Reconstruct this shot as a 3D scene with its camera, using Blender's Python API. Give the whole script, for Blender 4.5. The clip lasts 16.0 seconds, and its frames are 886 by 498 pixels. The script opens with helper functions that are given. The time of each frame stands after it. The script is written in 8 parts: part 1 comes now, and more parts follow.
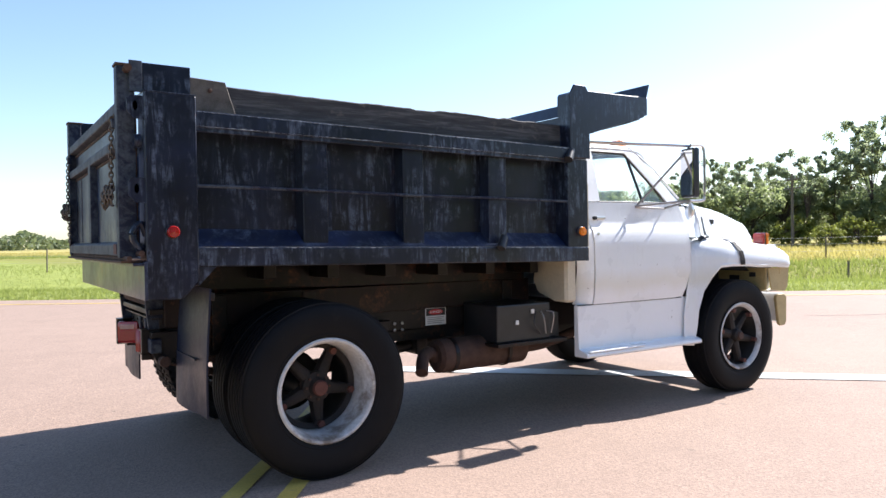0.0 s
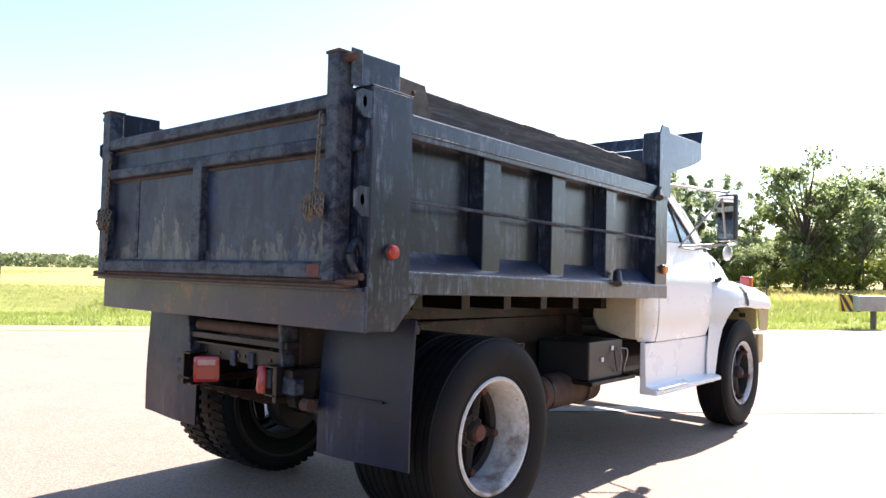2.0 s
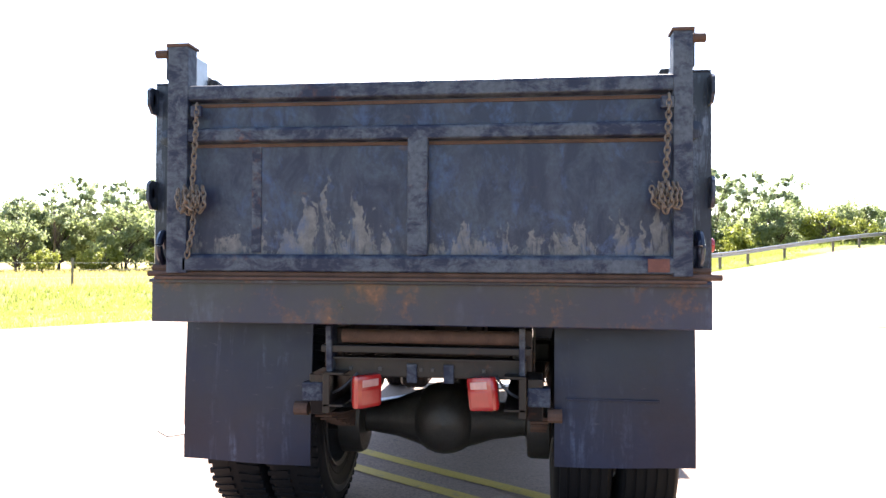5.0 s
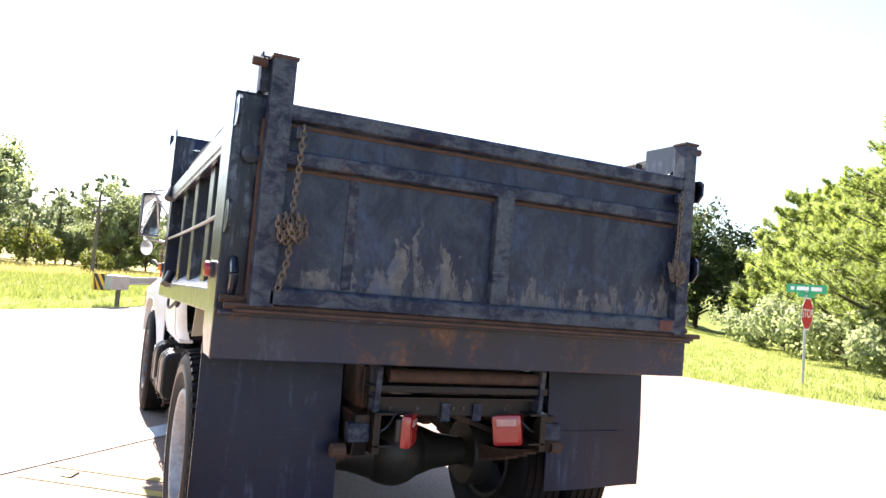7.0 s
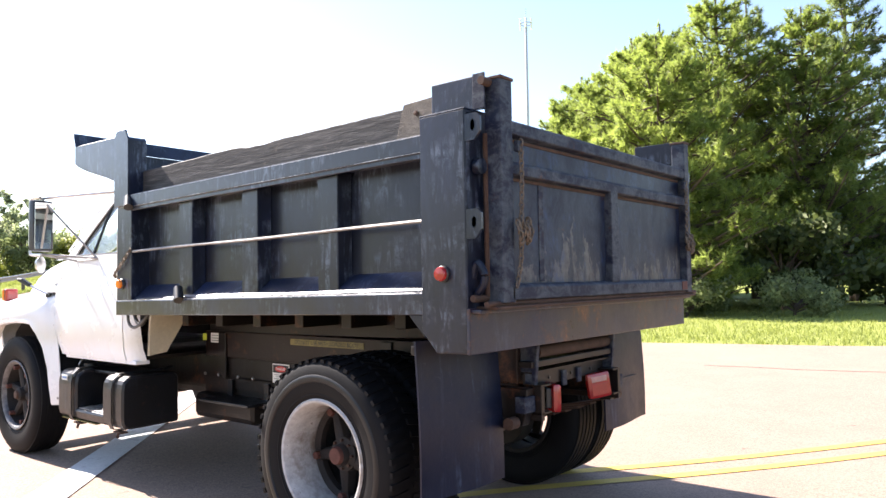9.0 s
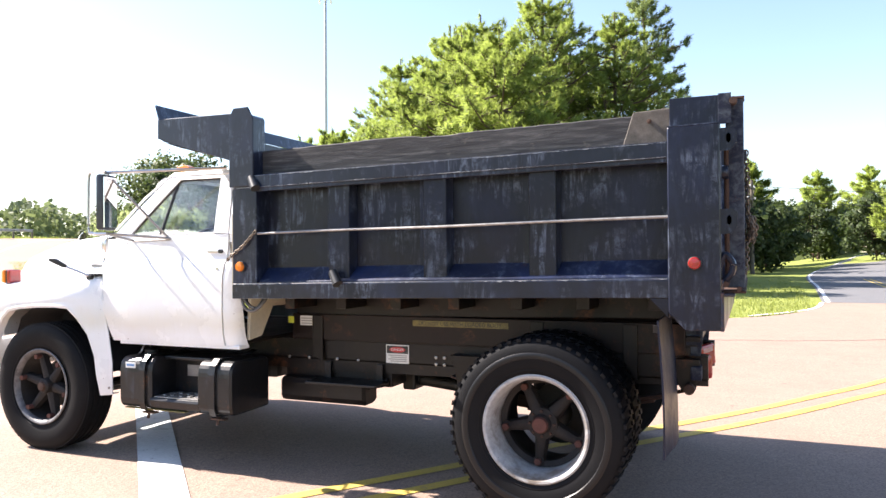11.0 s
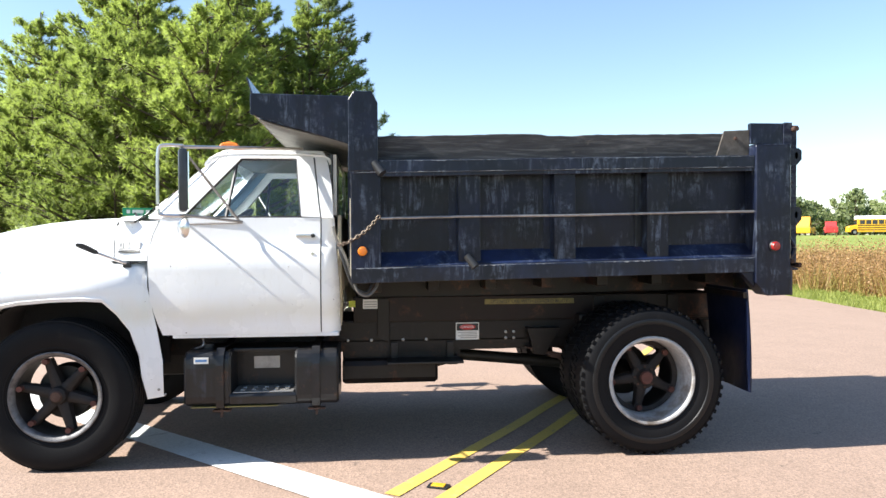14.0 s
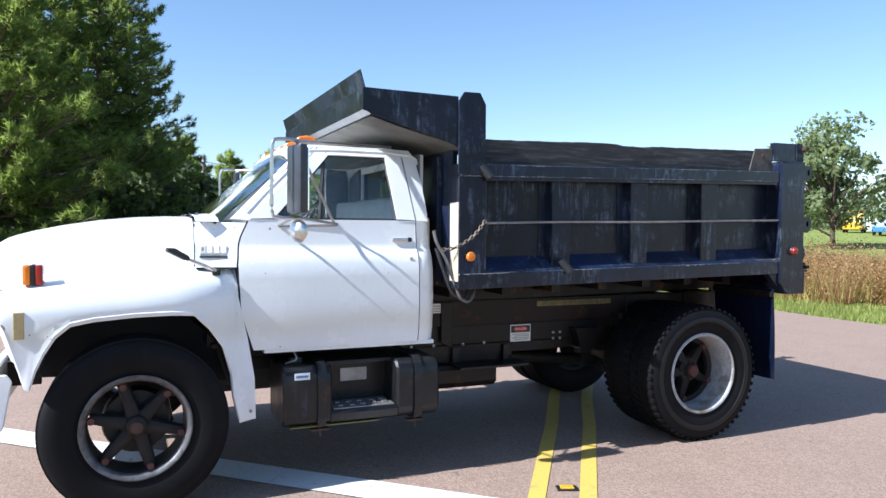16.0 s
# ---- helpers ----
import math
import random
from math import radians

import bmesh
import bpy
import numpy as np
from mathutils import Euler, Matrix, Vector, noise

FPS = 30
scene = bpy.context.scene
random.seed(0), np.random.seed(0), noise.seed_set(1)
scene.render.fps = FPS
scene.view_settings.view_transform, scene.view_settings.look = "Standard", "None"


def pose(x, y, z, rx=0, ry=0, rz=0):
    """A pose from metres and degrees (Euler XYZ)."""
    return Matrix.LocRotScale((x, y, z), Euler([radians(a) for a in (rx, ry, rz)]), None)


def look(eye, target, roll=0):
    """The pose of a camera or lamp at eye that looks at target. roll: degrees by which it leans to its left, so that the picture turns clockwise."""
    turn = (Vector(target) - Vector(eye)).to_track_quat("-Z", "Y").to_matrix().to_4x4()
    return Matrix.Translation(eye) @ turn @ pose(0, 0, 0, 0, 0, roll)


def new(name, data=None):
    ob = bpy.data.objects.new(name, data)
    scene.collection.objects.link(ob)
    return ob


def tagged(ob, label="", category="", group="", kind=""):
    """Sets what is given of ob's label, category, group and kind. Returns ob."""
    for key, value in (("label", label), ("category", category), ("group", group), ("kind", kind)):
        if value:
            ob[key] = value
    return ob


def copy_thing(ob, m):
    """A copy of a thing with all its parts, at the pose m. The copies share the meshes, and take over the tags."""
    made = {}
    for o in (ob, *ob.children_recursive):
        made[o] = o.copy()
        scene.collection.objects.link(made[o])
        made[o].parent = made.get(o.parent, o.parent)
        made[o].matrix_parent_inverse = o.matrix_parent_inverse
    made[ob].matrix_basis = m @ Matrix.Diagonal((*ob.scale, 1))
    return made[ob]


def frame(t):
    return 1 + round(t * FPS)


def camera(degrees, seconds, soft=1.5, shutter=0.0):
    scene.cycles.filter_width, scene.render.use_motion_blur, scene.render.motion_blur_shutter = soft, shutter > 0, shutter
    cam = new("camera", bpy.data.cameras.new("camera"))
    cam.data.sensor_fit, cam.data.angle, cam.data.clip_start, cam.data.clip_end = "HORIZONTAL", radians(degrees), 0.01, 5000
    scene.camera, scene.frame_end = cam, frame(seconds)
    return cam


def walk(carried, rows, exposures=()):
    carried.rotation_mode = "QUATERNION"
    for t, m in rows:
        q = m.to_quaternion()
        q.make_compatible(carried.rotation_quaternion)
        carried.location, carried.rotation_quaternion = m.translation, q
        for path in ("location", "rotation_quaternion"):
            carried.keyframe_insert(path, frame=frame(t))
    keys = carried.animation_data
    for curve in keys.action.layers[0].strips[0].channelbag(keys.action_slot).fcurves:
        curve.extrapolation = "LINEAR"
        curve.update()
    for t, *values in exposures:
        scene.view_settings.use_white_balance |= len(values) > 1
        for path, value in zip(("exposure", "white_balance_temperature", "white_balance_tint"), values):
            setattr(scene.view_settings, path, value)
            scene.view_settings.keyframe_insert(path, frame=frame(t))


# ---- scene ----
cam = camera(62.6, 16.0)
PATH = [
    (0, (-1.651, -4.831, 1.358), (-0.561, -3.155, 1.333), -0.9),
    (0.5, (-2.074, -4.475, 1.409), (-0.781, -2.95, 1.346), 0.2),
    (1, (-2.362, -4.079, 1.348), (-0.999, -2.616, 1.356), 1.2),
    (1.5, (-2.704, -3.702, 1.407), (-1.236, -2.343, 1.381), 3.3),
    (2, (-2.966, -3.276, 1.338), (-1.45, -1.974, 1.404), 1.4),
    (2.5, (-3.265, -2.836, 1.368), (-1.614, -1.708, 1.393), 2.3),
    (3, (-3.476, -2.375, 1.377), (-1.751, -1.364, 1.365), 1.4),
    (3.5, (-3.649, -1.889, 1.36), (-1.838, -1.04, 1.392), 1.8),
    (4, (-3.736, -1.396, 1.358), (-1.861, -0.701, 1.374), 1.6),
    (4.2, (-3.769, -1.204, 1.381), (-1.866, -0.59, 1.403), 1.7),
    (6.3, (-3.893, 0.841, 1.291), (-1.931, 0.466, 1.39), 1.8),
    (6.5, (-3.889, 1.06, 1.352), (-1.95, 0.592, 1.49), 3.5),
    (7, (-3.743, 1.539, 1.414), (-1.933, 0.694, 1.526), 5.0),
    (7.5, (-3.506, 2.046, 1.4), (-1.789, 1.035, 1.564), 2.2),
    (8, (-3.26, 2.543, 1.4), (-1.661, 1.347, 1.511), 2.2),
    (8.5, (-2.965, 2.988, 1.391), (-1.431, 1.709, 1.487), 1.4),
    (8.7, (-2.882, 3.199, 1.389), (-1.455, 1.801, 1.483), 0.4),
    (10.8, (-1.239, 4.732, 1.463), (-0.437, 2.9, 1.496), -0.7),
    (11, (-1.069, 4.881, 1.465), (-0.292, 3.038, 1.482), -0.4),
    (11.5, (-0.555, 5.112, 1.446), (0.222, 3.269, 1.44), -1.6),
    (12, (-0.16, 5.387, 1.425), (0.411, 3.471, 1.458), 1.2),
    (12.5, (0.353, 5.528, 1.453), (0.753, 3.568, 1.473), 0.9),
    (13, (0.841, 5.685, 1.42), (0.912, 3.687, 1.451), 0.8),
    (13.5, (1.325, 5.706, 1.475), (1.337, 3.706, 1.464), -0.4),
    (14, (1.834, 5.755, 1.489), (1.643, 3.764, 1.456), -0.3),
    (14.5, (2.34, 5.65, 1.508), (2.009, 3.679, 1.436), 0.3),
    (15, (2.921, 5.554, 1.491), (2.483, 3.604, 1.412), 3.1),
    (15.5, (3.386, 5.381, 1.55), (2.832, 3.46, 1.504), 1.4),
    (16, (3.836, 5.189, 1.584), (3.043, 3.354, 1.523), 0.4),
]
DROP = 0.04     # the paving lies this far above the height the path was laid out from
EXPOSURES = [(0.0, 1.4, 6150, 13.0), (1.5, 1.68, 6350, 14.0), (2.5, 2.15, 6550, 15.0), (3.0, 2.28, 6580, 15.5), (3.5, 2.64, 6620, 16.0), (4.0, 2.85, 6650, 16.1), (6.5, 2.35, 6750, 16.7), (8.0, 2.08, 6700, 17.0), (11.0, 1.9, 6700, 16.0), (12.5, 1.65, 6500, 11.5), (14.5, 1.48, 6400, 8.2), (15.0, 1.4, 6400, 8.4), (16.0, 1.08, 5600, 9.0)]


def lower(p):
    return (p[0], p[1], p[2] - DROP)


walk(cam, [(t, look(lower(eye), lower(target), roll)) for t, eye, target, roll in PATH], EXPOSURES)

# ---------------------------------------------------------------- light
SUN_AZ, SUN_EL = 3.5, 41.5
world = bpy.data.worlds.new("sky")
scene.world = world
world.use_nodes = True
wn = world.node_tree
sky = wn.nodes.new("ShaderNodeTexSky")
sky.sky_type = "NISHITA"
sky.sun_disc = False
sky.sun_elevation = radians(SUN_EL)
sky.sun_rotation = radians(90 - SUN_AZ)
sky.air_density, sky.dust_density, sky.ozone_density = 1.0, 0.5, 1.4
bg = wn.nodes["Background"]
bg.inputs[1].default_value = 0.088
wn.links.new(sky.outputs[0], bg.inputs[0])
sun = new("sun", bpy.data.lights.new("sun", "SUN"))
sun.data.energy, sun.data.angle, sun.data.color = 5.0, radians(0.53), (1.0, 0.95, 0.87)
sun.matrix_world = look((60 * math.cos(radians(SUN_EL)) * math.cos(radians(SUN_AZ)),
                         60 * math.cos(radians(SUN_EL)) * math.sin(radians(SUN_AZ)),
                         60 * math.sin(radians(SUN_EL))), (0, 0, 0))

# ---------------------------------------------------------------- materials


class Mat:
    """A small wrapper that wires up one Principled material."""

    def __init__(self, name):
        self.m = bpy.data.materials.new(name)
        self.m.use_nodes = True
        self.t = self.m.node_tree
        self.b = self.t.nodes["Principled BSDF"]
        self.obj = None

    def link(self, a, b):
        self.t.links.new(a, b)

    def coords(self, scale=(1, 1, 1)):
        tc = self.t.nodes.new("ShaderNodeTexCoord")
        mp = self.t.nodes.new("ShaderNodeMapping")
        mp.inputs["Scale"].default_value = scale
        self.link(tc.outputs["Object"], mp.inputs["Vector"])
        return mp.outputs[0]

    def world(self, scale=(1, 1, 1)):
        g = self.t.nodes.new("ShaderNodeNewGeometry")
        mp = self.t.nodes.new("ShaderNodeMapping")
        mp.inputs["Scale"].default_value = scale
        self.link(g.outputs["Position"], mp.inputs["Vector"])
        return mp.outputs[0]

    def noise(self, vec, scale, detail=4, rough=0.6, dist=0.0):
        nd = self.t.nodes.new("ShaderNodeTexNoise")
        nd.inputs["Scale"].default_value = scale
        nd.inputs["Detail"].default_value = detail
        nd.inputs["Roughness"].default_value = rough
        nd.inputs["Distortion"].default_value = dist
        self.link(vec, nd.inputs["Vector"])
        return nd.outputs["Fac"]

    def voronoi(self, vec, scale, feature="F1"):
        nd = self.t.nodes.new("ShaderNodeTexVoronoi")
        nd.feature = feature
        nd.inputs["Scale"].default_value = scale
        self.link(vec, nd.inputs["Vector"])
        return nd

    def ramp(self, fac, stops):
        nd = self.t.nodes.new("ShaderNodeValToRGB")
        el = nd.color_ramp.elements
        while len(el) < len(stops):
            el.new(0.5)
        for e, (p, c) in zip(el, stops):
            e.position = p
            e.color = (*c, 1) if len(c) == 3 else c
        self.link(fac, nd.inputs[0])
        return nd.outputs[0]

    def mask(self, fac, lo, hi):
        nd = self.t.nodes.new("ShaderNodeMapRange")
        nd.inputs[1].default_value, nd.inputs[2].default_value = lo, hi
        self.link(fac, nd.inputs[0])
        return nd.outputs[0]

    def math(self, op, a, b):
        nd = self.t.nodes.new("ShaderNodeMath")
        nd.operation = op
        for i, v in enumerate((a, b)):
            if isinstance(v, (int, float)):
                nd.inputs[i].default_value = v
            else:
                self.link(v, nd.inputs[i])
        return nd.outputs[0]

    def mix(self, fac, a, b, blend="MIX"):
        nd = self.t.nodes.new("ShaderNodeMix")
        nd.data_type, nd.blend_type = "RGBA", blend
        for sock, v in ((nd.inputs[0], fac), (nd.inputs[6], a), (nd.inputs[7], b)):
            if isinstance(v, (int, float)):
                sock.default_value = v
            elif isinstance(v, tuple):
                sock.default_value = (*v, 1)
            else:
                self.link(v, sock)
        return nd.outputs[2]

    def color(self, v):
        if isinstance(v, tuple):
            self.b.inputs["Base Color"].default_value = (*v, 1)
        else:
            self.link(v, self.b.inputs["Base Color"])
        return self

    def rough(self, v, metal=None, spec=None):
        if isinstance(v, (int, float)):
            self.b.inputs["Roughness"].default_value = v
        else:
            self.link(v, self.b.inputs["Roughness"])
        if metal is not None:
            self.b.inputs["Metallic"].default_value = metal
        if spec is not None:
            self.b.inputs["Specular IOR Level"].default_value = spec
        return self

    def bump(self, fac, strength=0.3, dist=0.01):
        nd = self.t.nodes.new("ShaderNodeBump")
        nd.inputs["Strength"].default_value = strength
        nd.inputs["Distance"].default_value = dist
        self.link(fac, nd.inputs["Height"])
        self.link(nd.outputs[0], self.b.inputs["Normal"])
        return self


def plain(name, col, rough=0.5, metal=0.0, vary=0.25, scale=6.0, bump=0.15):
    """Paint, metal or rubber with two scales of mottling."""
    k = Mat(name)
    v = k.coords()
    big, fine = k.noise(v, scale, 5), k.noise(v, scale * 14, 3)
    both = k.mix(0.35, big, fine)
    dark = tuple(c * (1 - vary) for c in col)
    lite = tuple(min(1, c * (1 + vary) + 0.004) for c in col)
    k.color(k.ramp(both, [(0.3, dark), (0.7, lite)]))
    k.rough(rough, metal)
    k.bump(fine, bump, 0.004)
    return k.m


def black_steel(name, rust=0.0, dust=0.5, base=(0.0026, 0.0052, 0.0195), gloss=0.36, coat=0.28, film_col=(0.017, 0.023, 0.042), run_col=(0.080, 0.108, 0.170)):
    """Old black paint on steel: patches worn chalky with runs below them, scuffs, and rust that creeps from the edges."""
    k = Mat(name)
    v = k.coords()
    runs = k.noise(k.coords((7, 7, 0.7)), 1.7, 6, 0.7, 0.5)
    blot = k.noise(v, 2.6, 6, 0.62)
    area = k.mask(k.noise(k.coords((1.3, 1.3, 1.1)), 2.1, 4, 0.6), 0.44, 0.62)
    fine = k.noise(v, 42, 4)
    grit = k.noise(v, 13, 6, 0.72)
    col = k.ramp(blot, [(0.3, base), (0.62, tuple(c * 1.6 for c in base)), (0.8, tuple(c * 2.4 + 0.003 for c in base))])
    streak = k.math("MULTIPLY", k.mask(runs, 0.52, 0.66), k.mask(grit, 0.42, 0.60))
    streak = k.math("MULTIPLY", streak, area)
    film = k.mask(k.noise(k.coords((0.9, 0.9, 0.6)), 3.3, 7, 0.7, 0.4), 0.42, 0.70)
    col = k.mix(k.math("MULTIPLY", film, 0.45 * dust), col, film_col)
    col = k.mix(k.math("MULTIPLY", streak, dust), col, run_col)
    scuff = k.mask(k.noise(k.coords((1.5, 1.5, 5)), 7, 6, 0.7), 0.64, 0.74)
    col = k.mix(k.math("MULTIPLY", scuff, 0.4 * dust), col, (0.11, 0.115, 0.13))
    if rust:
        rn = k.math("ADD", k.math("MULTIPLY", k.noise(v, 3.1, 7, 0.72), 0.65), k.math("MULTIPLY", grit, 0.35))
        rust_col = k.ramp(fine, [(0.3, (0.040, 0.017, 0.010)), (0.55, (0.10, 0.038, 0.018)), (0.75, (0.21, 0.080, 0.030))])
        col = k.mix(k.math("MULTIPLY", k.mask(rn, 0.585 - 0.11 * rust, 0.66 - 0.10 * rust), min(1, 0.5 + 0.5 * rust)), col, rust_col)
    k.color(col)
    k.rough(k.ramp(k.mix(0.4, blot, grit), [(0.3, (0.24,) * 3), (0.7, (0.60,) * 3)]), spec=gloss)
    k.b.inputs["Coat Weight"].default_value = coat if gloss > 0.35 else 0.0
    k.b.inputs["Coat Roughness"].default_value = 0.16
    k.bump(k.mix(0.5, fine, grit), 0.25, 0.006)
    return k.m




def bed_paint(name, base, chalk, brown, seed, gloss):
    """Navy black bed paint: clouded and chalky, with soft pale runs, a brown cast where loads have rubbed, and small chips."""
    k = Mat(name)

    def at(sx, sy, sz):
        mp = k.coords((sx, sy, sz))
        mp.node.inputs["Location"].default_value = (seed, seed * 1.7, seed * 0.6)
        return mp
    cloud = k.noise(at(1, 1, 0.7), 2.6, 7, 0.66, 0.5)
    grit = k.noise(at(1, 1, 1), 15, 6, 0.74)
    fine = k.noise(at(1, 1, 1), 60, 3)
    runs = k.noise(at(5, 5, 0.8), 2.2, 6, 0.68, 0.9)
    thin = k.noise(at(11, 11, 1.5), 2.4, 6, 0.70, 0.8)
    area = k.mask(k.noise(at(1.2, 1.2, 1.7), 2.3, 5, 0.60, 0.4), 0.44, 0.58)
    wide = k.mask(k.noise(at(1.0, 1.0, 0.8), 1.7, 5, 0.62, 0.6), 0.46, 0.66)
    col = k.ramp(cloud, [(0.32, tuple(c * 0.7 for c in base)), (0.50, tuple(c * 1.4 for c in base)), (0.70, tuple(c * 3.2 + 0.001 for c in base))])
    col = k.mix(k.math("MULTIPLY", k.mask(k.noise(at(0.8, 0.8, 0.9), 2.0, 5, 0.6), 0.50, 0.66), brown), col, (0.0115, 0.0080, 0.0085))
    film = k.math("MULTIPLY", k.mask(runs, 0.46, 0.68), wide)
    col = k.mix(k.math("MULTIPLY", film, 0.5 * chalk), col, (0.022, 0.033, 0.062))
    drip = k.math("MULTIPLY", k.math("MULTIPLY", k.mask(thin, 0.47, 0.60), k.mask(grit, 0.41, 0.56)), area)
    col = k.mix(k.math("MULTIPLY", drip, 0.8 * chalk), col, (0.105, 0.130, 0.180))
    chip = k.mask(k.noise(at(2.5, 2.5, 1.6), 6.5, 7, 0.74), 0.69, 0.73)
    col = k.mix(k.math("MULTIPLY", chip, 0.6), col, (0.17, 0.175, 0.18))
    rust = k.mask(k.noise(at(1, 1, 1), 4.3, 7, 0.75), 0.66, 0.73)
    col = k.mix(k.math("MULTIPLY", rust, 0.7), col, (0.085, 0.034, 0.017))
    k.color(col)
    k.rough(k.ramp(k.mix(0.5, cloud, grit), [(0.3, (0.26,) * 3), (0.7, (0.50,) * 3)]), spec=gloss)
    lw = k.t.nodes.new("ShaderNodeLayerWeight")
    lw.inputs["Blend"].default_value = 0.5
    graze = k.mask(lw.outputs["Facing"], 0.12, 0.55)
    k.link(graze, k.b.inputs["Coat Weight"])
    k.b.inputs["Coat Roughness"].default_value = 0.24
    k.bump(k.mix(0.4, grit, fine), 0.10, 0.005)
    return k.m


M_BED = bed_paint("black_bed_paint", (0.0021, 0.0038, 0.0120), 0.95, 0.25, 0.0, 0.32)
M_BEDPANEL = bed_paint("faded_bed_panel_paint", (0.0017, 0.0028, 0.0088), 0.85, 0.45, 3.3, 0.30)
M_BARE = plain("chipped_bare_steel", (0.36, 0.37, 0.39), 0.5, 0.5, 0.35, 30, 0.2)
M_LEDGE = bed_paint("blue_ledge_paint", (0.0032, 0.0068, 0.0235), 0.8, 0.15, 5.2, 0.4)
M_BEDEDGE = bed_paint("worn_rail_paint", (0.0034, 0.0060, 0.0150), 1.0, 0.35, 7.1, 0.36)


def tailgate_paint():
    """Dark blue-grey paint, smooth above, scraped to pale jagged runs where the load slides out."""
    k = Mat("scraped_tailgate_paint")
    v = k.coords()
    fine, blot = k.noise(v, 45, 4), k.noise(v, 2.3, 6, 0.62)
    worn = k.math("ADD", k.math("MULTIPLY", k.noise(k.coords((1, 1.3, 0.8)), 5.5, 8, 0.74, 0.5), 0.65), k.math("MULTIPLY", blot, 0.35))
    col = k.mix(k.mask(worn, 0.46, 0.58), (0.0046, 0.0076, 0.0250), k.ramp(fine, [(0.3, (0.0155, 0.0230, 0.0400)), (0.7, (0.031, 0.043, 0.064))]))
    sep = k.t.nodes.new("ShaderNodeSeparateXYZ")
    k.link(v, sep.inputs[0])
    sway = k.math("MULTIPLY", k.math("SUBTRACT", k.noise(v, 7, 3), 0.5), 0.16)
    flat = k.t.nodes.new("ShaderNodeCombineXYZ")
    k.link(k.math("ADD", sep.outputs[1], sway), flat.inputs[1])
    k.link(k.math("MULTIPLY", sep.outputs[2], 0.10), flat.inputs[2])
    tongue = k.noise(flat.outputs[0], 17, 3, 0.6)
    broad = k.noise(flat.outputs[0], 3.1, 2)
    teeth = k.noise(v, 24, 6, 0.72)
    rise = k.math("MULTIPLY", k.mask(tongue, 0.40, 0.72), k.mask(broad, 0.30, 0.62))
    over = k.math("SUBTRACT", k.math("ADD", k.math("MULTIPLY", rise, 0.33), 1.40), sep.outputs[2])
    cut = k.math("ADD", over, k.math("MULTIPLY", k.math("SUBTRACT", teeth, 0.5), 0.30))
    gone = k.mask(k.noise(k.coords((1, 5, 1.6)), 3.4, 6, 0.7, 0.6), 0.40, 0.52)
    amount = k.math("MULTIPLY", k.mask(cut, 0.0, 0.035), gone)
    col = k.mix(k.math("MULTIPLY", amount, 0.80), col, k.ramp(teeth, [(0.3, (0.055, 0.052, 0.052)), (0.7, (0.15, 0.142, 0.136))]))
    chalk = k.math("MULTIPLY", k.mask(k.noise(k.coords((1.6, 1.6, 1)), 4.2, 7, 0.72, 0.4), 0.50, 0.60), k.mask(teeth, 0.36, 0.58))
    col = k.mix(k.math("MULTIPLY", chalk, 0.65), col, (0.026, 0.052, 0.118))
    haze = k.mask(k.noise(k.coords((5, 6, 1.2)), 1.4, 5, 0.6), 0.5, 0.75)
    col = k.mix(k.math("MULTIPLY", haze, 0.3), col, (0.055, 0.064, 0.085))
    rn = k.noise(k.coords((2, 2, 5)), 2.9, 7, 0.7)
    col = k.mix(k.math("MULTIPLY", k.mask(rn, 0.63, 0.74), 0.7), col, k.ramp(fine, [(0.3, (0.04, 0.018, 0.012)), (0.7, (0.12, 0.05, 0.026))]))
    k.color(col)
    k.rough(k.ramp(blot, [(0.3, (0.36,) * 3), (0.75, (0.62,) * 3)]), spec=0.34)
    k.bump(k.mix(0.5, fine, cut), 0.25, 0.005)
    return k.m


M_GATE = tailgate_paint()


def dusty_rail():
    """Rolled rails: navy paint worn through to grey-tan dust, rust creeping in from the welds."""
    k = Mat("dusty_gate_rail")
    v = k.coords()
    grit, blot = k.noise(k.coords((1.4, 1, 1.6)), 8.5, 8, 0.74, 0.4), k.noise(v, 1.7, 5, 0.6)
    fine = k.noise(v, 55, 4)
    cut = k.math("ADD", k.math("MULTIPLY", grit, 0.7), k.math("MULTIPLY", blot, 0.3))
    col = k.mix(k.mask(cut, 0.45, 0.55), (0.0075, 0.0110, 0.0280), k.ramp(fine, [(0.3, (0.034, 0.042, 0.056)), (0.7, (0.068, 0.080, 0.099))]))
    rn = k.math("ADD", k.math("MULTIPLY", k.noise(v, 2.3, 6, 0.7), 0.7), k.math("MULTIPLY", k.noise(v, 21, 5, 0.7), 0.3))
    col = k.mix(k.math("MULTIPLY", k.mask(rn, 0.585, 0.66), 0.7), col, k.ramp(fine, [(0.3, (0.040, 0.018, 0.012)), (0.7, (0.13, 0.050, 0.024))]))
    k.color(col)
    k.rough(0.62, spec=0.3)
    k.bump(k.mix(0.5, fine, grit), 0.3, 0.005)
    return k.m


M_GATERAIL = dusty_rail()
M_PLATE = plain("rust_pitted_plate", (0.105, 0.091, 0.078), 0.75, 0.3, 0.55, 16, 0.5)
M_SILL = black_steel("rear_sill_paint", 0.50, 0.6, (0.0040, 0.0070, 0.0230))


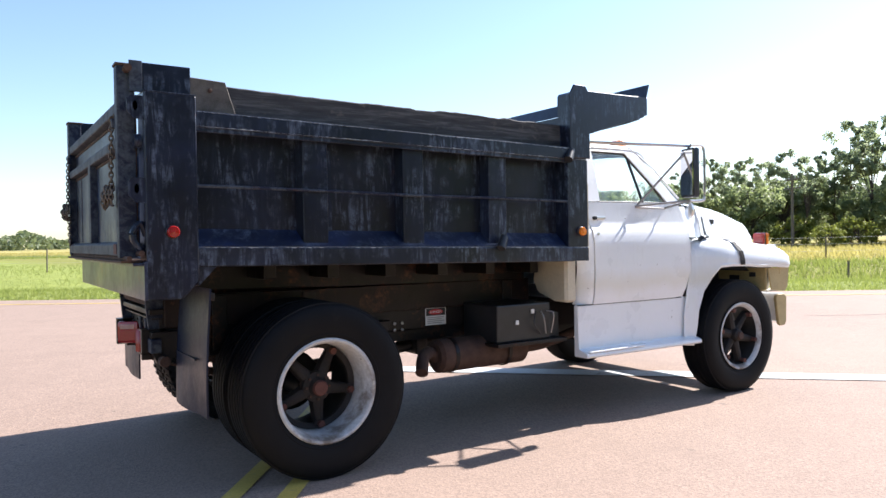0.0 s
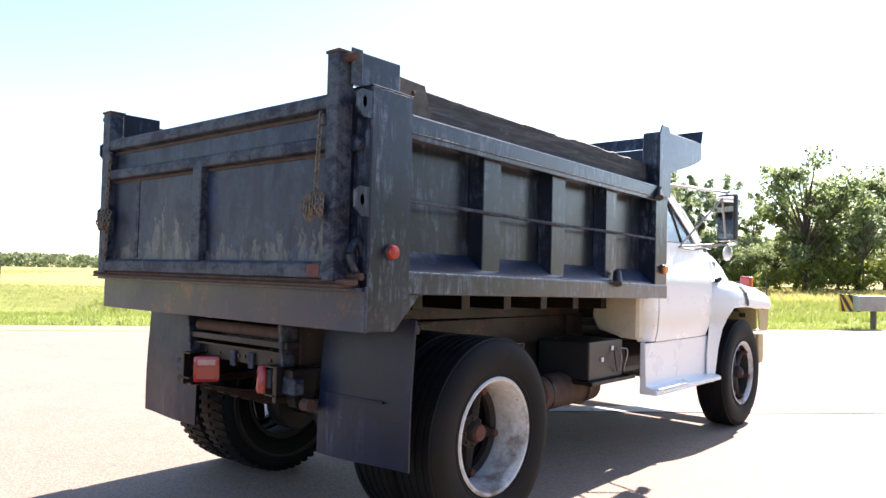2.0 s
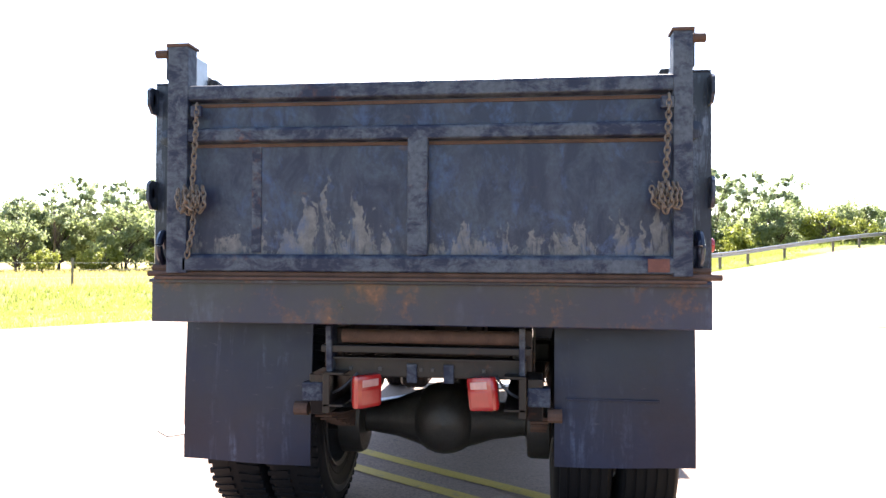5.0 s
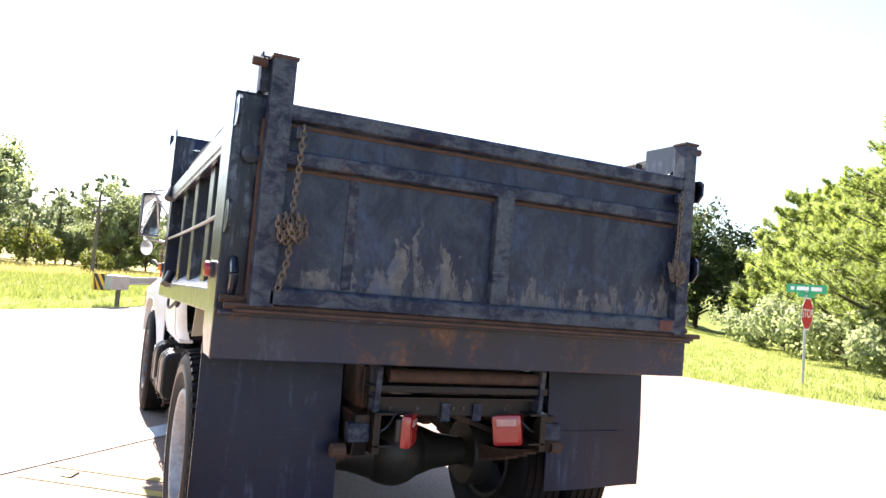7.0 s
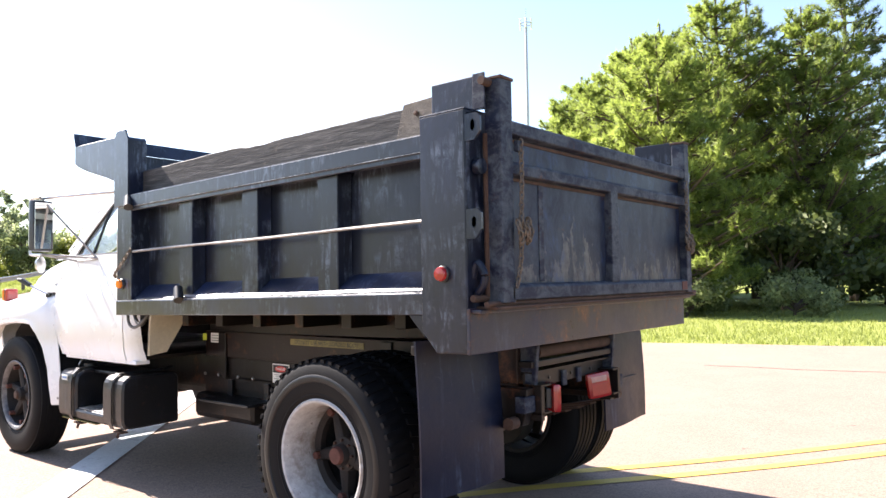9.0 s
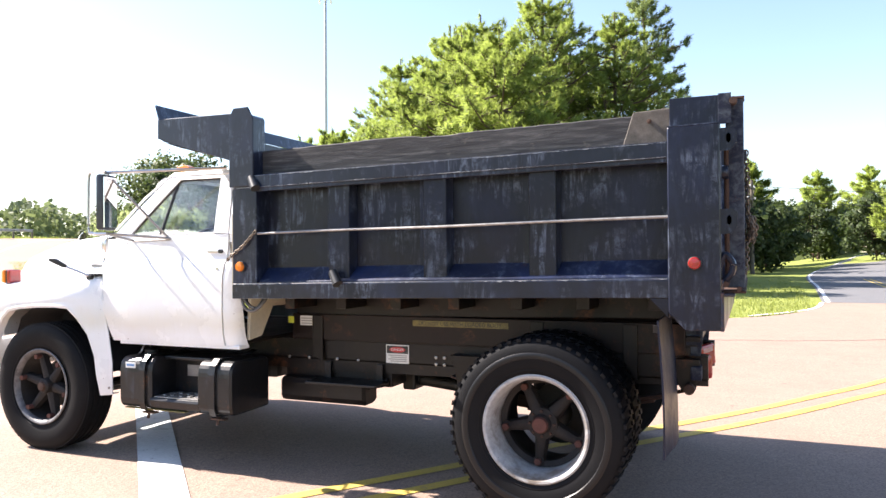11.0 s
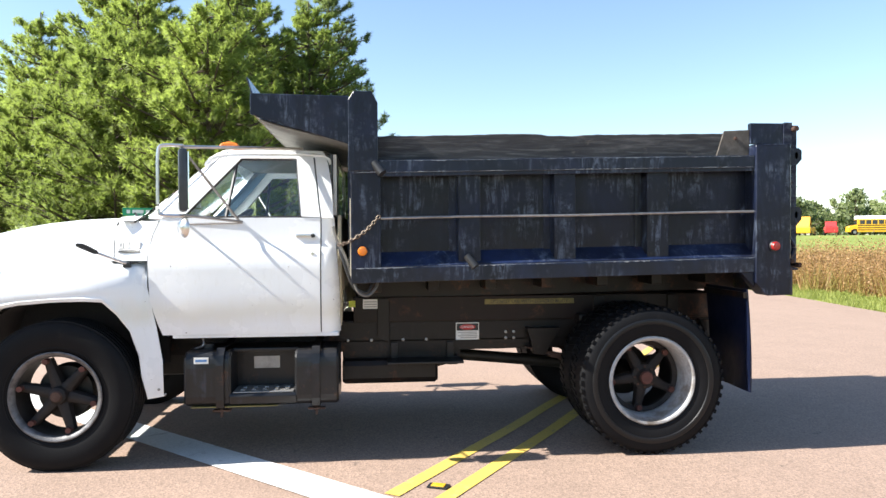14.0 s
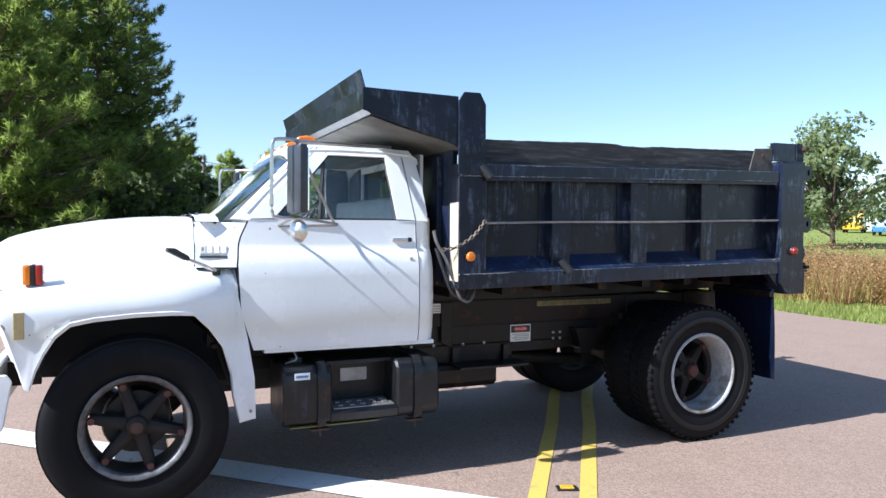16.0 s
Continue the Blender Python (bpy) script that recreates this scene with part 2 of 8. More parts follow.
def white_paint():
    k = Mat("white_cab_paint")
    v = k.coords()
    big, fine = k.noise(v, 1.6, 5), k.noise(k.coords((4, 4, 1)), 9, 5, 0.7)
    col = k.ramp(big, [(0.25, (0.74, 0.755, 0.77)), (0.75, (0.82, 0.825, 0.83))])
    col = k.mix(k.math("MULTIPLY", k.mask(fine, 0.55, 0.8), 0.22), col, (0.52, 0.49, 0.43))
    sep = k.t.nodes.new("ShaderNodeSeparateXYZ")
    k.link(v, sep.inputs[0])
    wav = k.math("ADD", sep.outputs[2], k.math("MULTIPLY", k.noise(k.coords((1.5, 1.5, 1)), 3, 5, 0.6), 0.12))
    band = k.math("MULTIPLY", k.mask(wav, 0.98, 1.06), k.mask(wav, 1.19, 1.09))
    col = k.mix(k.math("MULTIPLY", band, 0.42), col, (0.66, 0.60, 0.44))
    chips = k.mask(k.noise(v, 30, 3, 0.5), 0.735, 0.76)
    col = k.mix(chips, col, (0.16, 0.12, 0.09))
    k.color(col)
    k.rough(k.ramp(big, [(0.3, (0.22,) * 3), (0.7, (0.36,) * 3)]))
    k.b.inputs["Coat Weight"].default_value = 0.25
    k.bump(big, 0.04, 0.01)
    return k.m


M_WHITE = white_paint()
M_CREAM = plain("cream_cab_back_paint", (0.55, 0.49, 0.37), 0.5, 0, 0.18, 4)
M_TAN = plain("tan_bumper_paint", (0.40, 0.31, 0.14), 0.45, 0, 0.22, 5)
M_SEAM = plain("dark_panel_gap", (0.015, 0.015, 0.017), 0.8)
M_FRAME = black_steel("greasy_chassis_paint", 0.45, 0.5, (0.0080, 0.0060, 0.0055), 0.3, 0, (0.024, 0.017, 0.013), (0.060, 0.045, 0.035))
M_SUBFRAME = black_steel("red_oxide_subframe", 0.5, 0.45, (0.0100, 0.0055, 0.0048), 0.25, 0, (0.026, 0.016, 0.012), (0.065, 0.045, 0.034))
M_RUST = plain("rusted_steel", (0.065, 0.034, 0.023), 0.85, 0.1, 0.5, 12, 0.4)
M_CASTING = plain("brown_wheel_casting", (0.017, 0.013, 0.0115), 0.72, 0.2, 0.5, 9, 0.4)
M_RUSTRED = plain("red_rust_hub", (0.10, 0.036, 0.026), 0.8, 0.1, 0.4, 15, 0.4)
M_GREASE = plain("oily_axle_iron", (0.020, 0.018, 0.015), 0.5, 0.2, 0.5, 8, 0.4)
M_FLAP = black_steel("mud_flap_rubber", 0.0, 0.6, (0.0028, 0.0050, 0.0165), 0.3)
M_TANK = black_steel("fuel_tank_paint", 0.12, 0.30, (0.0040, 0.0040, 0.0046), coat=0.15)
M_CHROME = plain("worn_bright_metal", (0.62, 0.61, 0.59), 0.28, 1.0, 0.2, 14, 0.1)
M_DULL = plain("dull_grey_metal", (0.34, 0.33, 0.32), 0.5, 0.85, 0.3, 14, 0.2)
M_CHAIN = plain("galvanised_rusty_chain", (0.15, 0.12, 0.095), 0.6, 0.6, 0.5, 30, 0.3)
M_BLACKPL = plain("black_plastic", (0.015, 0.015, 0.016), 0.4, 0, 0.3, 12, 0.1)
M_MIRBACK = plain("grey_mirror_back", (0.05, 0.055, 0.065), 0.35, 0.3, 0.3, 12, 0.1)
M_HOSE = plain("black_rubber_hose", (0.02, 0.02, 0.022), 0.45, 0, 0.3, 20, 0.1)
# pale grey that paints in light bounced up from cab roof and ground
M_GUARDUNDER = plain("bounce_lit_guard_grey", (0.125, 0.12, 0.105), 0.8, 0, 0.5, 5, 0.2)
M_CABBLUE = plain("blue_cab_interior_paint", (0.10, 0.17, 0.24), 0.5, 0, 0.2, 6, 0.1)
M_PIPE = plain("weathered_grey_pipe", (0.13, 0.125, 0.12), 0.5, 0.3, 0.4, 20, 0.2)
M_SEAT = plain("blue_grey_vinyl", (0.10, 0.13, 0.16), 0.6, 0, 0.3, 10, 0.2)
M_TRIM = plain("grey_cab_lining", (0.10, 0.12, 0.13), 0.8, 0, 0.25, 8, 0.2)
M_STEEL_HI = plain("bare_rod_steel", (0.30, 0.29, 0.28), 0.45, 0.8, 0.4, 22, 0.2)


def tyre_rubber(name, rough, gloss):
    k = Mat(name)
    v = k.coords()
    big, fine = k.noise(v, 3.5, 5), k.noise(v, 60, 3)
    col = k.ramp(big, [(0.3, (0.0036, 0.0038, 0.0050)), (0.75, (0.0080, 0.0078, 0.0084))])
    col = k.mix(k.math("MULTIPLY", k.mask(k.noise(v, 8, 6, 0.7), 0.60, 0.78), 0.22), col, (0.045, 0.039, 0.034))
    k.color(col)
    k.rough(rough, spec=gloss)
    k.bump(fine, 0.2, 0.003)
    return k.m


M_TYRE = tyre_rubber("tyre_rubber", 0.66, 0.16)
M_SHOULDER = tyre_rubber("scuffed_glossy_rubber", 0.40, 0.34)


def rim_paint(name, lo, hi):
    k = Mat(name)
    v = k.coords()
    big, fine = k.noise(v, 5, 6, 0.65), k.noise(v, 26, 5, 0.7)
    col = k.ramp(fine, [(0.3, (lo,) * 3), (0.7, (hi,) * 3)])
    col = k.mix(k.mask(big, 0.50, 0.66), col, (0.16, 0.13, 0.105))
    col = k.mix(k.mask(fine, 0.66, 0.70), col, (0.07, 0.045, 0.035))
    k.color(col)
    k.rough(0.5)
    k.bump(fine, 0.3, 0.004)
    return k.m


M_RIM = rim_paint("chipped_white_rim_paint", 0.38, 0.58)
M_RIMDIRTY = rim_paint("dirty_grey_rim_paint", 0.27, 0.46)
M_BARREL = plain("dark_rim_barrel", (0.020, 0.017, 0.016), 0.65, 0.2, 0.5, 9, 0.3)
M_RIMGREY = plain("grey_steel_rim", (0.115, 0.112, 0.115), 0.5, 0.5, 0.75, 16, 0.3)


def wood_dark():
    k = Mat("weathered_black_plank")
    g = k.noise(k.coords((1.2, 14, 14)), 3.2, 7, 0.66, 0.5)
    col = k.ramp(g, [(0.25, (0.010, 0.010, 0.012)), (0.50, (0.038, 0.037, 0.039)), (0.72, (0.115, 0.11, 0.108))])
    col = k.mix(k.mask(k.noise(k.coords((2, 3, 3)), 5, 6, 0.7), 0.6, 0.74), col, (0.12, 0.10, 0.085))
    k.color(col)
    k.rough(0.78)
    k.bump(g, 0.4, 0.008)
    return k.m


M_PLANK = wood_dark()


def lens(name, col, glow=0.0):
    k = Mat(name)
    v = k.coords()
    k.color(k.ramp(k.noise(v, 30, 3), [(0.3, tuple(c * 0.8 for c in col)), (0.7, col)]))
    k.rough(0.25)
    k.b.inputs["Coat Weight"].default_value = 0.5
    k.b.inputs["Subsurface Weight"].default_value = 0.0
    return k.m


M_RED = lens("red_lamp_lens", (0.34, 0.012, 0.012))
M_AMBER = lens("amber_lamp_lens", (0.85, 0.22, 0.012))
M_STUD = lens("yellow_stud_lens", (0.75, 0.42, 0.03))
M_CLEARLENS = lens("clear_lamp_lens", (0.48, 0.26, 0.24))


def glass():
    k = Mat("window_glass")
    k.color((0.93, 0.975, 0.965))
    k.rough(0.02)
    k.b.inputs["Transmission Weight"].default_value = 1.0
    k.b.inputs["IOR"].default_value = 1.45
    return k.m


M_GLASS = glass()
M_MIRROR = plain("mirror_glass", (0.9, 0.9, 0.9), 0.03, 1.0, 0.02, 3, 0.0)
M_LABELW = plain("white_decal", (0.72, 0.71, 0.68), 0.5, 0, 0.1, 30, 0.05)
M_LABELR = plain("red_decal", (0.50, 0.03, 0.03), 0.5, 0, 0.1, 30, 0.05)
M_LABELK = plain("black_decal", (0.02, 0.02, 0.02), 0.5, 0, 0.1, 30, 0.05)
M_TAG = plain("yellow_green_tag", (0.55, 0.60, 0.06), 0.5, 0, 0.15, 30, 0.05)
M_LABELY = plain("yellow_decal", (0.17, 0.135, 0.035), 0.5, 0, 0.6, 20, 0.05)


def asphalt(name, tint, worn=0.25):
    k = Mat(name)
    v = k.world()
    stone = k.voronoi(v, 85)
    patch, mid, fine = k.noise(v, 0.22, 5, 0.6), k.noise(v, 1.9, 6, 0.7), k.noise(v, 55, 3, 0.7)
    dark, lite = tuple(c * 0.66 for c in tint), tuple(min(1, c * 1.35) for c in tint)
    col = k.ramp(k.mix(0.5, stone.outputs["Color"], fine), [(0.25, dark), (0.5, tint), (0.78, lite)])
    col = k.mix(k.math("MULTIPLY", k.mask(mid, 0.42, 0.72), 0.45), col, tuple(c * 0.72 for c in tint))
    col = k.mix(k.math("MULTIPLY", k.mask(patch, 0.45, 0.65), 0.30), col, tuple(min(1, c * 1.22) for c in tint))
    spots = k.mask(k.noise(v, 6, 4, 0.5), 0.70, 0.74)
    col = k.mix(k.math("MULTIPLY", spots, 0.5), col, (0.05, 0.045, 0.042))
    k.color(col)
    k.rough(0.88)
    k.bump(k.mix(0.5, stone.outputs["Distance"], fine), 0.45, 0.008)
    return k.m


M_ROAD = asphalt("pink_chip_asphalt", (0.265, 0.186, 0.143))
M_ROADGREY = asphalt("grey_asphalt", (0.13, 0.13, 0.135))


def road_paint(name, col):
    k = Mat(name)
    v = k.world()
    wear = k.noise(v, 7, 7, 0.75)
    fine = k.noise(v, 60, 3)
    c = k.ramp(fine, [(0.3, tuple(x * 0.82 for x in col)), (0.7, col)])
    c = k.mix(k.math("MULTIPLY", k.mask(wear, 0.56, 0.70), 0.75), c, (0.2, 0.17, 0.155))
    k.color(c)
    k.rough(0.7)
    k.bump(fine, 0.3, 0.004)
    return k.m


M_LINEY = road_paint("yellow_line_paint", (0.60, 0.42, 0.085))
M_LINEW = road_paint("white_line_paint", (0.70, 0.70, 0.69))


def leafy(name, lo, hi, trans=0.35, hue=0.0):
    """Leaves and needles: varied from clump to clump, partly letting the sun through."""
    k = Mat(name)
    g = k.t.nodes.new("ShaderNodeNewGeometry")
    oi = k.t.nodes.new("ShaderNodeObjectInfo")
    big = k.noise(k.world(), 0.35, 3)
    f = k.math("ADD", k.math("MULTIPLY", g.outputs["Random Per Island"], 0.55), k.math("MULTIPLY", big, 0.45))
    f = k.math("ADD", f, k.math("MULTIPLY", k.math("SUBTRACT", oi.outputs["Random"], 0.5), 0.25))
    col = k.ramp(f, [(0.15, lo), (0.85, hi)])
    k.color(col)
    k.rough(0.55, spec=0.3)
    tr = k.t.nodes.new("ShaderNodeBsdfTranslucent")
    k.link(k.mix(0.5, col, (hi[0] * 1.2, hi[1] * 1.3, hi[2] * 1.0)), tr.inputs[0])
    mx = k.t.nodes.new("ShaderNodeMixShader")
    mx.inputs[0].default_value = trans
    k.link(k.b.outputs[0], mx.inputs[1])
    k.link(tr.outputs[0], mx.inputs[2])
    k.link(mx.outputs[0], k.t.nodes["Material Output"].inputs[0])
    return k.m


M_PINE = leafy("pine_needles", (0.080, 0.110, 0.032), (0.33, 0.395, 0.090), 0.62)
M_PINEDARK = leafy("dark_pine_needles", (0.070, 0.105, 0.042), (0.25, 0.30, 0.100), 0.48)
M_LEAF = leafy("broad_leaves", (0.140, 0.175, 0.095), (0.33, 0.37, 0.175), 0.58)
M_LEAFMID = leafy("olive_leaves", (0.040, 0.062, 0.026), (0.135, 0.165, 0.056), 0.38)
M_LEAFYEL = leafy("yellowing_leaves", (0.12, 0.14, 0.028), (0.31, 0.33, 0.07), 0.42)
M_LEAFDARK = leafy("dark_leaves", (0.026, 0.046, 0.020), (0.085, 0.115, 0.040), 0.35)
# pale, flat greens that paint in the haze over far trees
M_FARLEAF = leafy("haze_tinted_far_leaves", (0.10, 0.125, 0.075), (0.19, 0.22, 0.11), 0.35)
M_GRASSB = leafy("grass_blades", (0.16, 0.195, 0.045), (0.32, 0.345, 0.095), 0.42)
M_STRAW = leafy("dry_grass_blades", (0.24, 0.20, 0.06), (0.54, 0.45, 0.17), 0.42)
M_RUSSET = leafy("russet_leaves", (0.20, 0.10, 0.05), (0.50, 0.30, 0.16), 0.4)
M_WEED = leafy("brown_weeds", (0.20, 0.110, 0.050), (0.54, 0.34, 0.155), 0.4)
# needle colour lightened and greyed to carry the haze of distance
M_FARPINE = leafy("haze_paled_needles", (0.24, 0.28, 0.19), (0.44, 0.48, 0.31), 0.62)
M_BARK = plain("pine_bark", (0.085, 0.060, 0.045), 0.95, 0, 0.45, 6, 0.6)


def ground_mat():
    """Verge, rough weeds and dry field, by distance from the road."""
    k = Mat("verge_and_field")
    v = k.world()
    vv = k.t.nodes.new("ShaderNodeVectorMath")
    vv.operation = "DOT_PRODUCT"
    k.link(v, vv.inputs[0])
    vv.inputs[1].default_value = (0.58, 0.81, 0)
    wob = k.noise(v, 0.16, 4)
    d = k.math("ADD", vv.outputs["Value"], k.math("MULTIPLY", k.math("SUBTRACT", wob, 0.5), 7))
    ww = k.t.nodes.new("ShaderNodeVectorMath")
    ww.operation = "DOT_PRODUCT"
    k.link(v, ww.inputs[0])
    ww.inputs[1].default_value = (-0.813, 0.582, 0)
    back = k.math("MAXIMUM", k.math("SUBTRACT", ww.outputs["Value"], 6), 0)
    d = k.math("SUBTRACT", d, k.math("MULTIPLY", back, 1.05))
    fine, mid, big = k.noise(v, 14, 5, 0.7), k.noise(v, 1.6, 5, 0.65), k.noise(v, 0.09, 4)
    green = k.ramp(k.mix(0.5, fine, mid), [(0.3, (0.15, 0.18, 0.045)), (0.7, (0.30, 0.33, 0.09))])
    rough_g = k.ramp(k.mix(0.5, fine, mid), [(0.3, (0.12, 0.13, 0.03)), (0.7, (0.27, 0.26, 0.08))])
    straw = k.ramp(k.mix(0.4, fine, big), [(0.3, (0.24, 0.21, 0.07)), (0.7, (0.42, 0.36, 0.14))])
    col = k.mix(k.mask(d, 19, 25), green, rough_g)
    col = k.mix(k.mask(d, 30, 42), col, straw)
    sep = k.t.nodes.new("ShaderNodeSeparateXYZ")
    k.link(v, sep.inputs[0])
    west = k.mask(k.math("MULTIPLY", sep.outputs[0], -1), 9.5, 14)
    field = k.ramp(k.mix(0.5, fine, big), [(0.3, (0.13, 0.165, 0.04)), (0.7, (0.25, 0.29, 0.08))])
    col = k.mix(west, col, field)
    k.color(col)
    k.rough(0.95, spec=0.1)
    k.bump(fine, 0.8, 0.05)
    return k.m


M_GROUND = ground_mat()
M_GALV = plain("galvanised_guardrail", (0.36, 0.37, 0.38), 0.45, 0.7, 0.2, 3, 0.1)
M_POST = plain("weathered_grey_post", (0.13, 0.11, 0.09), 0.9, 0, 0.4, 8, 0.5)
M_SIGNR = plain("red_sign_sheet", (0.50, 0.025, 0.03), 0.4, 0, 0.12, 5, 0.0)
M_SIGNG = plain("green_sign_sheet", (0.01, 0.30, 0.14), 0.4, 0, 0.12, 5, 0.0)
M_SIGNW = plain("white_sign_sheet", (0.75, 0.75, 0.75), 0.4, 0, 0.06, 5, 0.0)
M_SIGNY = plain("yellow_sign_sheet", (0.70, 0.45, 0.02), 0.4, 0, 0.12, 5, 0.0)
M_BUSY = plain("yellow_vehicle_paint", (0.72, 0.38, 0.02), 0.4, 0, 0.12, 2, 0.0)
M_BLUECAR = plain("blue_vehicle_paint", (0.07, 0.20, 0.42), 0.35, 0, 0.12, 2, 0.0)
M_SIDING = plain("white_house_siding", (0.70, 0.70, 0.69), 0.6, 0, 0.08, 2, 0.05)
M_ROOFG = plain("pale_green_roof", (0.34, 0.44, 0.36), 0.5, 0, 0.12, 2, 0.05)
M_TIN = plain("pale_blue_tin_sheet", (0.36, 0.43, 0.46), 0.45, 0.2, 0.12, 2, 0.05)
M_DIGRED = plain("red_machine_paint", (0.62, 0.07, 0.04), 0.45, 0, 0.15, 3, 0.0)
M_DARKWIN = plain("dark_window_pane", (0.03, 0.035, 0.04), 0.1, 0, 0.2, 5, 0.0)

# ---------------------------------------------------------------- mesh helpers


def link_mesh(name, me, mat, parent=None, label="", smooth=False):
    ob = new(name, me)
    if mat is not None and not me.materials:
        me.materials.append(mat)
    if smooth:
        me.polygons.foreach_set("use_smooth", [True] * len(me.polygons))
    if parent is not None:
        ob.parent = parent
    if label:
        ob["label"] = label
    return ob


def part(name, bm, mat, parent=None, label="", smooth=False):
    """One bmesh becomes one mesh object under a thing or a part."""
    me = bpy.data.meshes.new(name)
    bmesh.ops.recalc_face_normals(bm, faces=bm.faces)
    bm.to_mesh(me)
    bm.free()
    ob = link_mesh(name, me, mat, parent, label, smooth)
    if smooth:
        me.set_sharp_from_angle(angle=radians(38))
    return ob


def add_box(bm, x0, x1, y0, y1, z0, z1, bev=0.004):
    r = bmesh.ops.create_cube(bm, size=1)
    vs = r["verts"]
    for v in vs:
        v.co = Vector(((x0 + x1) / 2 + v.co.x * (x1 - x0), (y0 + y1) / 2 + v.co.y * (y1 - y0), (z0 + z1) / 2 + v.co.z * (z1 - z0)))
    if bev:
        es = list({e for v in vs for e in v.link_edges})
        bmesh.ops.bevel(bm, geom=es, offset=min(bev, 0.45 * min(abs(x1 - x0), abs(y1 - y0), abs(z1 - z0))), segments=2, affect="EDGES", profile=0.6)
    return bm


def bx(x0, x1, y0, y1, z0, z1, bev=0.004):
    return add_box(bmesh.new(), x0, x1, y0, y1, z0, z1, bev)


def add_prism(bm, poly, a0, a1, axis="y", bev=0.003):
    """A polygon given in the two other axes, extruded along one axis."""
    def at(p, a):
        return {"y": (p[0], a, p[1]), "x": (a, p[0], p[1]), "z": (p[0], p[1], a)}[axis]
    lo = [bm.verts.new(at(p, a0)) for p in poly]
    hi = [bm.verts.new(at(p, a1)) for p in poly]
    fs = [bm.faces.new(lo), bm.faces.new(hi[::-1])]
    n = len(poly)
    for i in range(n):
        fs.append(bm.faces.new((lo[i], lo[(i + 1) % n], hi[(i + 1) % n], hi[i])))
    if bev:
        es = list({e for f in fs for e in f.edges})
        bmesh.ops.bevel(bm, geom=es, offset=min(bev, 0.4 * abs(a1 - a0)), segments=1, affect="EDGES")
    return bm


def prism(poly, a0, a1, axis="y", bev=0.003):
    return add_prism(bmesh.new(), poly, a0, a1, axis, bev)


def smooth_path(pts, n=6):
    """Catmull-Rom points through the given ones."""
    P = [Vector(p) for p in pts]
    if len(P) < 3:
        return P
    E = [2 * P[0] - P[1]] + P + [2 * P[-1] - P[-2]]
    out = []
    for i in range(1, len(E) - 2):
        a, b, c, d = E[i - 1], E[i], E[i + 1], E[i + 2]
        for k in range(n):
            t = k / n
            out.append(0.5 * (2 * b + (c - a) * t + (2 * a - 5 * b + 4 * c - d) * t * t + (3 * b - a - 3 * c + d) * t ** 3))
    out.append(P[-1])
    return out


def add_tube(bm, pts, r, seg=8, cap=True):
    pts = [Vector(p) for p in pts]
    rs = r if isinstance(r, (list, tuple)) else [r] * len(pts)
    rings = []
    up = Vector((0, 0, 1))
    for i, p in enumerate(pts):
        d = (pts[min(i + 1, len(pts) - 1)] - pts[max(i - 1, 0)]).normalized()
        side = d.cross(up)
        if side.length < 0.05:
            side = d.cross(Vector((1, 0, 0)))
        side.normalize()
        top = side.cross(d)
        rings.append([bm.verts.new(p + rs[i] * (math.cos(a) * side + math.sin(a) * top)) for a in (2 * math.pi * k / seg for k in range(seg))])
    for A, B in zip(rings, rings[1:]):
        for k in range(seg):
            bm.faces.new((A[k], A[(k + 1) % seg], B[(k + 1) % seg], B[k]))
    if cap:
        bm.faces.new(rings[0][::-1])
        bm.faces.new(rings[-1])
    return bm


def tube(pts, r, seg=8):
    return add_tube(bmesh.new(), pts, r, seg)


def lathe(profile, seg=48, closed=True, bm=None):
    """(radius, y) points turned round the y axis."""
    bm = bm or bmesh.new()
    rings = []
    for rad, y in profile:
        rings.append([bm.verts.new((rad * math.sin(2 * math.pi * k / seg), y, rad * math.cos(2 * math.pi * k / seg))) for k in range(seg)])
    m = len(rings)
    for i in range(m if closed else m - 1):
        A, B = rings[i], rings[(i + 1) % m]
        for k in range(seg):
            bm.faces.new((A[k], A[(k + 1) % seg], B[(k + 1) % seg], B[k]))
    return bm


def loft(sections, closed=False, caps=False, bm=None):
    bm = bm or bmesh.new()
    R = [[bm.verts.new(p) for p in s] for s in sections]
    n = len(R[0])
    for A, B in zip(R, R[1:]):
        for k in range(n if closed else n - 1):
            bm.faces.new((A[k], A[(k + 1) % n], B[(k + 1) % n], B[k]))
    if caps:
        bm.faces.new(R[0])
        bm.faces.new(R[-1][::-1])
    return bm


def solid(ob, t, offset=-1):
    m = ob.modifiers.new("thickness", "SOLIDIFY")
    m.thickness, m.offset = t, offset
    if ob.data.polygons[0].use_smooth:
        e = ob.modifiers.new("hard_rims", "EDGE_SPLIT")
        e.split_angle = radians(38)
    return ob


def interp(x, pts):
    return float(np.interp(x, [p[0] for p in pts], [p[1] for p in pts]))


def thing(name, label, category, group="", kind="", at=(0, 0, 0)):
    ob = new(name)
    ob.location = at
    ob.empty_display_size = 0.2
    return tagged(ob, label, category, group, kind)


def text(name, body, size, mat, m, parent, depth=0.0005, align="CENTER"):
    cu = bpy.data.curves.new(name, "FONT")
    cu.body, cu.size, cu.extrude = body, size, depth
    cu.align_x, cu.align_y = align, "CENTER"
    cu.materials.append(mat)
    ob = new(name, cu)
    ob.parent = parent
    ob.matrix_basis = m
    return ob


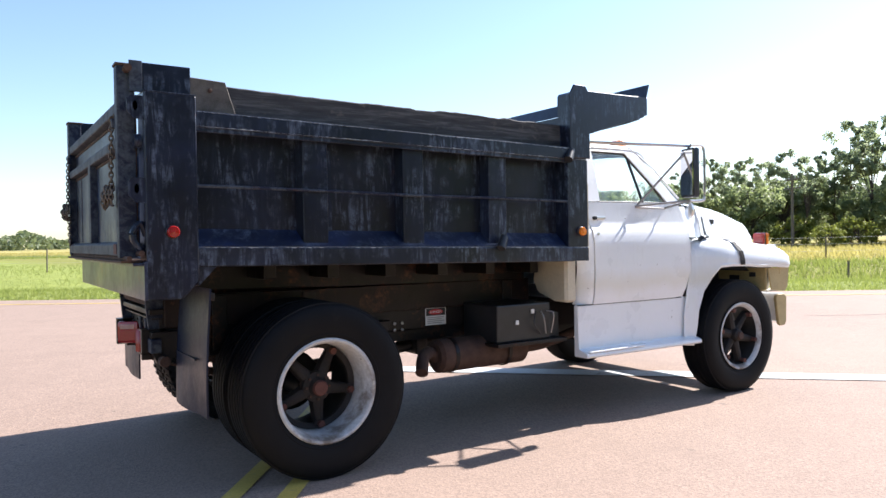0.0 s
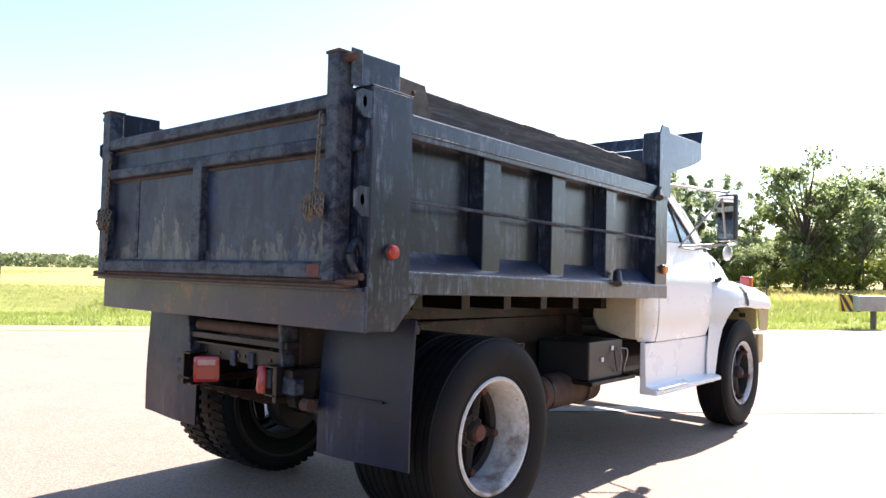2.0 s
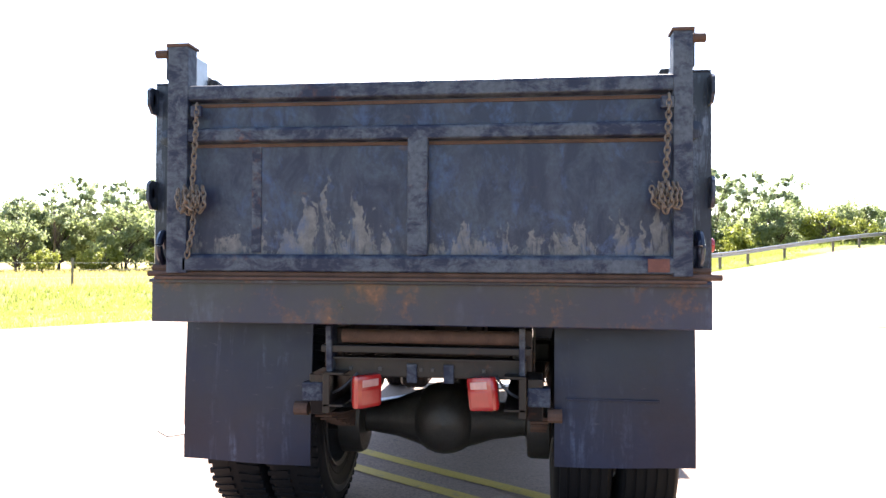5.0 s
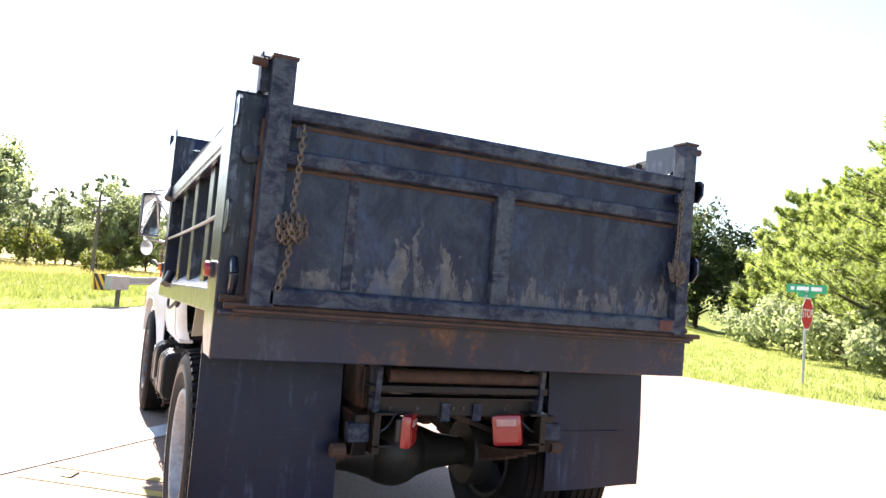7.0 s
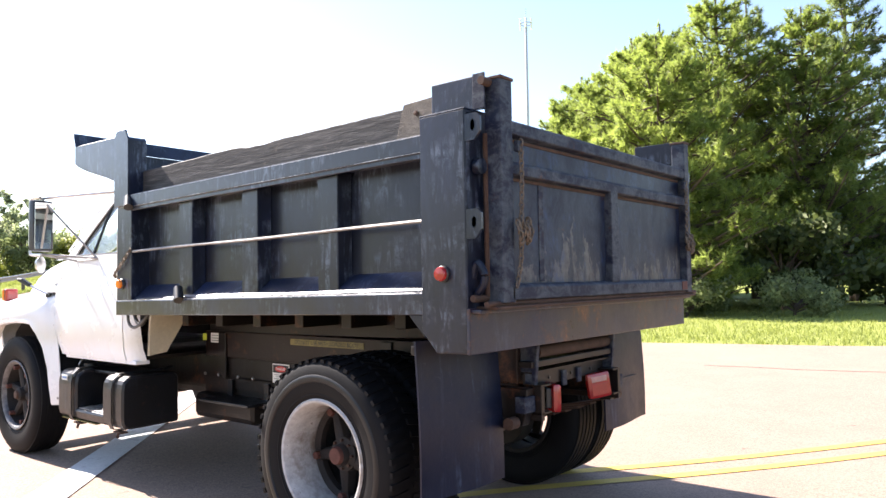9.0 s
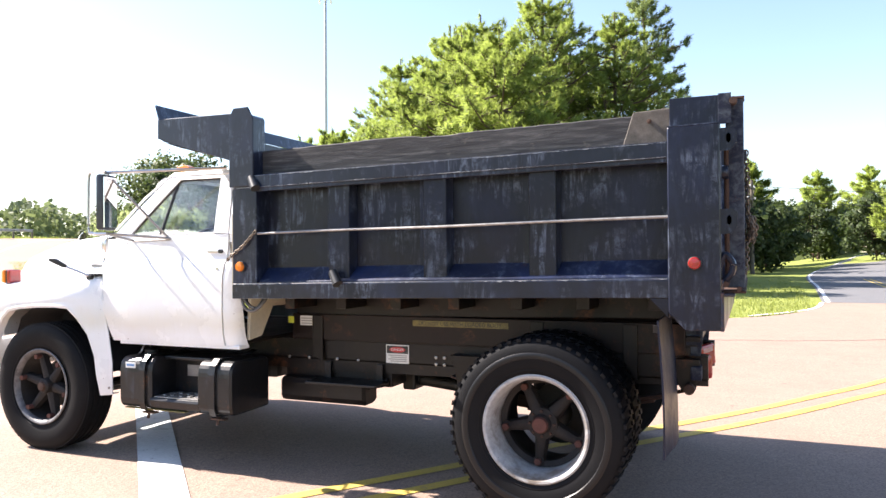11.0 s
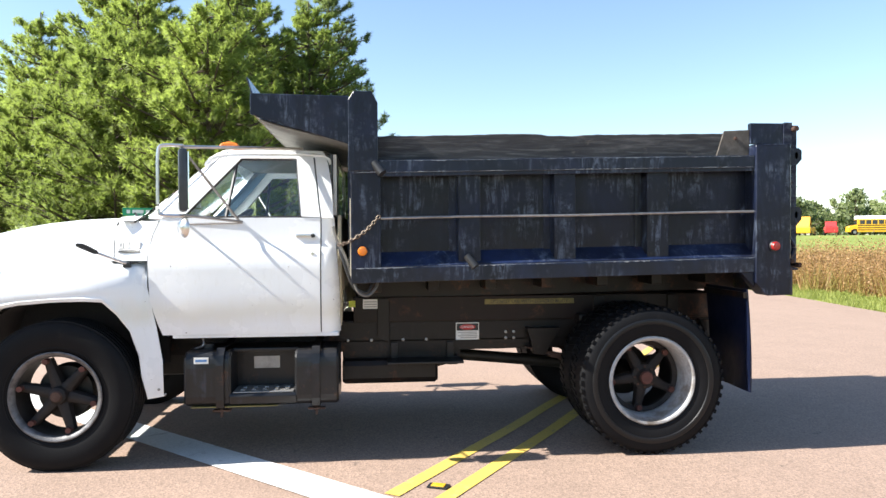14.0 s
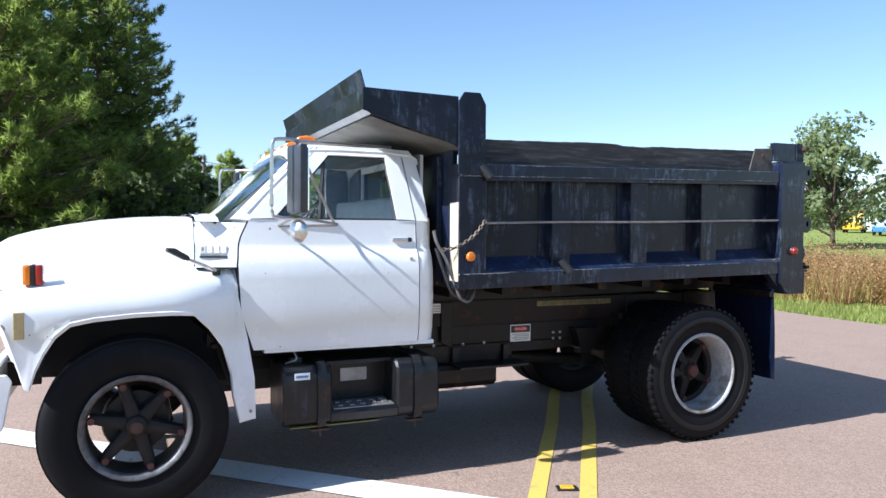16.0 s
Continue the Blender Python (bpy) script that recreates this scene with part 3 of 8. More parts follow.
def big_mesh(name, verts, faces, mat, parent=None, label="", smooth=False):
    """Fast mesh from arrays; all faces have the same number of corners."""
    me = bpy.data.meshes.new(name)
    verts, faces = np.asarray(verts, np.float32), np.asarray(faces, np.int32)
    k = faces.shape[1]
    me.vertices.add(len(verts))
    me.vertices.foreach_set("co", verts.ravel())
    me.loops.add(faces.size)
    me.loops.foreach_set("vertex_index", faces.ravel())
    me.polygons.add(len(faces))
    me.polygons.foreach_set("loop_start", np.arange(0, faces.size, k, dtype=np.int32))
    me.update(calc_edges=True)
    me.validate()
    return link_mesh(name, me, mat, parent, label, smooth)

# ---------------------------------------------------------------- ground and roads
HX, HY = 0.813, -0.582      # along the highway
NX, NY = 0.582, 0.813       # across it


def road_bend(u):
    """The highway swings gently to the south as it climbs."""
    d = np.clip(u - 20, 0, 110)
    e = np.clip(u - 36, 0, 30)
    return 0.0009 * d * d + 0.198 * np.maximum(u - 130, 0) + 0.006 * e * e + 0.36 * np.maximum(u - 66, 0)


def uv_of(x, y):
    u = x * HX + y * HY
    return u, x * NX + y * NY + road_bend(u)


def xy_of(u, v):
    w = v - road_bend(u)
    return u * HX + w * NX, u * HY + w * NY


def sstep(t):
    t = np.clip(t, 0, 1)
    return t * t * (3 - 2 * t)


def height(x, y):
    """The highway climbs away on a bank; the rest is flat, falling slightly into a ditch."""
    u, v = uv_of(x, y)
    d = np.maximum(u - 14, 0)
    rise = 0.085 * d * d / (d + 15)
    rise = 3.6 * (1 - np.exp(-rise / 3.6)) + 0.8 * sstep((u - 36) / 24)
    z = rise * sstep((v + 9) / 10)
    z = z * (1 - 0.75 * sstep((v - 16) / 14))
    near = np.where(v > -2.5, 2.2, 5.0)
    z = z + 0.5 * np.exp(-((u - 38) / 12) ** 2) * np.exp(-((v + 2.5) / near) ** 2)
    ditch = -0.45 * np.exp(-((v - 23) / 4.5) ** 2) * sstep((v - 15) / 4)
    along = -0.62 * x - 0.79 * y
    west = 1.4 * sstep((along - 34) / 62) * sstep((-x - 4) / 10)
    return z + ditch + west


def axis_lines():
    inner = np.arange(-66, 66.1, 1.5)
    out, step = [], 2.0
    x = 66.0
    while x < 3200:
        step *= 1.22
        x += step
        out.append(x)
    return np.concatenate([-np.array(out)[::-1], inner, np.array(out)])


gx = axis_lines()
X, Y = np.meshgrid(gx, gx, indexing="ij")
U, V = uv_of(X, Y)
Z = height(X, Y) - 0.03
Z = Z - 0.25 * ((V > 4.2) & (V < 12.0)) * (np.abs(U) < 300)
rough_z = np.array([[noise.noise((float(a) * 0.22, float(b) * 0.22, 0)) for b in gx] for a in gx]) * 0.05
far_flat = np.clip((np.hypot(X + 1, Y) - 16) / 10, 0, 1)
Z = Z + rough_z * far_flat * ((V > 15) | (V < -6))
n = len(gx)
idx = np.arange(n * n).reshape(n, n)
quads = np.stack([idx[:-1, :-1], idx[1:, :-1], idx[1:, 1:], idx[:-1, 1:]], -1).reshape(-1, 4)
ground = big_mesh("ground", np.stack([X, Y, Z], -1).reshape(-1, 3), quads, M_GROUND, smooth=True)
tagged(ground, "mown green verge running out to dry yellow field", "ground", kind="structure")


def v_low(u):
    """Near edge of the highway, wider where the side road's corner runs into it."""
    return float(np.interp(u, [-60, -30, -16, -12, 0, 13.9, 14, 18, 24, 30, 40, 50, 60, 75], [2.8, 2.8, 2.8, 2.8, 2.8, 2.8, -1.9, -1.2, 0.8, 1.75, 1.1, 1.7, 2.6, 2.8]))


us = np.concatenate([np.arange(-260, -60, 10), np.arange(-60, 80, 1.5), np.arange(80, 400, 10)])
vs_, fs_ = [], []
for i, u in enumerate(us):
    a = v_low(u)
    for k in range(9):
        v = a + (12.45 - a) * k / 8
        x, y = xy_of(u, v)
        vs_.append((x, y, float(height(x, y)) + 0.0))
for i in range(len(us) - 1):
    for k in range(8):
        j = i * 9 + k
        fs_.append((j, j + 9, j + 10, j + 1))
road = big_mesh("road", vs_, fs_, M_ROAD, smooth=True)
tagged(road, "sunlit pinkish chip-seal highway pavement", "road", kind="structure")


def flat_poly(name, pts, z, mat, label, category, kind="structure"):
    bm = bmesh.new()
    f = bm.faces.new([bm.verts.new((x, y, z)) for x, y in pts])
    bmesh.ops.triangulate(bm, faces=[f])
    ob = part(name, bm, mat)
    return tagged(ob, label, category, kind=kind)


def edge_curve(pts, n=8):
    return [(p.x, p.y) for p in smooth_path([(x, y, 0) for x, y in pts], n)]


# mouth of the side road, from its east corner round to the west one
EAST = edge_curve([(-3.0, -18.5), (-2.65, -16.2), (-1.7, -13.6), (-0.3, -12.1), (2.1, -11.3), (4.6, -10.5), (7.4, -9.85), (9.2, -9.72)])
WEST = edge_curve([(-14.5, 10.2), (-10.4, 5.2), (-8.3, 1.0), (-7.4, -3.0), (-7.65, -7.0), (-8.1, -12.0), (-8.05, -18.5)])
a14 = xy_of(14.0, 2.8)
b12 = xy_of(-18.0, 2.8)
apron = flat_poly("pavement", EAST + [xy_of(14.0, -1.9), a14, b12] + WEST, 0.0, M_ROAD, "worn pinkish chip-seal road junction", "road")
# darker asphalt further along the side road
CEN = edge_curve([(-5.5, -18.45), (-6.0, -28), (-6.8, -45), (-9.5, -66), (-15, -90), (-26, -120)], 6)


def ribbon(centre, half_a, half_b, z, lift=True):
    P = [Vector((x, y, 0)) for x, y in centre]
    bm = bmesh.new()
    rows = []
    for i, p in enumerate(P):
        d = (P[min(i + 1, len(P) - 1)] - P[max(i - 1, 0)]).normalized()
        nrm = Vector((-d.y, d.x, 0))
        rows.append([bm.verts.new((q.x, q.y, z + (float(height(q.x, q.y)) if lift else 0))) for q in (p + nrm * half_a, p + nrm * half_b)])
    for A, B in zip(rows, rows[1:]):
        bm.faces.new((A[0], A[1], B[1], B[0]))
    return bm


side_road = tagged(part("road", ribbon(CEN, 2.55, -2.5, 0.002), M_ROADGREY), "grey asphalt side road in tree shade", "road", kind="structure")
part("edge_line", ribbon(CEN, 2.33, 2.45, 0.006), M_LINEW, side_road, "white edge line")
part("edge_line", ribbon(CEN, -2.33, -2.45, 0.006), M_LINEW, side_road)
part("edge_line", ribbon(edge_curve([(-3.02, -18.45), (-2.72, -16.3), (-2.1, -14.6), (-1.1, -13.0)]), -0.14, -0.02, 0.006), M_LINEW, apron)
# double yellow line, straight at the stop line and bending away down the side road
YA = edge_curve([(1.74, 1.68), (1.205, 0.91), (0.758, 0.27), (0.253, -0.5), (-0.20, -1.11), (-0.62, -1.66), (-1.14, -2.40), (-1.68, -3.254), (-2.33, -4.30), (-3.25, -6.1), (-4.42, -9.6), (-5.15, -12.6), (-5.45, -15.0), (-5.55, -18.4), (-6.05, -28), (-6.85, -45)])
part("centre_line", ribbon(YA, 0.05, -0.05, 0.005), M_LINEY, apron, "yellow centre line")
part("centre_line", ribbon(YA, -0.24, -0.34, 0.005), M_LINEY, apron, "yellow centre line")
# stop line
sl = Vector((-0.721, 0.693, 0))
P0 = Vector((3.43, 0.30, 0))
part("stop_line", ribbon([tuple((P0 + sl * t)[:2]) for t in np.linspace(-3.4, 2.9, 14)], 0.138, -0.138, 0.008), M_LINEW, apron, "broad white stop line")
mk_ob = part("road_stud", bx(-0.062, 0.062, -0.038, 0.038, 0.003, 0.012, 0.004), M_BLACKPL, apron, "amber raised road stud on a dark base")
part("stud_lens", bx(-0.040, 0.040, -0.027, 0.027, 0.009, 0.018, 0.006), M_STUD, mk_ob)
mk_ob.matrix_basis = pose(1.466, 1.574, 0, 0, 0, -22)
# highway edge line and shoulder line
for v0, mt in ((11.15, M_LINEY), (4.4, M_LINEW)):
    bm = bmesh.new()
    rows = []
    for u in np.concatenate([np.arange(-200, -40, 10), np.arange(-40, 80, 1.5)]):
        if mt is M_LINEW and u < 32:
            continue
        rows.append([bm.verts.new((*xy_of(u, v0 + d), float(height(*xy_of(u, v0 + d))) + 0.006)) for d in (0, 0.12)])
    for A, B in zip(rows, rows[1:]):
        bm.faces.new((A[0], A[1], B[1], B[0]))
    part("edge_line", bm, mt, road)
# cracks in the paving
rnd = random.Random(3)
for k, (cx, cy, ang, L) in enumerate(((7.0, 4.2, 0.5, 6), (9.5, 2.0, -0.55, 8), (-3.5, -9.0, 0.15, 5), (5.5, -5.5, -0.6, 6), (-5.2, 1.5, 1.2, 4), (13, 5, 2.45, 9))):
    pts, a = [], ang
    x, y = cx, cy
    for i in range(int(L / 0.25)):
        a += rnd.uniform(-0.25, 0.25)
        a = ang + (a - ang) * 0.8
        x, y = x + 0.25 * math.cos(a), y + 0.25 * math.sin(a)
        pts.append((x, y))
    part("tar_seam", ribbon(pts, 0.012, -0.012, 0.003), M_SEAM, apron if k in (2, 3, 4) else road)

# ---------------------------------------------------------------- the truck
truck = thing("dump_truck", "old white cab dump truck with a worn black steel bed", "truck", at=(0, 0, -DROP))
BED_TILT = 0.018


def bed(bm):
    """The bed sits a little nose down."""
    for v in bm.verts:
        v.co.z += BED_TILT * (0.6 - v.co.x)
    return bm


# ---- chassis
for s in (1, -1):
    rail = part("frame_rail", prism([(-0.84, 0.70), (-0.84, 0.87), (4.4, 0.87), (4.4, 0.70), (3.2, 0.66), (0.9, 0.66)], s * 0.40, s * 0.43), M_FRAME, truck)
    for z in (0.70, 0.835):
        part("flange", bx(-0.84, 4.4, min(s * 0.34, s * 0.43), max(s * 0.34, s * 0.43), z + 0.03, z + 0.038, 0), M_FRAME, rail)
    sub = part("subframe_beam", bx(-0.72, 1.98, min(s * 0.37, s * 0.455), max(s * 0.37, s * 0.455), 0.875, 1.055, 0.006), M_SUBFRAME, truck)
    for xa in (1.72, 0.12, -0.45):
        part("gusset", prism([(xa, 0.72), (xa, 1.045), (xa + 0.085, 1.045), (xa + 0.085, 0.76)], s * 0.457, s * 0.468), M_FRAME, sub)
    part("bed_sill", bed(bx(-0.90, 1.95, min(s * 0.34, s * 0.44), max(s * 0.34, s * 0.44), 1.06, 1.20, 0.006)), M_FRAME, truck)
    for k, xa in enumerate((2.02, 1.85, 1.62, 1.45, 0.86, 0.80, 0.86, 0.80, 0.55)):
        bo = lathe([(0.0001, 0), (0.011, 0), (0.011, 0.010), (0.0001, 0.012)], 8, False)
        bmesh.ops.translate(bo, verts=bo.verts, vec=(0, 0, 0))
        for v in bo.verts:
            v.co = Vector((xa + v.co.x, s * (0.43 + v.co.y), (0.74 if k not in (6, 7) else 0.785) + v.co.z))
        part("bolt", bo, M_DULL, rail)
for k, xa in enumerate((-0.62, -0.22, 0.18, 0.58, 0.98, 1.38, 1.78)):
    part("bed_cross_beam", bed(bx(xa, xa + 0.075, -0.72, 0.72, 1.13, 1.215, 0.005)), M_FRAME, truck)
for xa in (0.65, 2.3, 3.3):
    part("frame_cross_member", bx(xa, xa + 0.10, -0.40, 0.40, 0.745, 0.84, 0.01), M_FRAME, truck)
# hoist between the rails
hoist = part("hoist_cylinder", tube([(0.42, 0, 0.93), (1.35, 0, 0.97)], 0.075, 16), M_SUBFRAME, truck, "dark red hydraulic hoist cylinder", True)
part("ram", tube([(1.35, 0, 0.95), (1.75, 0, 0.99)], 0.045, 12), M_DULL, hoist, "", True)
part("hoist_box", bx(0.6, 1.0, -0.16, 0.16, 0.86, 1.0, 0.02), M_SUBFRAME, truck)

# ---- rear axle, springs, shaft
ax = lathe([(0.0001, -0.19), (0.07, -0.18), (0.13, -0.14), (0.17, -0.06), (0.18, 0.0), (0.17, 0.07), (0.12, 0.14), (0.06, 0.18), (0.0001, 0.19)], 24, False)
for v in ax.verts:
    v.co = Vector((v.co.y * 1.05, v.co.x * 1.1, 0.52 + v.co.z * 1.05))
axle = part("axle_housing", ax, M_GREASE, truck, "oily differential housing", True)
for s in (1, -1):
    part("axle_tube", tube([(0, s * 0.12, 0.52), (0, s * 0.26, 0.515), (0, s * 0.40, 0.51), (0, s * 0.84, 0.51)], [0.15, 0.10, 0.075, 0.075], 14), M_GREASE, axle, "", True)
    drum = lathe([(0.08, 0.42), (0.175, 0.43), (0.185, 0.45), (0.185, 0.54), (0.08, 0.555)], 28)
    for v in drum.verts:
        v.co = Vector((v.co.x, s * v.co.y, v.co.z + 0.51))
    part("brake_drum", drum, M_GREASE, axle, "", True)
    pack = None
    for k in range(7):
        L = 0.72 - 0.085 * k
        pts = [(x, s * 0.485, 0.585 - 0.013 * k + 0.10 * (x / 0.72) ** 2) for x in np.linspace(-L, L, 13)]
        bm = bmesh.new()
        rows = [[bm.verts.new((x, y + dy, z + dz)) for dy, dz in ((-0.038, 0), (0.038, 0), (0.038, -0.011), (-0.038, -0.011))] for x, y, z in pts]
        for A, B in zip(rows, rows[1:]):
            for i in range(4):
                bm.faces.new((A[i], A[(i + 1) % 4], B[(i + 1) % 4], B[i]))
        bm.faces.new(rows[0])
        bm.faces.new(rows[-1][::-1])
        if pack is None:
            pack = part("leaf_spring", bm, M_RUST, truck, "rusty leaf spring pack")
        else:
            part("leaf", bm, M_RUST, pack)
    part("spring_clamp", bx(-0.09, 0.09, s * 0.485 - 0.05, s * 0.485 + 0.05, 0.46, 0.66, 0.01), M_GREASE, pack)
    part("spring_hanger", prism([(0.47, 0.82), (0.72, 0.82), (0.69, 0.73), (0.67, 0.63), (0.58, 0.62), (0.54, 0.71)], s * 0.435, s * 0.53), M_FRAME, truck)
    part("spring_hanger", prism([(-0.80, 0.86), (-0.60, 0.86), (-0.64, 0.78), (-0.70, 0.68), (-0.77, 0.68), (-0.80, 0.76)], s * 0.435, s * 0.50), M_FRAME, truck, "rusty spring hanger")
    part("helper_pad", bx(0.16, 0.34, min(s * 0.43, s * 0.56), max(s * 0.43, s * 0.56), 0.80, 0.92, 0.02), M_FRAME, truck)
    sh = lathe([(0.0001, -0.03), (0.03, -0.03), (0.03, 0.03), (0.0001, 0.03)], 12, False)
    for v in sh.verts:
        v.co = Vector((v.co.x - 0.745, s * (0.55 + v.co.y), v.co.z + 0.70))
    part("shackle_pin", sh, M_RUST, truck)
shaft = part("drive_shaft", tube([(0.26, 0, 0.47), (1.2, 0, 0.56), (2.3, 0, 0.66)], 0.045, 14), M_GREASE, truck, "", True)
part("universal_joint", bx(0.20, 0.34, -0.07, 0.07, 0.42, 0.53, 0.02), M_GREASE, shaft)
part("centre_bearing", bx(1.17, 1.27, -0.11, 0.11, 0.49, 0.72, 0.02), M_GREASE, shaft)
part("gearbox", bx(2.3, 2.9, -0.19, 0.19, 0.52, 0.88, 0.06), M_GREASE, truck)
part("engine_sump", bx(2.9, 3.9, -0.26, 0.26, 0.48, 0.95, 0.06), M_GREASE, truck)
fa = part("front_axle_beam", tube([(3.8, -0.80, 0.50), (3.8, -0.5, 0.42), (3.8, 0.5, 0.42), (3.8, 0.80, 0.50)], 0.055, 10), M_GREASE, truck, "", True)
part("tie_rod", tube([(3.62, -0.72, 0.46), (3.62, 0.72, 0.46)], 0.02, 8), M_GREASE, fa)

# ---- rear cross member, hinge, tail lamps
rear = part("rear_cross_member", bx(-0.745, -0.70, -0.43, 0.43, 0.845, 0.925, 0.006), M_FRAME, truck)
part("lip", bx(-0.785, -0.70, -0.43, 0.43, 0.925, 0.933, 0), M_FRAME, rear)
for y in (-0.10, 0.06):
    part("tow_lug", bx(-0.760, -0.745, y - 0.022, y + 0.022, 0.825, 0.905, 0.004), M_GATERAIL, rear)
for y in (-0.25, -0.03, 0.02, 0.2, 0.33):
    part("bolt", bx(-0.751, -0.745, y - 0.008, y + 0.008, 0.872, 0.888, 0.003), M_BLACKPL, rear)
part("hinge_tube", tube([(-0.77, -0.40, 1.025), (-0.77, 0.36, 1.025)], 0.030, 16), M_RUST, truck, "rust brown hinge tube", True)
part("bed_rear_beam", bx(-0.80, -0.72, -0.45, 0.45, 0.955, 0.985, 0.004), M_FRAME, truck)
for s in (1, -1):
    part("hinge_bracket", prism([(-0.80, 0.86), (-0.82, 1.07), (-0.70, 1.09), (-0.70, 0.80), (-0.76, 0.78)], s * 0.40, s * 0.425), M_GATERAIL, truck, "rusty hinge bracket")
    part("wiring", tube(smooth_path([(-0.75, s * 0.30, 0.86), (-0.79, s * 0.36, 0.80), (-0.78, s * 0.42, 0.78), (-0.78, s * 0.46, 0.84)]), 0.006, 6), M_HOSE, truck)
    part("hanger_box", bx(-0.81, -0.75, min(s * 0.435, s * 0.53), max(s * 0.435, s * 0.53), 0.745, 0.825, 0.008), M_GATERAIL, truck, "rusty steel bracket")
for y0, turn, lab in ((0.25, 54, "square red tail lamp bent inwards"), (-0.25, -36, "square red tail lamp bent inwards")):
    m = pose(-0.79, y0, 0.792, -8 if turn < 0 else 0, 0, turn)
    bm = bx(-0.026, 0.022, -0.070, 0.070, -0.072, 0.072, 0.020)
    bmesh.ops.transform(bm, matrix=m, verts=bm.verts)
    lamp = part("tail_lamp", bm, M_RED, truck, lab, True)
    for nm, zz, mt, (ya, yb) in (("reverse_lens", 0.036, M_CLEARLENS, (-0.046, 0.046)), ("brake_lens", -0.022, M_RED, (-0.052, 0.052))):
        h = 0.016 if nm == "reverse_lens" else 0.034
        bm = bx(-0.027, -0.019, ya, yb, zz - h, zz + h, 0.004)
        bmesh.ops.transform(bm, matrix=m, verts=bm.verts)
        part(nm, bm, mt, lamp)
    bm = bx(0.02, 0.05, -0.05, 0.05, -0.05, 0.05, 0.008)
    bmesh.ops.transform(bm, matrix=m, verts=bm.verts)
    part("housing", bm, M_BLACKPL, lamp)

# ---- wheels
TYRE = [(0.285, -0.098), (0.305, -0.118), (0.36, -0.132), (0.42, -0.139), (0.466, -0.132), (0.490, -0.119), (0.499, -0.108),
        (0.5025, -0.085), (0.503, 0.0), (0.5025, 0.085), (0.499, 0.108), (0.490, 0.119), (0.466, 0.132), (0.42, 0.139), (0.36, 0.132),
        (0.305, 0.118), (0.285, 0.098)]


def tyre(parent, at, lugs, label):
    ob = part("tyre", lathe(TYRE, 72), M_TYRE, parent, label, True)
    ob.location = at
    bm = bmesh.new()
    if lugs:
        n = 54
        for k in range(n):
            a = 2 * math.pi * k / n
            for side in (1, -1):
                off = 0.5 * (2 * math.pi / n) * (side > 0)
                pts = []
                for yy, da in ((0.128, 0.0), (0.02, 0.035)):
                    for d2, rr in ((-0.026, 0.0), (0.026, 0.0)):
                        pts.append((yy * side, a + off + da + d2))
                lo, hi = [], []
                for (yy, an) in (pts[0], pts[1], pts[3], pts[2]):
                    rb = 0.487 if abs(yy) > 0.1 else 0.499
                    rt = 0.504 if abs(yy) > 0.1 else 0.513
                    lo.append(bm.verts.new((rb * math.sin(an), yy, rb * math.cos(an))))
                    hi.append(bm.verts.new((rt * math.sin(an), yy, rt * math.cos(an))))
                bm.faces.new(hi)
                for i in range(4):
                    bm.faces.new((lo[i], lo[(i + 1) % 4], hi[(i + 1) % 4], hi[i]))
        part("tread", bm, M_TYRE, ob)
    else:
        for y0 in (-0.092, -0.046, 0.0, 0.046, 0.092):
            lathe([(0.497, y0 - 0.017), (0.509, y0 - 0.015), (0.509, y0 + 0.015), (0.497, y0 + 0.017)], 72, True, bm)
        part("tread", bm, M_TYRE, ob, "", True)
    for f in (1, -1):
        if lugs:
            part("sidewall_ring", lathe([(0.388, f * 0.134), (0.394, f * 0.1405), (0.412, f * 0.1425), (0.424, f * 0.1405), (0.430, f * 0.1355)], 72, False), M_SHOULDER, ob, "glossy raised sidewall band", True)
        part("bead_ring", lathe([(0.322, f * 0.122), (0.327, f * 0.1265), (0.333, f * 0.1255)], 72, False), M_TYRE, ob, "", True)
    return ob


def spoke_bm(a, r0, r1, y0, y1, w0, w1):
    bm = bmesh.new()
    secs = []
    for t in np.linspace(0, 1, 5):
        r, y, w = r0 + (r1 - r0) * t, y0 + (y1 - y0) * t, w0 + (w1 - w0) * t
        d = 0.032 - 0.008 * t
        ring = []
        for cx, cy in ((-1, -0.8), (-0.75, 0.6), (-0.3, 1), (0.3, 1), (0.75, 0.6), (1, -0.8)):
            lx, ly = cx * w, y + cy * d
            ring.append((r * math.sin(a) + lx * math.cos(a), ly, r * math.cos(a) - lx * math.sin(a)))
        secs.append(ring)
    return loft(secs, True, True, bm)


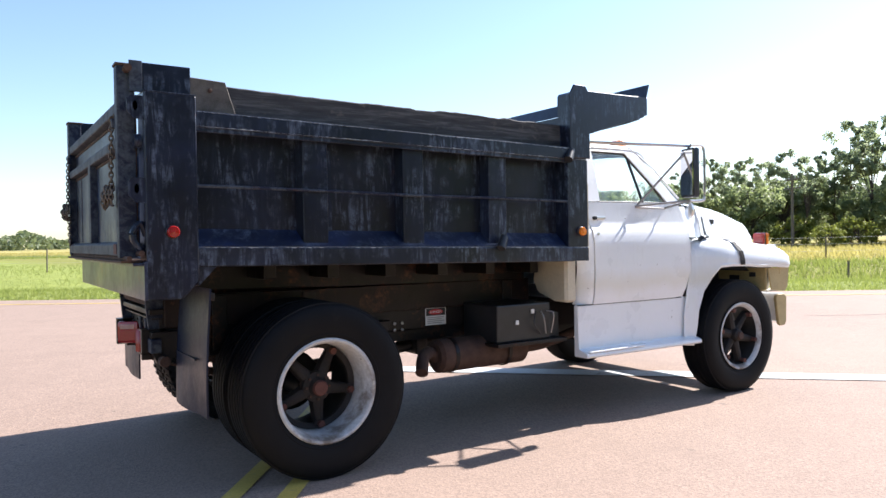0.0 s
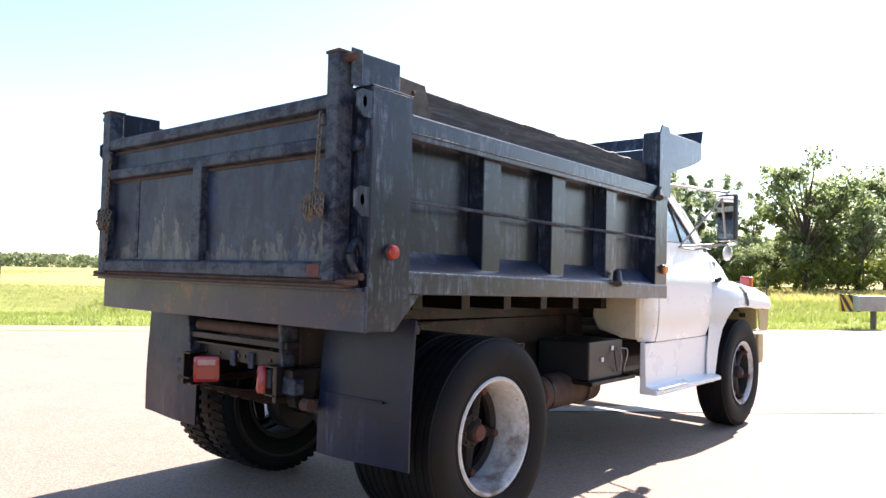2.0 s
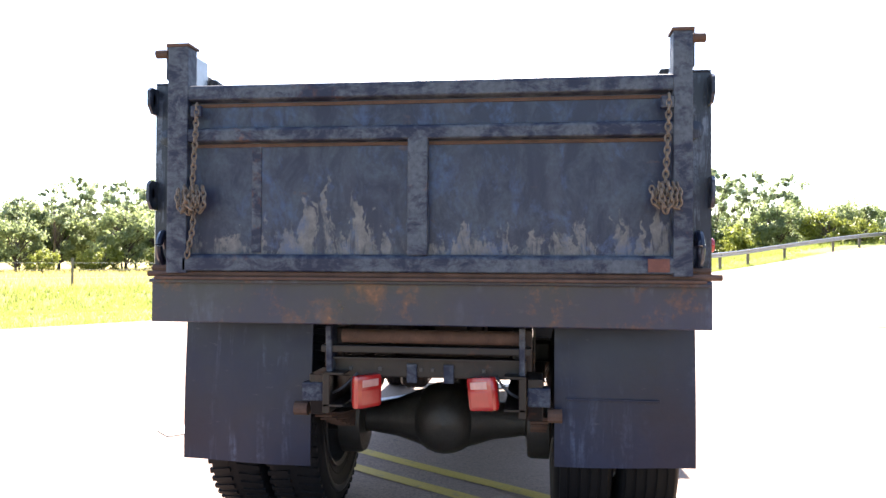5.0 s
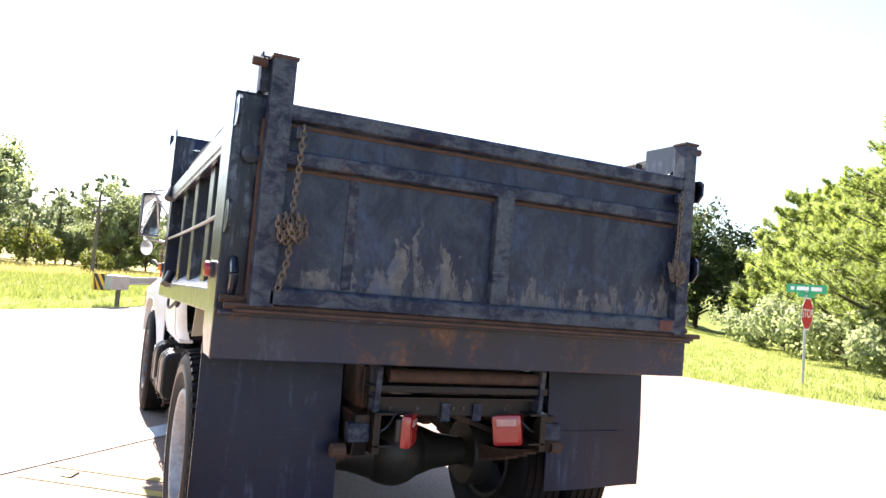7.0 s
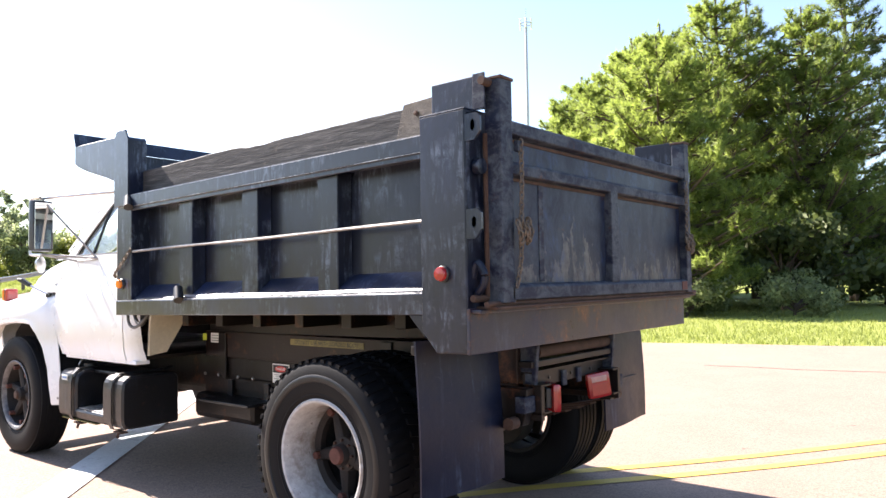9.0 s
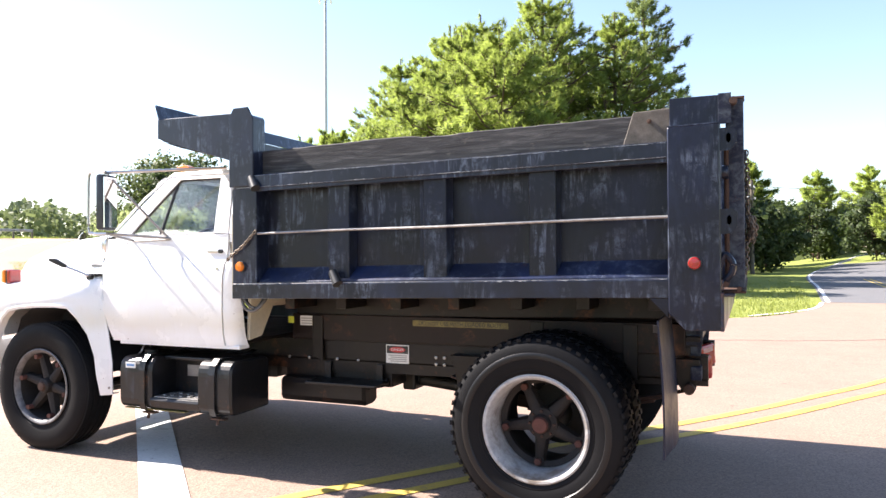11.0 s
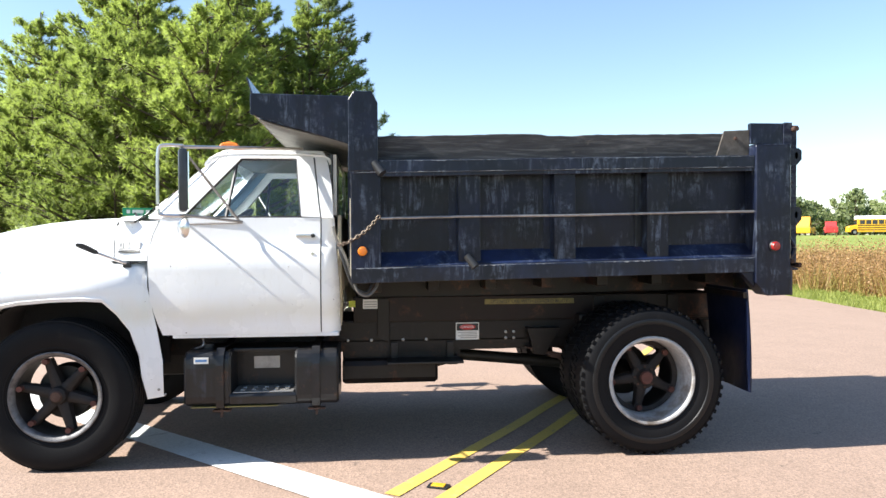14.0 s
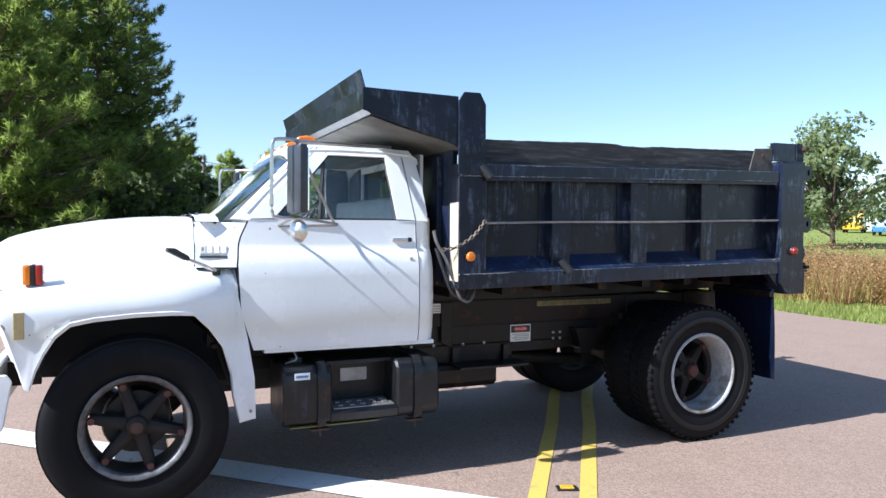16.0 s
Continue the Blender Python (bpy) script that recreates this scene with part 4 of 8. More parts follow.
def rear_wheel(s, inner):
    """A tyre with its white demountable rim; the outer one of a pair carries the spoked hub."""
    y = s * (0.985 if not inner else 0.69)
    w = part("wheel_rim", lathe([(0.297, 0.112), (0.306, 0.120), (0.297, 0.128), (0.285, 0.124), (0.272, 0.10), (0.262, 0.02), (0.258, -0.07), (0.268, -0.115),
                                 (0.290, -0.124), (0.296, -0.112), (0.285, -0.09), (0.285, 0.09)], 64), M_BARREL if inner else (M_RIM if s < 0 else M_RIMDIRTY), truck, "dark inner wheel rim" if inner else "chipped white steel wheel rim", True)
    w.location, w.rotation_euler, w.scale = (0, y, 0.531), (0, 0, 0 if s > 0 else math.pi), (0.965, 1, 0.965)
    tyre(w, (0, 0, 0), s > 0, "dusty lugged truck tyre" if s > 0 else "worn ribbed truck tyre")
    if inner:
        return w
    part("spider_ring", lathe([(0.262, -0.095), (0.255, -0.06), (0.225, -0.075), (0.225, -0.11)], 48), M_CASTING, w, "", True)
    n = 5
    for k in range(n):
        a = 2 * math.pi * (k + 0.5 * (s < 0)) / n + (0.49 if s > 0 else 0.12)
        sp = part("spoke", spoke_bm(a, 0.07, 0.252, -0.062, -0.088, 0.046, 0.027), M_CASTING, w, "", True)
        bm = bmesh.new()
        add_tube(bm, [(0.228 * math.sin(a), -0.07, 0.228 * math.cos(a)), (0.228 * math.sin(a), -0.035, 0.228 * math.cos(a))], 0.021, 6)
        part("wedge_nut", bm, M_RUSTRED, sp, "rusty wedge nut")
        part("wedge", tube([(0.228 * math.sin(a), -0.09, 0.228 * math.cos(a)), (0.228 * math.sin(a), -0.062, 0.228 * math.cos(a))], 0.034, 10), M_CASTING, sp)
    hub = part("hub", lathe([(0.0001, 0.010), (0.045, 0.010), (0.052, 0.002), (0.056, -0.024), (0.088, -0.032), (0.094, -0.06), (0.085, -0.10), (0.0001, -0.10)], 32, False), M_CASTING, w, "", True)
    part("hub_cap", lathe([(0.0001, 0.030), (0.040, 0.028), (0.047, 0.016), (0.047, -0.01)], 24, False), M_RUSTRED, hub, "red rusted hub cap", True)
    for k in range(8):
        a = 2 * math.pi * k / 8
        part("stud", tube([(0.072 * math.sin(a), -0.034, 0.072 * math.cos(a)), (0.072 * math.sin(a), -0.014, 0.072 * math.cos(a))], 0.008, 6), M_RUST, hub)
    return w


for s in (1, -1):
    rear_wheel(s, False)
    rear_wheel(s, True)


def front_wheel(s):
    w = part("wheel_rim", lathe([(0.270, 0.098), (0.284, 0.112), (0.298, 0.120), (0.303, 0.127), (0.296, 0.131), (0.282, 0.126), (0.268, 0.112), (0.264, 0.098)], 64),
             M_RIMGREY if s > 0 else M_RIM, truck, "scuffed steel front wheel rim", True)
    part("rim_barrel", lathe([(0.265, 0.10), (0.262, 0.05), (0.262, -0.09), (0.286, -0.12), (0.290, -0.11), (0.270, -0.08), (0.270, 0.06), (0.272, 0.10)], 56), M_BARREL, w, "", True)
    w.location, w.rotation_euler, w.scale = (3.80, s * 0.925, 0.510), (0, 0, 0 if s > 0 else math.pi), (0.93, 1, 0.93)
    tyre(w, (0, 0, 0), False, "black ribbed front truck tyre")
    for k in range(6):
        a = 2 * math.pi * k / 6 + 0.30
        sp = part("spoke", spoke_bm(a, 0.06, 0.255, 0.040, 0.052, 0.047, 0.031), M_CASTING, w, "", True)
        part("wedge_nut", tube([(0.243 * math.sin(a), 0.06, 0.243 * math.cos(a)), (0.243 * math.sin(a), 0.112, 0.243 * math.cos(a))], 0.020, 8), M_RUSTRED, sp)
    hub = part("hub", lathe([(0.0001, 0.112), (0.040, 0.112), (0.055, 0.10), (0.062, 0.06), (0.085, 0.05), (0.085, -0.06), (0.0001, -0.06)], 28, False), M_CASTING, w, "", True)
    part("hub_cap", lathe([(0.0001, 0.128), (0.032, 0.126), (0.040, 0.112), (0.040, 0.10)], 20, False), M_RUST, hub, "rusty hub cap", True)
    part("brake_drum", lathe([(0.05, -0.03), (0.18, -0.035), (0.19, -0.06), (0.19, -0.14), (0.05, -0.14)], 32), M_GREASE, w, "", True)


front_wheel(1)
front_wheel(-1)

# ---- the dump bed
part("bed_floor", bed(bx(-0.92, 1.95, -1.0, 1.0, 1.215, 1.26, 0.003)), M_BED, truck)
RIBS = ((1.13, 1.295), (0.50, 0.665), (-0.13, 0.04))
for s in (1, -1):
    side = part("bed_side", bed(bx(-0.70, 1.95, min(s * 0.985, s * 1.0), max(s * 0.985, s * 1.0), 1.25, 1.95, 0.002)), M_BEDPANEL, truck, "faded black ribbed steel bed side")

    def yb(a, b):
        return (s * a, s * b) if s > 0 else (s * b, s * a)
    # sloped ledge and bottom rail
    part("bottom_rail", bed(prism([(s * 1.0, 1.408), (s * 1.102, 1.322), (s * 1.123, 1.319), (s * 1.128, 1.312), (s * 1.128, 1.222), (s * 1.0, 1.222)][::s], -0.70, 1.972, "x", 0.003)), M_BEDEDGE, side)
    part("ledge", bed(prism([(s * 1.0, 1.413), (s * 1.103, 1.3262), (s * 1.103, 1.3215), (s * 1.0, 1.408)][::s], -0.696, 1.784, "x", 0.0005)), M_LEDGE, side, "sloped ledge in bluer paint")
    part("top_rail", bed(bx(-0.70, 1.96, *yb(0.965, 1.125), 1.915, 2.0, 0.008)), M_BEDEDGE, side)
    part("rail_lip", bed(bx(-0.70, 1.96, *yb(1.10, 1.118), 1.895, 1.918, 0.003)), M_BEDEDGE, side)
    for a, b in RIBS:
        rib = part("rib", bed(prism([(a, s * 1.0), (a + 0.012, s * 1.085), (b - 0.012, s * 1.085), (b, s * 1.0)], 1.315, 1.92, "z", 0.004)), M_BED, side)
        part("rib_edge", bed(bx(b - 0.004, b + 0.045, *yb(1.0, 1.006), 1.34, 1.92, 0)), M_BED, rib)
    # front corner post, thin below the rail, a broad plate above it
    part("front_post", bed(bx(1.785, 1.972, *yb(0.98, 1.122), 1.31, 1.92, 0.006)), M_BED, side)
    # plate added in cream, so the sunlit front edge is partly painted in
    part("front_post_face", bed(bx(1.972, 1.979, *yb(1.0, 1.120), 1.27, 1.76, 0.002)), M_CREAM, side, "worn post face, cream for the sun on it")
    top = [(1.80, 1.93), (1.80, 2.36), (1.84, 2.432), (1.95, 2.432), (1.985, 2.38), (1.985, 1.93)]
    part("post_head", bed(prism(top, s * 1.126, s * 1.138)), M_BED, side, "battered post head plate")
    part("post_head_back", bed(prism([(1.80, 1.99), (1.80, 2.36), (1.815, 2.38), (1.815, 1.99)], s * 1.01, s * 1.13)), M_BED, side)
    # rear corner post with its chamfered foot
    foot = [(-0.94, 1.062), (-0.775, 1.062), (-0.695, 1.15), (-0.695, 2.06), (-0.70, 2.066), (-0.94, 2.066)]
    part("rear_post", bed(prism(foot, s * 0.985, s * 1.142, "y", 0.006)), M_BED, truck, "scratched black rear corner post")
    part("post_foot", bed(prism([(-0.695, 1.222), (-0.60, 1.222), (-0.695, 1.12)], s * 1.06, s * 1.12)), M_BED, side)
    part("post_cap", bed(bx(-0.940, -0.696, *yb(0.987, 1.141), 2.064, 2.071, 0.002)), M_BEDEDGE, side, "rust edged cap")
    # tie rod along the side
    part("side_rod", bed(tube(smooth_path([(-0.70, s * 1.112, 1.625), (-0.1, s * 1.098, 1.628), (0.55, s * 1.104, 1.625), (1.2, s * 1.098, 1.632), (1.80, s * 1.112, 1.63)]), 0.0085, 8)), M_STEEL_HI if s > 0 else M_GATERAIL, side, "thin bare steel rod" if s > 0 else "thin dark steel rod", True)
    # chipped edges of the ledge and the top rail
    for nm_, yj, zj, hm, sd in (("chipped_edge", 1.1285, 1.318, -0.010, 1), ("chipped_edge", 1.1255, 1.994, -0.006, 2), ("chipped_edge", 1.1255, 1.921, 0.006, 3)):
        rj = random.Random(sd + 10 * s)
        jm = bmesh.new()
        xs_ = np.arange(-0.69, 1.955, 0.014)
        hs_ = [max(0.0004, abs(hm) * (0.15 + 0.85 * rj.random() ** 2) * max(0.0, min(1.0, 0.5 + 1.6 * noise.noise((float(q) * 3.1, sd * 7.0, s))))) * (1 if hm > 0 else -1) for q in xs_]
        A = [jm.verts.new((q, s * yj, zj)) for q in xs_]
        B = [jm.verts.new((q, s * yj, zj + h_)) for q, h_ in zip(xs_, hs_)]
        for q in range(len(xs_) - 1):
            jm.faces.new((A[q], A[q + 1], B[q + 1], B[q]))
        part(nm_, bed(jm), M_BARE, side, "chipped bare steel edge")
    # tarp hooks
    for hx, hz, tilt in ((1.79, 1.955, 0.7), (1.20, 1.352, 0.7)):
        d = Vector((-math.cos(tilt) * 0.6, s * 0.25, -math.sin(tilt)))
        bm = bmesh.new()
        p0 = Vector((hx + 0.035, s * 1.12, hz + 0.03))
        add_tube(bm, [p0, p0 + d * 0.115], [0.026, 0.030], 12)
        part("tarp_hook", bed(bm), M_BLACKPL, side, "short black hook tube", True)
    # lamps
    for nm, lx, lz, mt, lb in (("side_marker", 1.90, 1.425, M_AMBER, "round amber side lamp"), ("side_marker", -0.82, 1.392, M_RED, "round red side lamp")):
        yo = 1.122 if lx > 0 else 1.142
        for rr, ya, yb2, mm, lab in ((0.034, 0.0, 0.016, M_BLACKPL, ""), (0.0295, 0.016, 0.034, mt, lb)):
            bm = lathe([(0.0001, ya), (rr, ya), (rr, yb2 - 0.006), (rr * 0.86, yb2), (0.0001, yb2 + 0.002)], 24, False)
            for v in bm.verts:
                v.co = Vector((v.co.x + lx, s * (yo + v.co.y), v.co.z + lz))
            part(nm if lab else "lamp_base", bed(bm), mm, side, lab, True)
    # weathered plank on the rail, its end plate and the short board behind
    bm = bmesh.new()
    secs = []
    rnd = random.Random(5 + s)
    step_z = 0.0
    for x in np.linspace(-0.66, 1.82, 60):
        if rnd.random() < 0.16:
            step_z = rnd.uniform(-0.007, 0.004)
        top_z = 2.157 + 0.008 * sstep((x - 0.5) / 0.5) + step_z + rnd.uniform(-0.0015, 0.0015)
        secs.append([(x, s * 1.035, 2.0), (x, s * 1.035, top_z - 0.006), (x, s * 1.028, top_z), (x, s * 1.0, top_z), (x, s * 0.992, top_z - 0.006), (x, s * 0.992, 2.0)])
    part("side_plank", bed(loft(secs, True, True, bm)), M_PLANK, side, "weathered black wooden side plank")
    part("plank_plate", bed(prism([(-0.70, 2.0), (-0.70, 2.178), (-0.52, 2.172), (-0.465, 2.0)], s * 1.036, s * 1.046)), M_PLATE, side, "rusty plank end plate")
    bo = lathe([(0.0001, 0), (0.012, 0), (0.012, 0.008), (0.0001, 0.01)], 8, False)
    for v in bo.verts:
        v.co = Vector((v.co.x - 0.6, s * (1.046 + v.co.y), v.co.z + 2.12))
    part("bolt", bed(bo), M_RUST, side)
    for hz, hh in ((1.93, 0.11), (1.53, 0.12), ):
        hook = [(-0.93, hz), (-0.985, hz), (-1.015, hz + 0.035), (-1.015, hz + hh * 0.85), (-0.995, hz + hh), (-0.93, hz + hh)]
        bm = bmesh.new()
        yy0, yy1 = s * 1.126, s * 1.138
        hole = [(-0.978 + 0.012 * math.cos(a), hz + hh * 0.55 + 0.026 * math.sin(a)) for a in (2 * math.pi * k / 6 + math.pi * 1.17 for k in range(6))]
        lo = [bm.verts.new((x, yy0, z)) for x, z in hook]
        hi = [bm.verts.new((x, yy1, z)) for x, z in hook]
        lo2 = [bm.verts.new((x, yy0, z)) for x, z in hole]
        hi2 = [bm.verts.new((x, yy1, z)) for x, z in hole]
        for i in range(6):
            j = (i + 1) % 6
            bm.faces.new((lo[i], lo[j], hi[j], hi[i]))
            bm.faces.new((lo2[i], lo2[j], hi2[j], hi2[i]))
            bm.faces.new((lo[i], lo[j], lo2[j], lo2[i]))
            bm.faces.new((hi[i], hi[j], hi2[j], hi2[i]))
        part("keyhole_bracket", bed(bm), M_BED, side, "steel chain bracket with a keyhole slot")
    part("latch_hook", tube(smooth_path([(-0.95, s * 1.09, 1.33), (-0.985, s * 1.09, 1.37), (-0.99, s * 1.09, 1.42), (-0.955, s * 1.09, 1.46), (-0.93, s * 1.09, 1.40)]), 0.016, 8), M_BED, side, "curved black tailgate latch hook", True)
    pv = lathe([(0.0001, 0), (0.034, 0), (0.034, 0.03), (0.0001, 0.034)], 16, False)
    for v in pv.verts:
        v.co = Vector((-0.945 - v.co.y, s * 1.07 + v.co.x, 1.86 + v.co.z))
    part("pivot_pin", pv, M_BED, side, "rusty pivot pin", True)
    part("hinge_rod", tube([(-0.965, s * 1.03, 1.32), (-0.965, s * 1.03, 2.0)], 0.012, 8), M_RUST, side)
    part("lower_pin", tube([(-0.96, s * 1.00, 1.315), (-0.96, s * 1.13, 1.315)], 0.015, 8), M_RUST, side)

# front wall and cab guard
wall = part("bed_front_wall", bed(bx(1.93, 1.965, -1.0, 1.0, 1.22, 2.12, 0.004)), M_BED, truck, "black steel bed front wall")
curve = [(1.93, 2.06), (1.96, 2.10), (2.04, 2.135), (2.2, 2.175), (2.4, 2.23), (2.54, 2.275), (2.578, 2.30), (2.585, 2.34), (2.585, 2.42)]
bm = bmesh.new()
rows = [[bm.verts.new((x, y, z)) for x, z in curve] for y in np.linspace(-1.12, 1.12, 9)]
for A, B in zip(rows, rows[1:]):
    for k in range(len(curve) - 1):
        bm.faces.new((A[k], A[k + 1], B[k + 1], B[k]))
solid(part("cab_guard", bed(bm), M_BED, wall, "black steel cab guard canopy", True), 0.006, 0)
# thin sheet added below the guard to carry the bounce-lit grey
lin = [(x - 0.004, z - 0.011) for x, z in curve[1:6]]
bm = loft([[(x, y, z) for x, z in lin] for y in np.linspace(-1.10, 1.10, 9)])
solid(part("guard_underside", bed(bm), M_GUARDUNDER, wall, "guard underside, bounced light put into its pale grey", True), 0.004, 0)
part("guard_lip", bed(prism([(2.572, 2.42), (2.583, 2.425), (2.612, 2.522), (2.602, 2.524)], -1.125, 1.125, "y", 0.002)), M_BEDEDGE, wall)
for s in (1, -1):
    part("guard_side", bed(prism([(1.98, 2.10), (1.98, 2.405), (2.59, 2.425), (2.59, 2.295)], s * 1.112, s * 1.122)), M_BED, wall, "tapered guard side plate")
    for xa in (0.3, 0.75):
        part("wall_rib", bed(bx(1.965, 2.0, min(s * xa, s * (xa + 0.09)), max(s * xa, s * (xa + 0.09)), 1.24, 2.06, 0.004)), M_BED, wall)

# tailgate
gate = part("tailgate", bx(-1.0, -0.985, -0.99, 0.97, 1.31, 2.05, 0.002), M_GATE, truck, "scraped black steel tailgate with rust streaks")
part("top_rail", prism([(-0.975, 2.072), (-1.03, 2.062), (-1.04, 2.052), (-1.04, 2.002), (-0.985, 1.992)], -0.985, 0.965, "y", 0.004), M_GATERAIL, gate)
part("middle_rail", prism([(-0.985, 1.895), (-1.035, 1.885), (-1.04, 1.875), (-1.04, 1.832), (-0.985, 1.826)], -0.985, 0.955, "y", 0.004), M_GATERAIL, gate)
part("bottom_rail", prism([(-0.985, 1.375), (-1.03, 1.372), (-1.045, 1.36), (-1.045, 1.305), (-0.985, 1.30)], -0.985, 0.965, "y", 0.004), M_GATERAIL, gate)
part("centre_rib", bx(-1.04, -0.99, -0.045, 0.035, 1.37, 1.84, 0.006), M_GATERAIL, gate)
part("weld_strip", bx(-1.004, -0.998, 0.645, 0.685, 1.38, 1.83, 0.002), M_GATERAIL, gate)
for z in (1.990, 1.824):
    part("rust_seam", bx(-1.0055, -0.9995, -0.965, 0.945, z - 0.013, z, 0.001), M_RUST, gate, "rusty weld line")
part("primer_patch", bx(-1.0475, -1.0445, -0.965, -0.885, 1.312, 1.362, 0.001), M_RUSTRED, gate, "patch of red primer")
part("hinge_bar", tube([(-1.02, -1.16, 1.292), (-1.02, 1.12, 1.292)], 0.012, 8), M_RUST, gate, "long rusty hinge bar", True)
part("hem", bx(-1.05, -0.94, -1.10, 1.08, 1.270, 1.282, 0.003), M_RUST, gate, "rust brown sill edge")
for s in (1, -1):
    ya, yb_ = (0.945, 1.032) if s > 0 else (-1.05, -0.978)
    post = part("gate_post", bx(-1.045, -0.962, ya, yb_, 1.295, 2.225, 0.006), M_GATERAIL, gate, "tall rusty gate post")
    part("post_cap", bx(-1.05, -0.955, ya - 0.006, yb_ + 0.006, 2.222, 2.235, 0.003), M_RUST, post)
    part("top_pin", tube([(-1.0, s * 1.05, 2.205), (-1.0, s * 1.105, 2.205)], 0.018, 10), M_RUST, post)
    part("end_board", bx(-0.96, -0.70, min(s * 1.02, s * 1.06), max(s * 1.02, s * 1.06), 2.105, 2.245, 0.004), M_BED, post, "short black board above the corner post")
    part("board_strap", bx(-0.99, -0.93, min(s * 1.06, s * 1.068), max(s * 1.06, s * 1.068), 2.10, 2.25, 0.002), M_GATERAIL, post)


def chain_bm(pts, size=0.031, wire=0.0043, bm=None):
    """Links one after another along a path, each turned a quarter from the last."""
    bm = bm or bmesh.new()
    P = smooth_path(pts, 10)
    d, step, links = 0.0, size * 0.72, []
    acc = 0.0
    for a, b in zip(P, P[1:]):
        L = (b - a).length
        while acc <= L:
            links.append((a.lerp(b, acc / max(L, 1e-6)), (b - a).normalized()))
            acc += step
        acc -= L
    for i, (c, dr) in enumerate(links):
        ref = Vector((1, 0, 0)) if abs(dr.x) < 0.9 else Vector((0, 1, 0))
        s1 = dr.cross(ref).normalized()
        s2 = dr.cross(s1).normalized()
        side_v = s1 if i % 2 else s2
        ring = []
        nrm = dr.cross(side_v)
        for k in range(12):
            a = 2 * math.pi * k / 12
            px, py = math.cos(a), math.sin(a)
            centre = c + dr * (px * size * 0.5) + side_v * (py * size * 0.30)
            rad = (dr * px + side_v * py).normalized()
            ring.append([bm.verts.new(centre + rad * (wire * math.cos(q)) + nrm * (wire * math.sin(q))) for q in (0.0, 1.571, 3.142, 4.712)])
        for k in range(12):
            A, B = ring[k], ring[(k + 1) % 12]
            for q in range(4):
                bm.faces.new((A[q], A[(q + 1) % 4], B[(q + 1) % 4], B[q]))
    return bm


for s in (1, -1):
    y0 = 0.905 if s > 0 else -0.955
    rnd = random.Random(11 + s)
    bm = chain_bm([(-1.055, y0 - 0.005, 1.97), (-1.06, y0, 1.82), (-1.06, y0 + 0.01, 1.63)])
    cz = 1.60
    yc = y0
    for k in range(5):
        dy = -0.036 + 0.017 * k + rnd.uniform(-0.006, 0.006)
        drop = rnd.uniform(0.03, 0.07)
        xo = -1.062 - 0.012 * (k % 3)
        chain_bm([(xo, yc + dy, cz + 0.035), (xo - 0.008, yc + dy - 0.008, cz - 0.3 * drop), (xo - 0.004, yc + dy + 0.008, cz - drop), (xo - 0.012, yc + dy + 0.024, cz - 0.3 * drop), (xo, yc + dy + 0.028, cz + 0.03)], bm=bm)
    if s > 0:
        chain_bm([(-1.055, y0 + 0.005, 1.57), (-1.055, y0 + 0.01, 1.47), (-1.05, y0 + 0.035, 1.36)], bm=bm)
    part("chain", bm, M_CHAIN, gate, "knotted rusty steel chain")
    part("chain_anchor", bx(-1.058, -1.035, y0 - 0.022, y0 + 0.022, 1.93, 1.975, 0.004), M_GATERAIL, gate)

part("rear_sill", bx(-0.952, -0.935, -1.142, 1.142, 1.088, 1.275, 0.004), M_SILL, truck, "dark steel rear sill with rust stains")
part("sill_top", bx(-1.0, -0.90, -1.13, 1.13, 1.255, 1.270, 0.004), M_SILL, truck)

# mud flaps
for s, ya, yb_ in ((1, 0.53, 1.13), (-1, 0.55, 1.14)):
    secs = []
    for z in np.linspace(1.13, 0.43 if s > 0 else 0.47, 10):
        t = (1.13 - z) / 0.68
        bend = 0.03 * math.sin(2.4 * t) + (0.025 * t * t)
        secs.append([(-0.642 - bend * 0.8 - 0.012 * math.sin(5 * u) * t, s * (ya + (yb_ - ya) * u), z + 0.012 * u * t) for u in np.linspace(0, 1, 9)])
    solid(part("mud_flap", loft(secs), M_FLAP, truck, "large black rubber mud flap", True), 0.010, 0)
    part("flap_bar", bx(-0.645, -0.62, min(s * ya, s * yb_), max(s * ya, s * yb_), 1.07, 1.11, 0.004), M_FRAME, truck)
part("flap_patch", bx(-0.690, -0.678, -0.99, -0.60, 0.755, 0.765, 0.002), M_FLAP, truck)

# ---- right side gear: muffler, battery box
muf = part("muffler", tube([(0.98, -0.66, 0.57), (1.0, -0.66, 0.57), (1.72, -0.64, 0.57), (1.74, -0.64, 0.57)], [0.09, 0.115, 0.115, 0.09], 24), M_RUST, truck, "rusty muffler under the frame", True)
for xa in (1.10, 1.55):
    part("muffler_band", lathe([(0.117, -0.014), (0.121, -0.014), (0.121, 0.014), (0.117, 0.014)], 28), M_FRAME, muf)
    muf.children[-1].matrix_basis = pose(xa, -0.655, 0.57, 0, 0, 90)
part("tailpipe", tube(smooth_path([(1.0, -0.66, 0.56), (0.92, -0.68, 0.60), (0.84, -0.74, 0.58), (0.78, -0.82, 0.50)]), 0.042, 12), M_RUST, muf, "bent tailpipe", True)
part("exhaust_pipe", tube(smooth_path([(1.74, -0.62, 0.55), (2.1, -0.52, 0.55), (2.7, -0.36, 0.62)]), 0.040, 10), M_RUST, muf, "", True)
bat = part("battery_box", bx(1.36, 1.84, -0.86, -0.46, 0.64, 0.90, 0.012), M_BLACKPL, truck, "black battery box with loose wires")
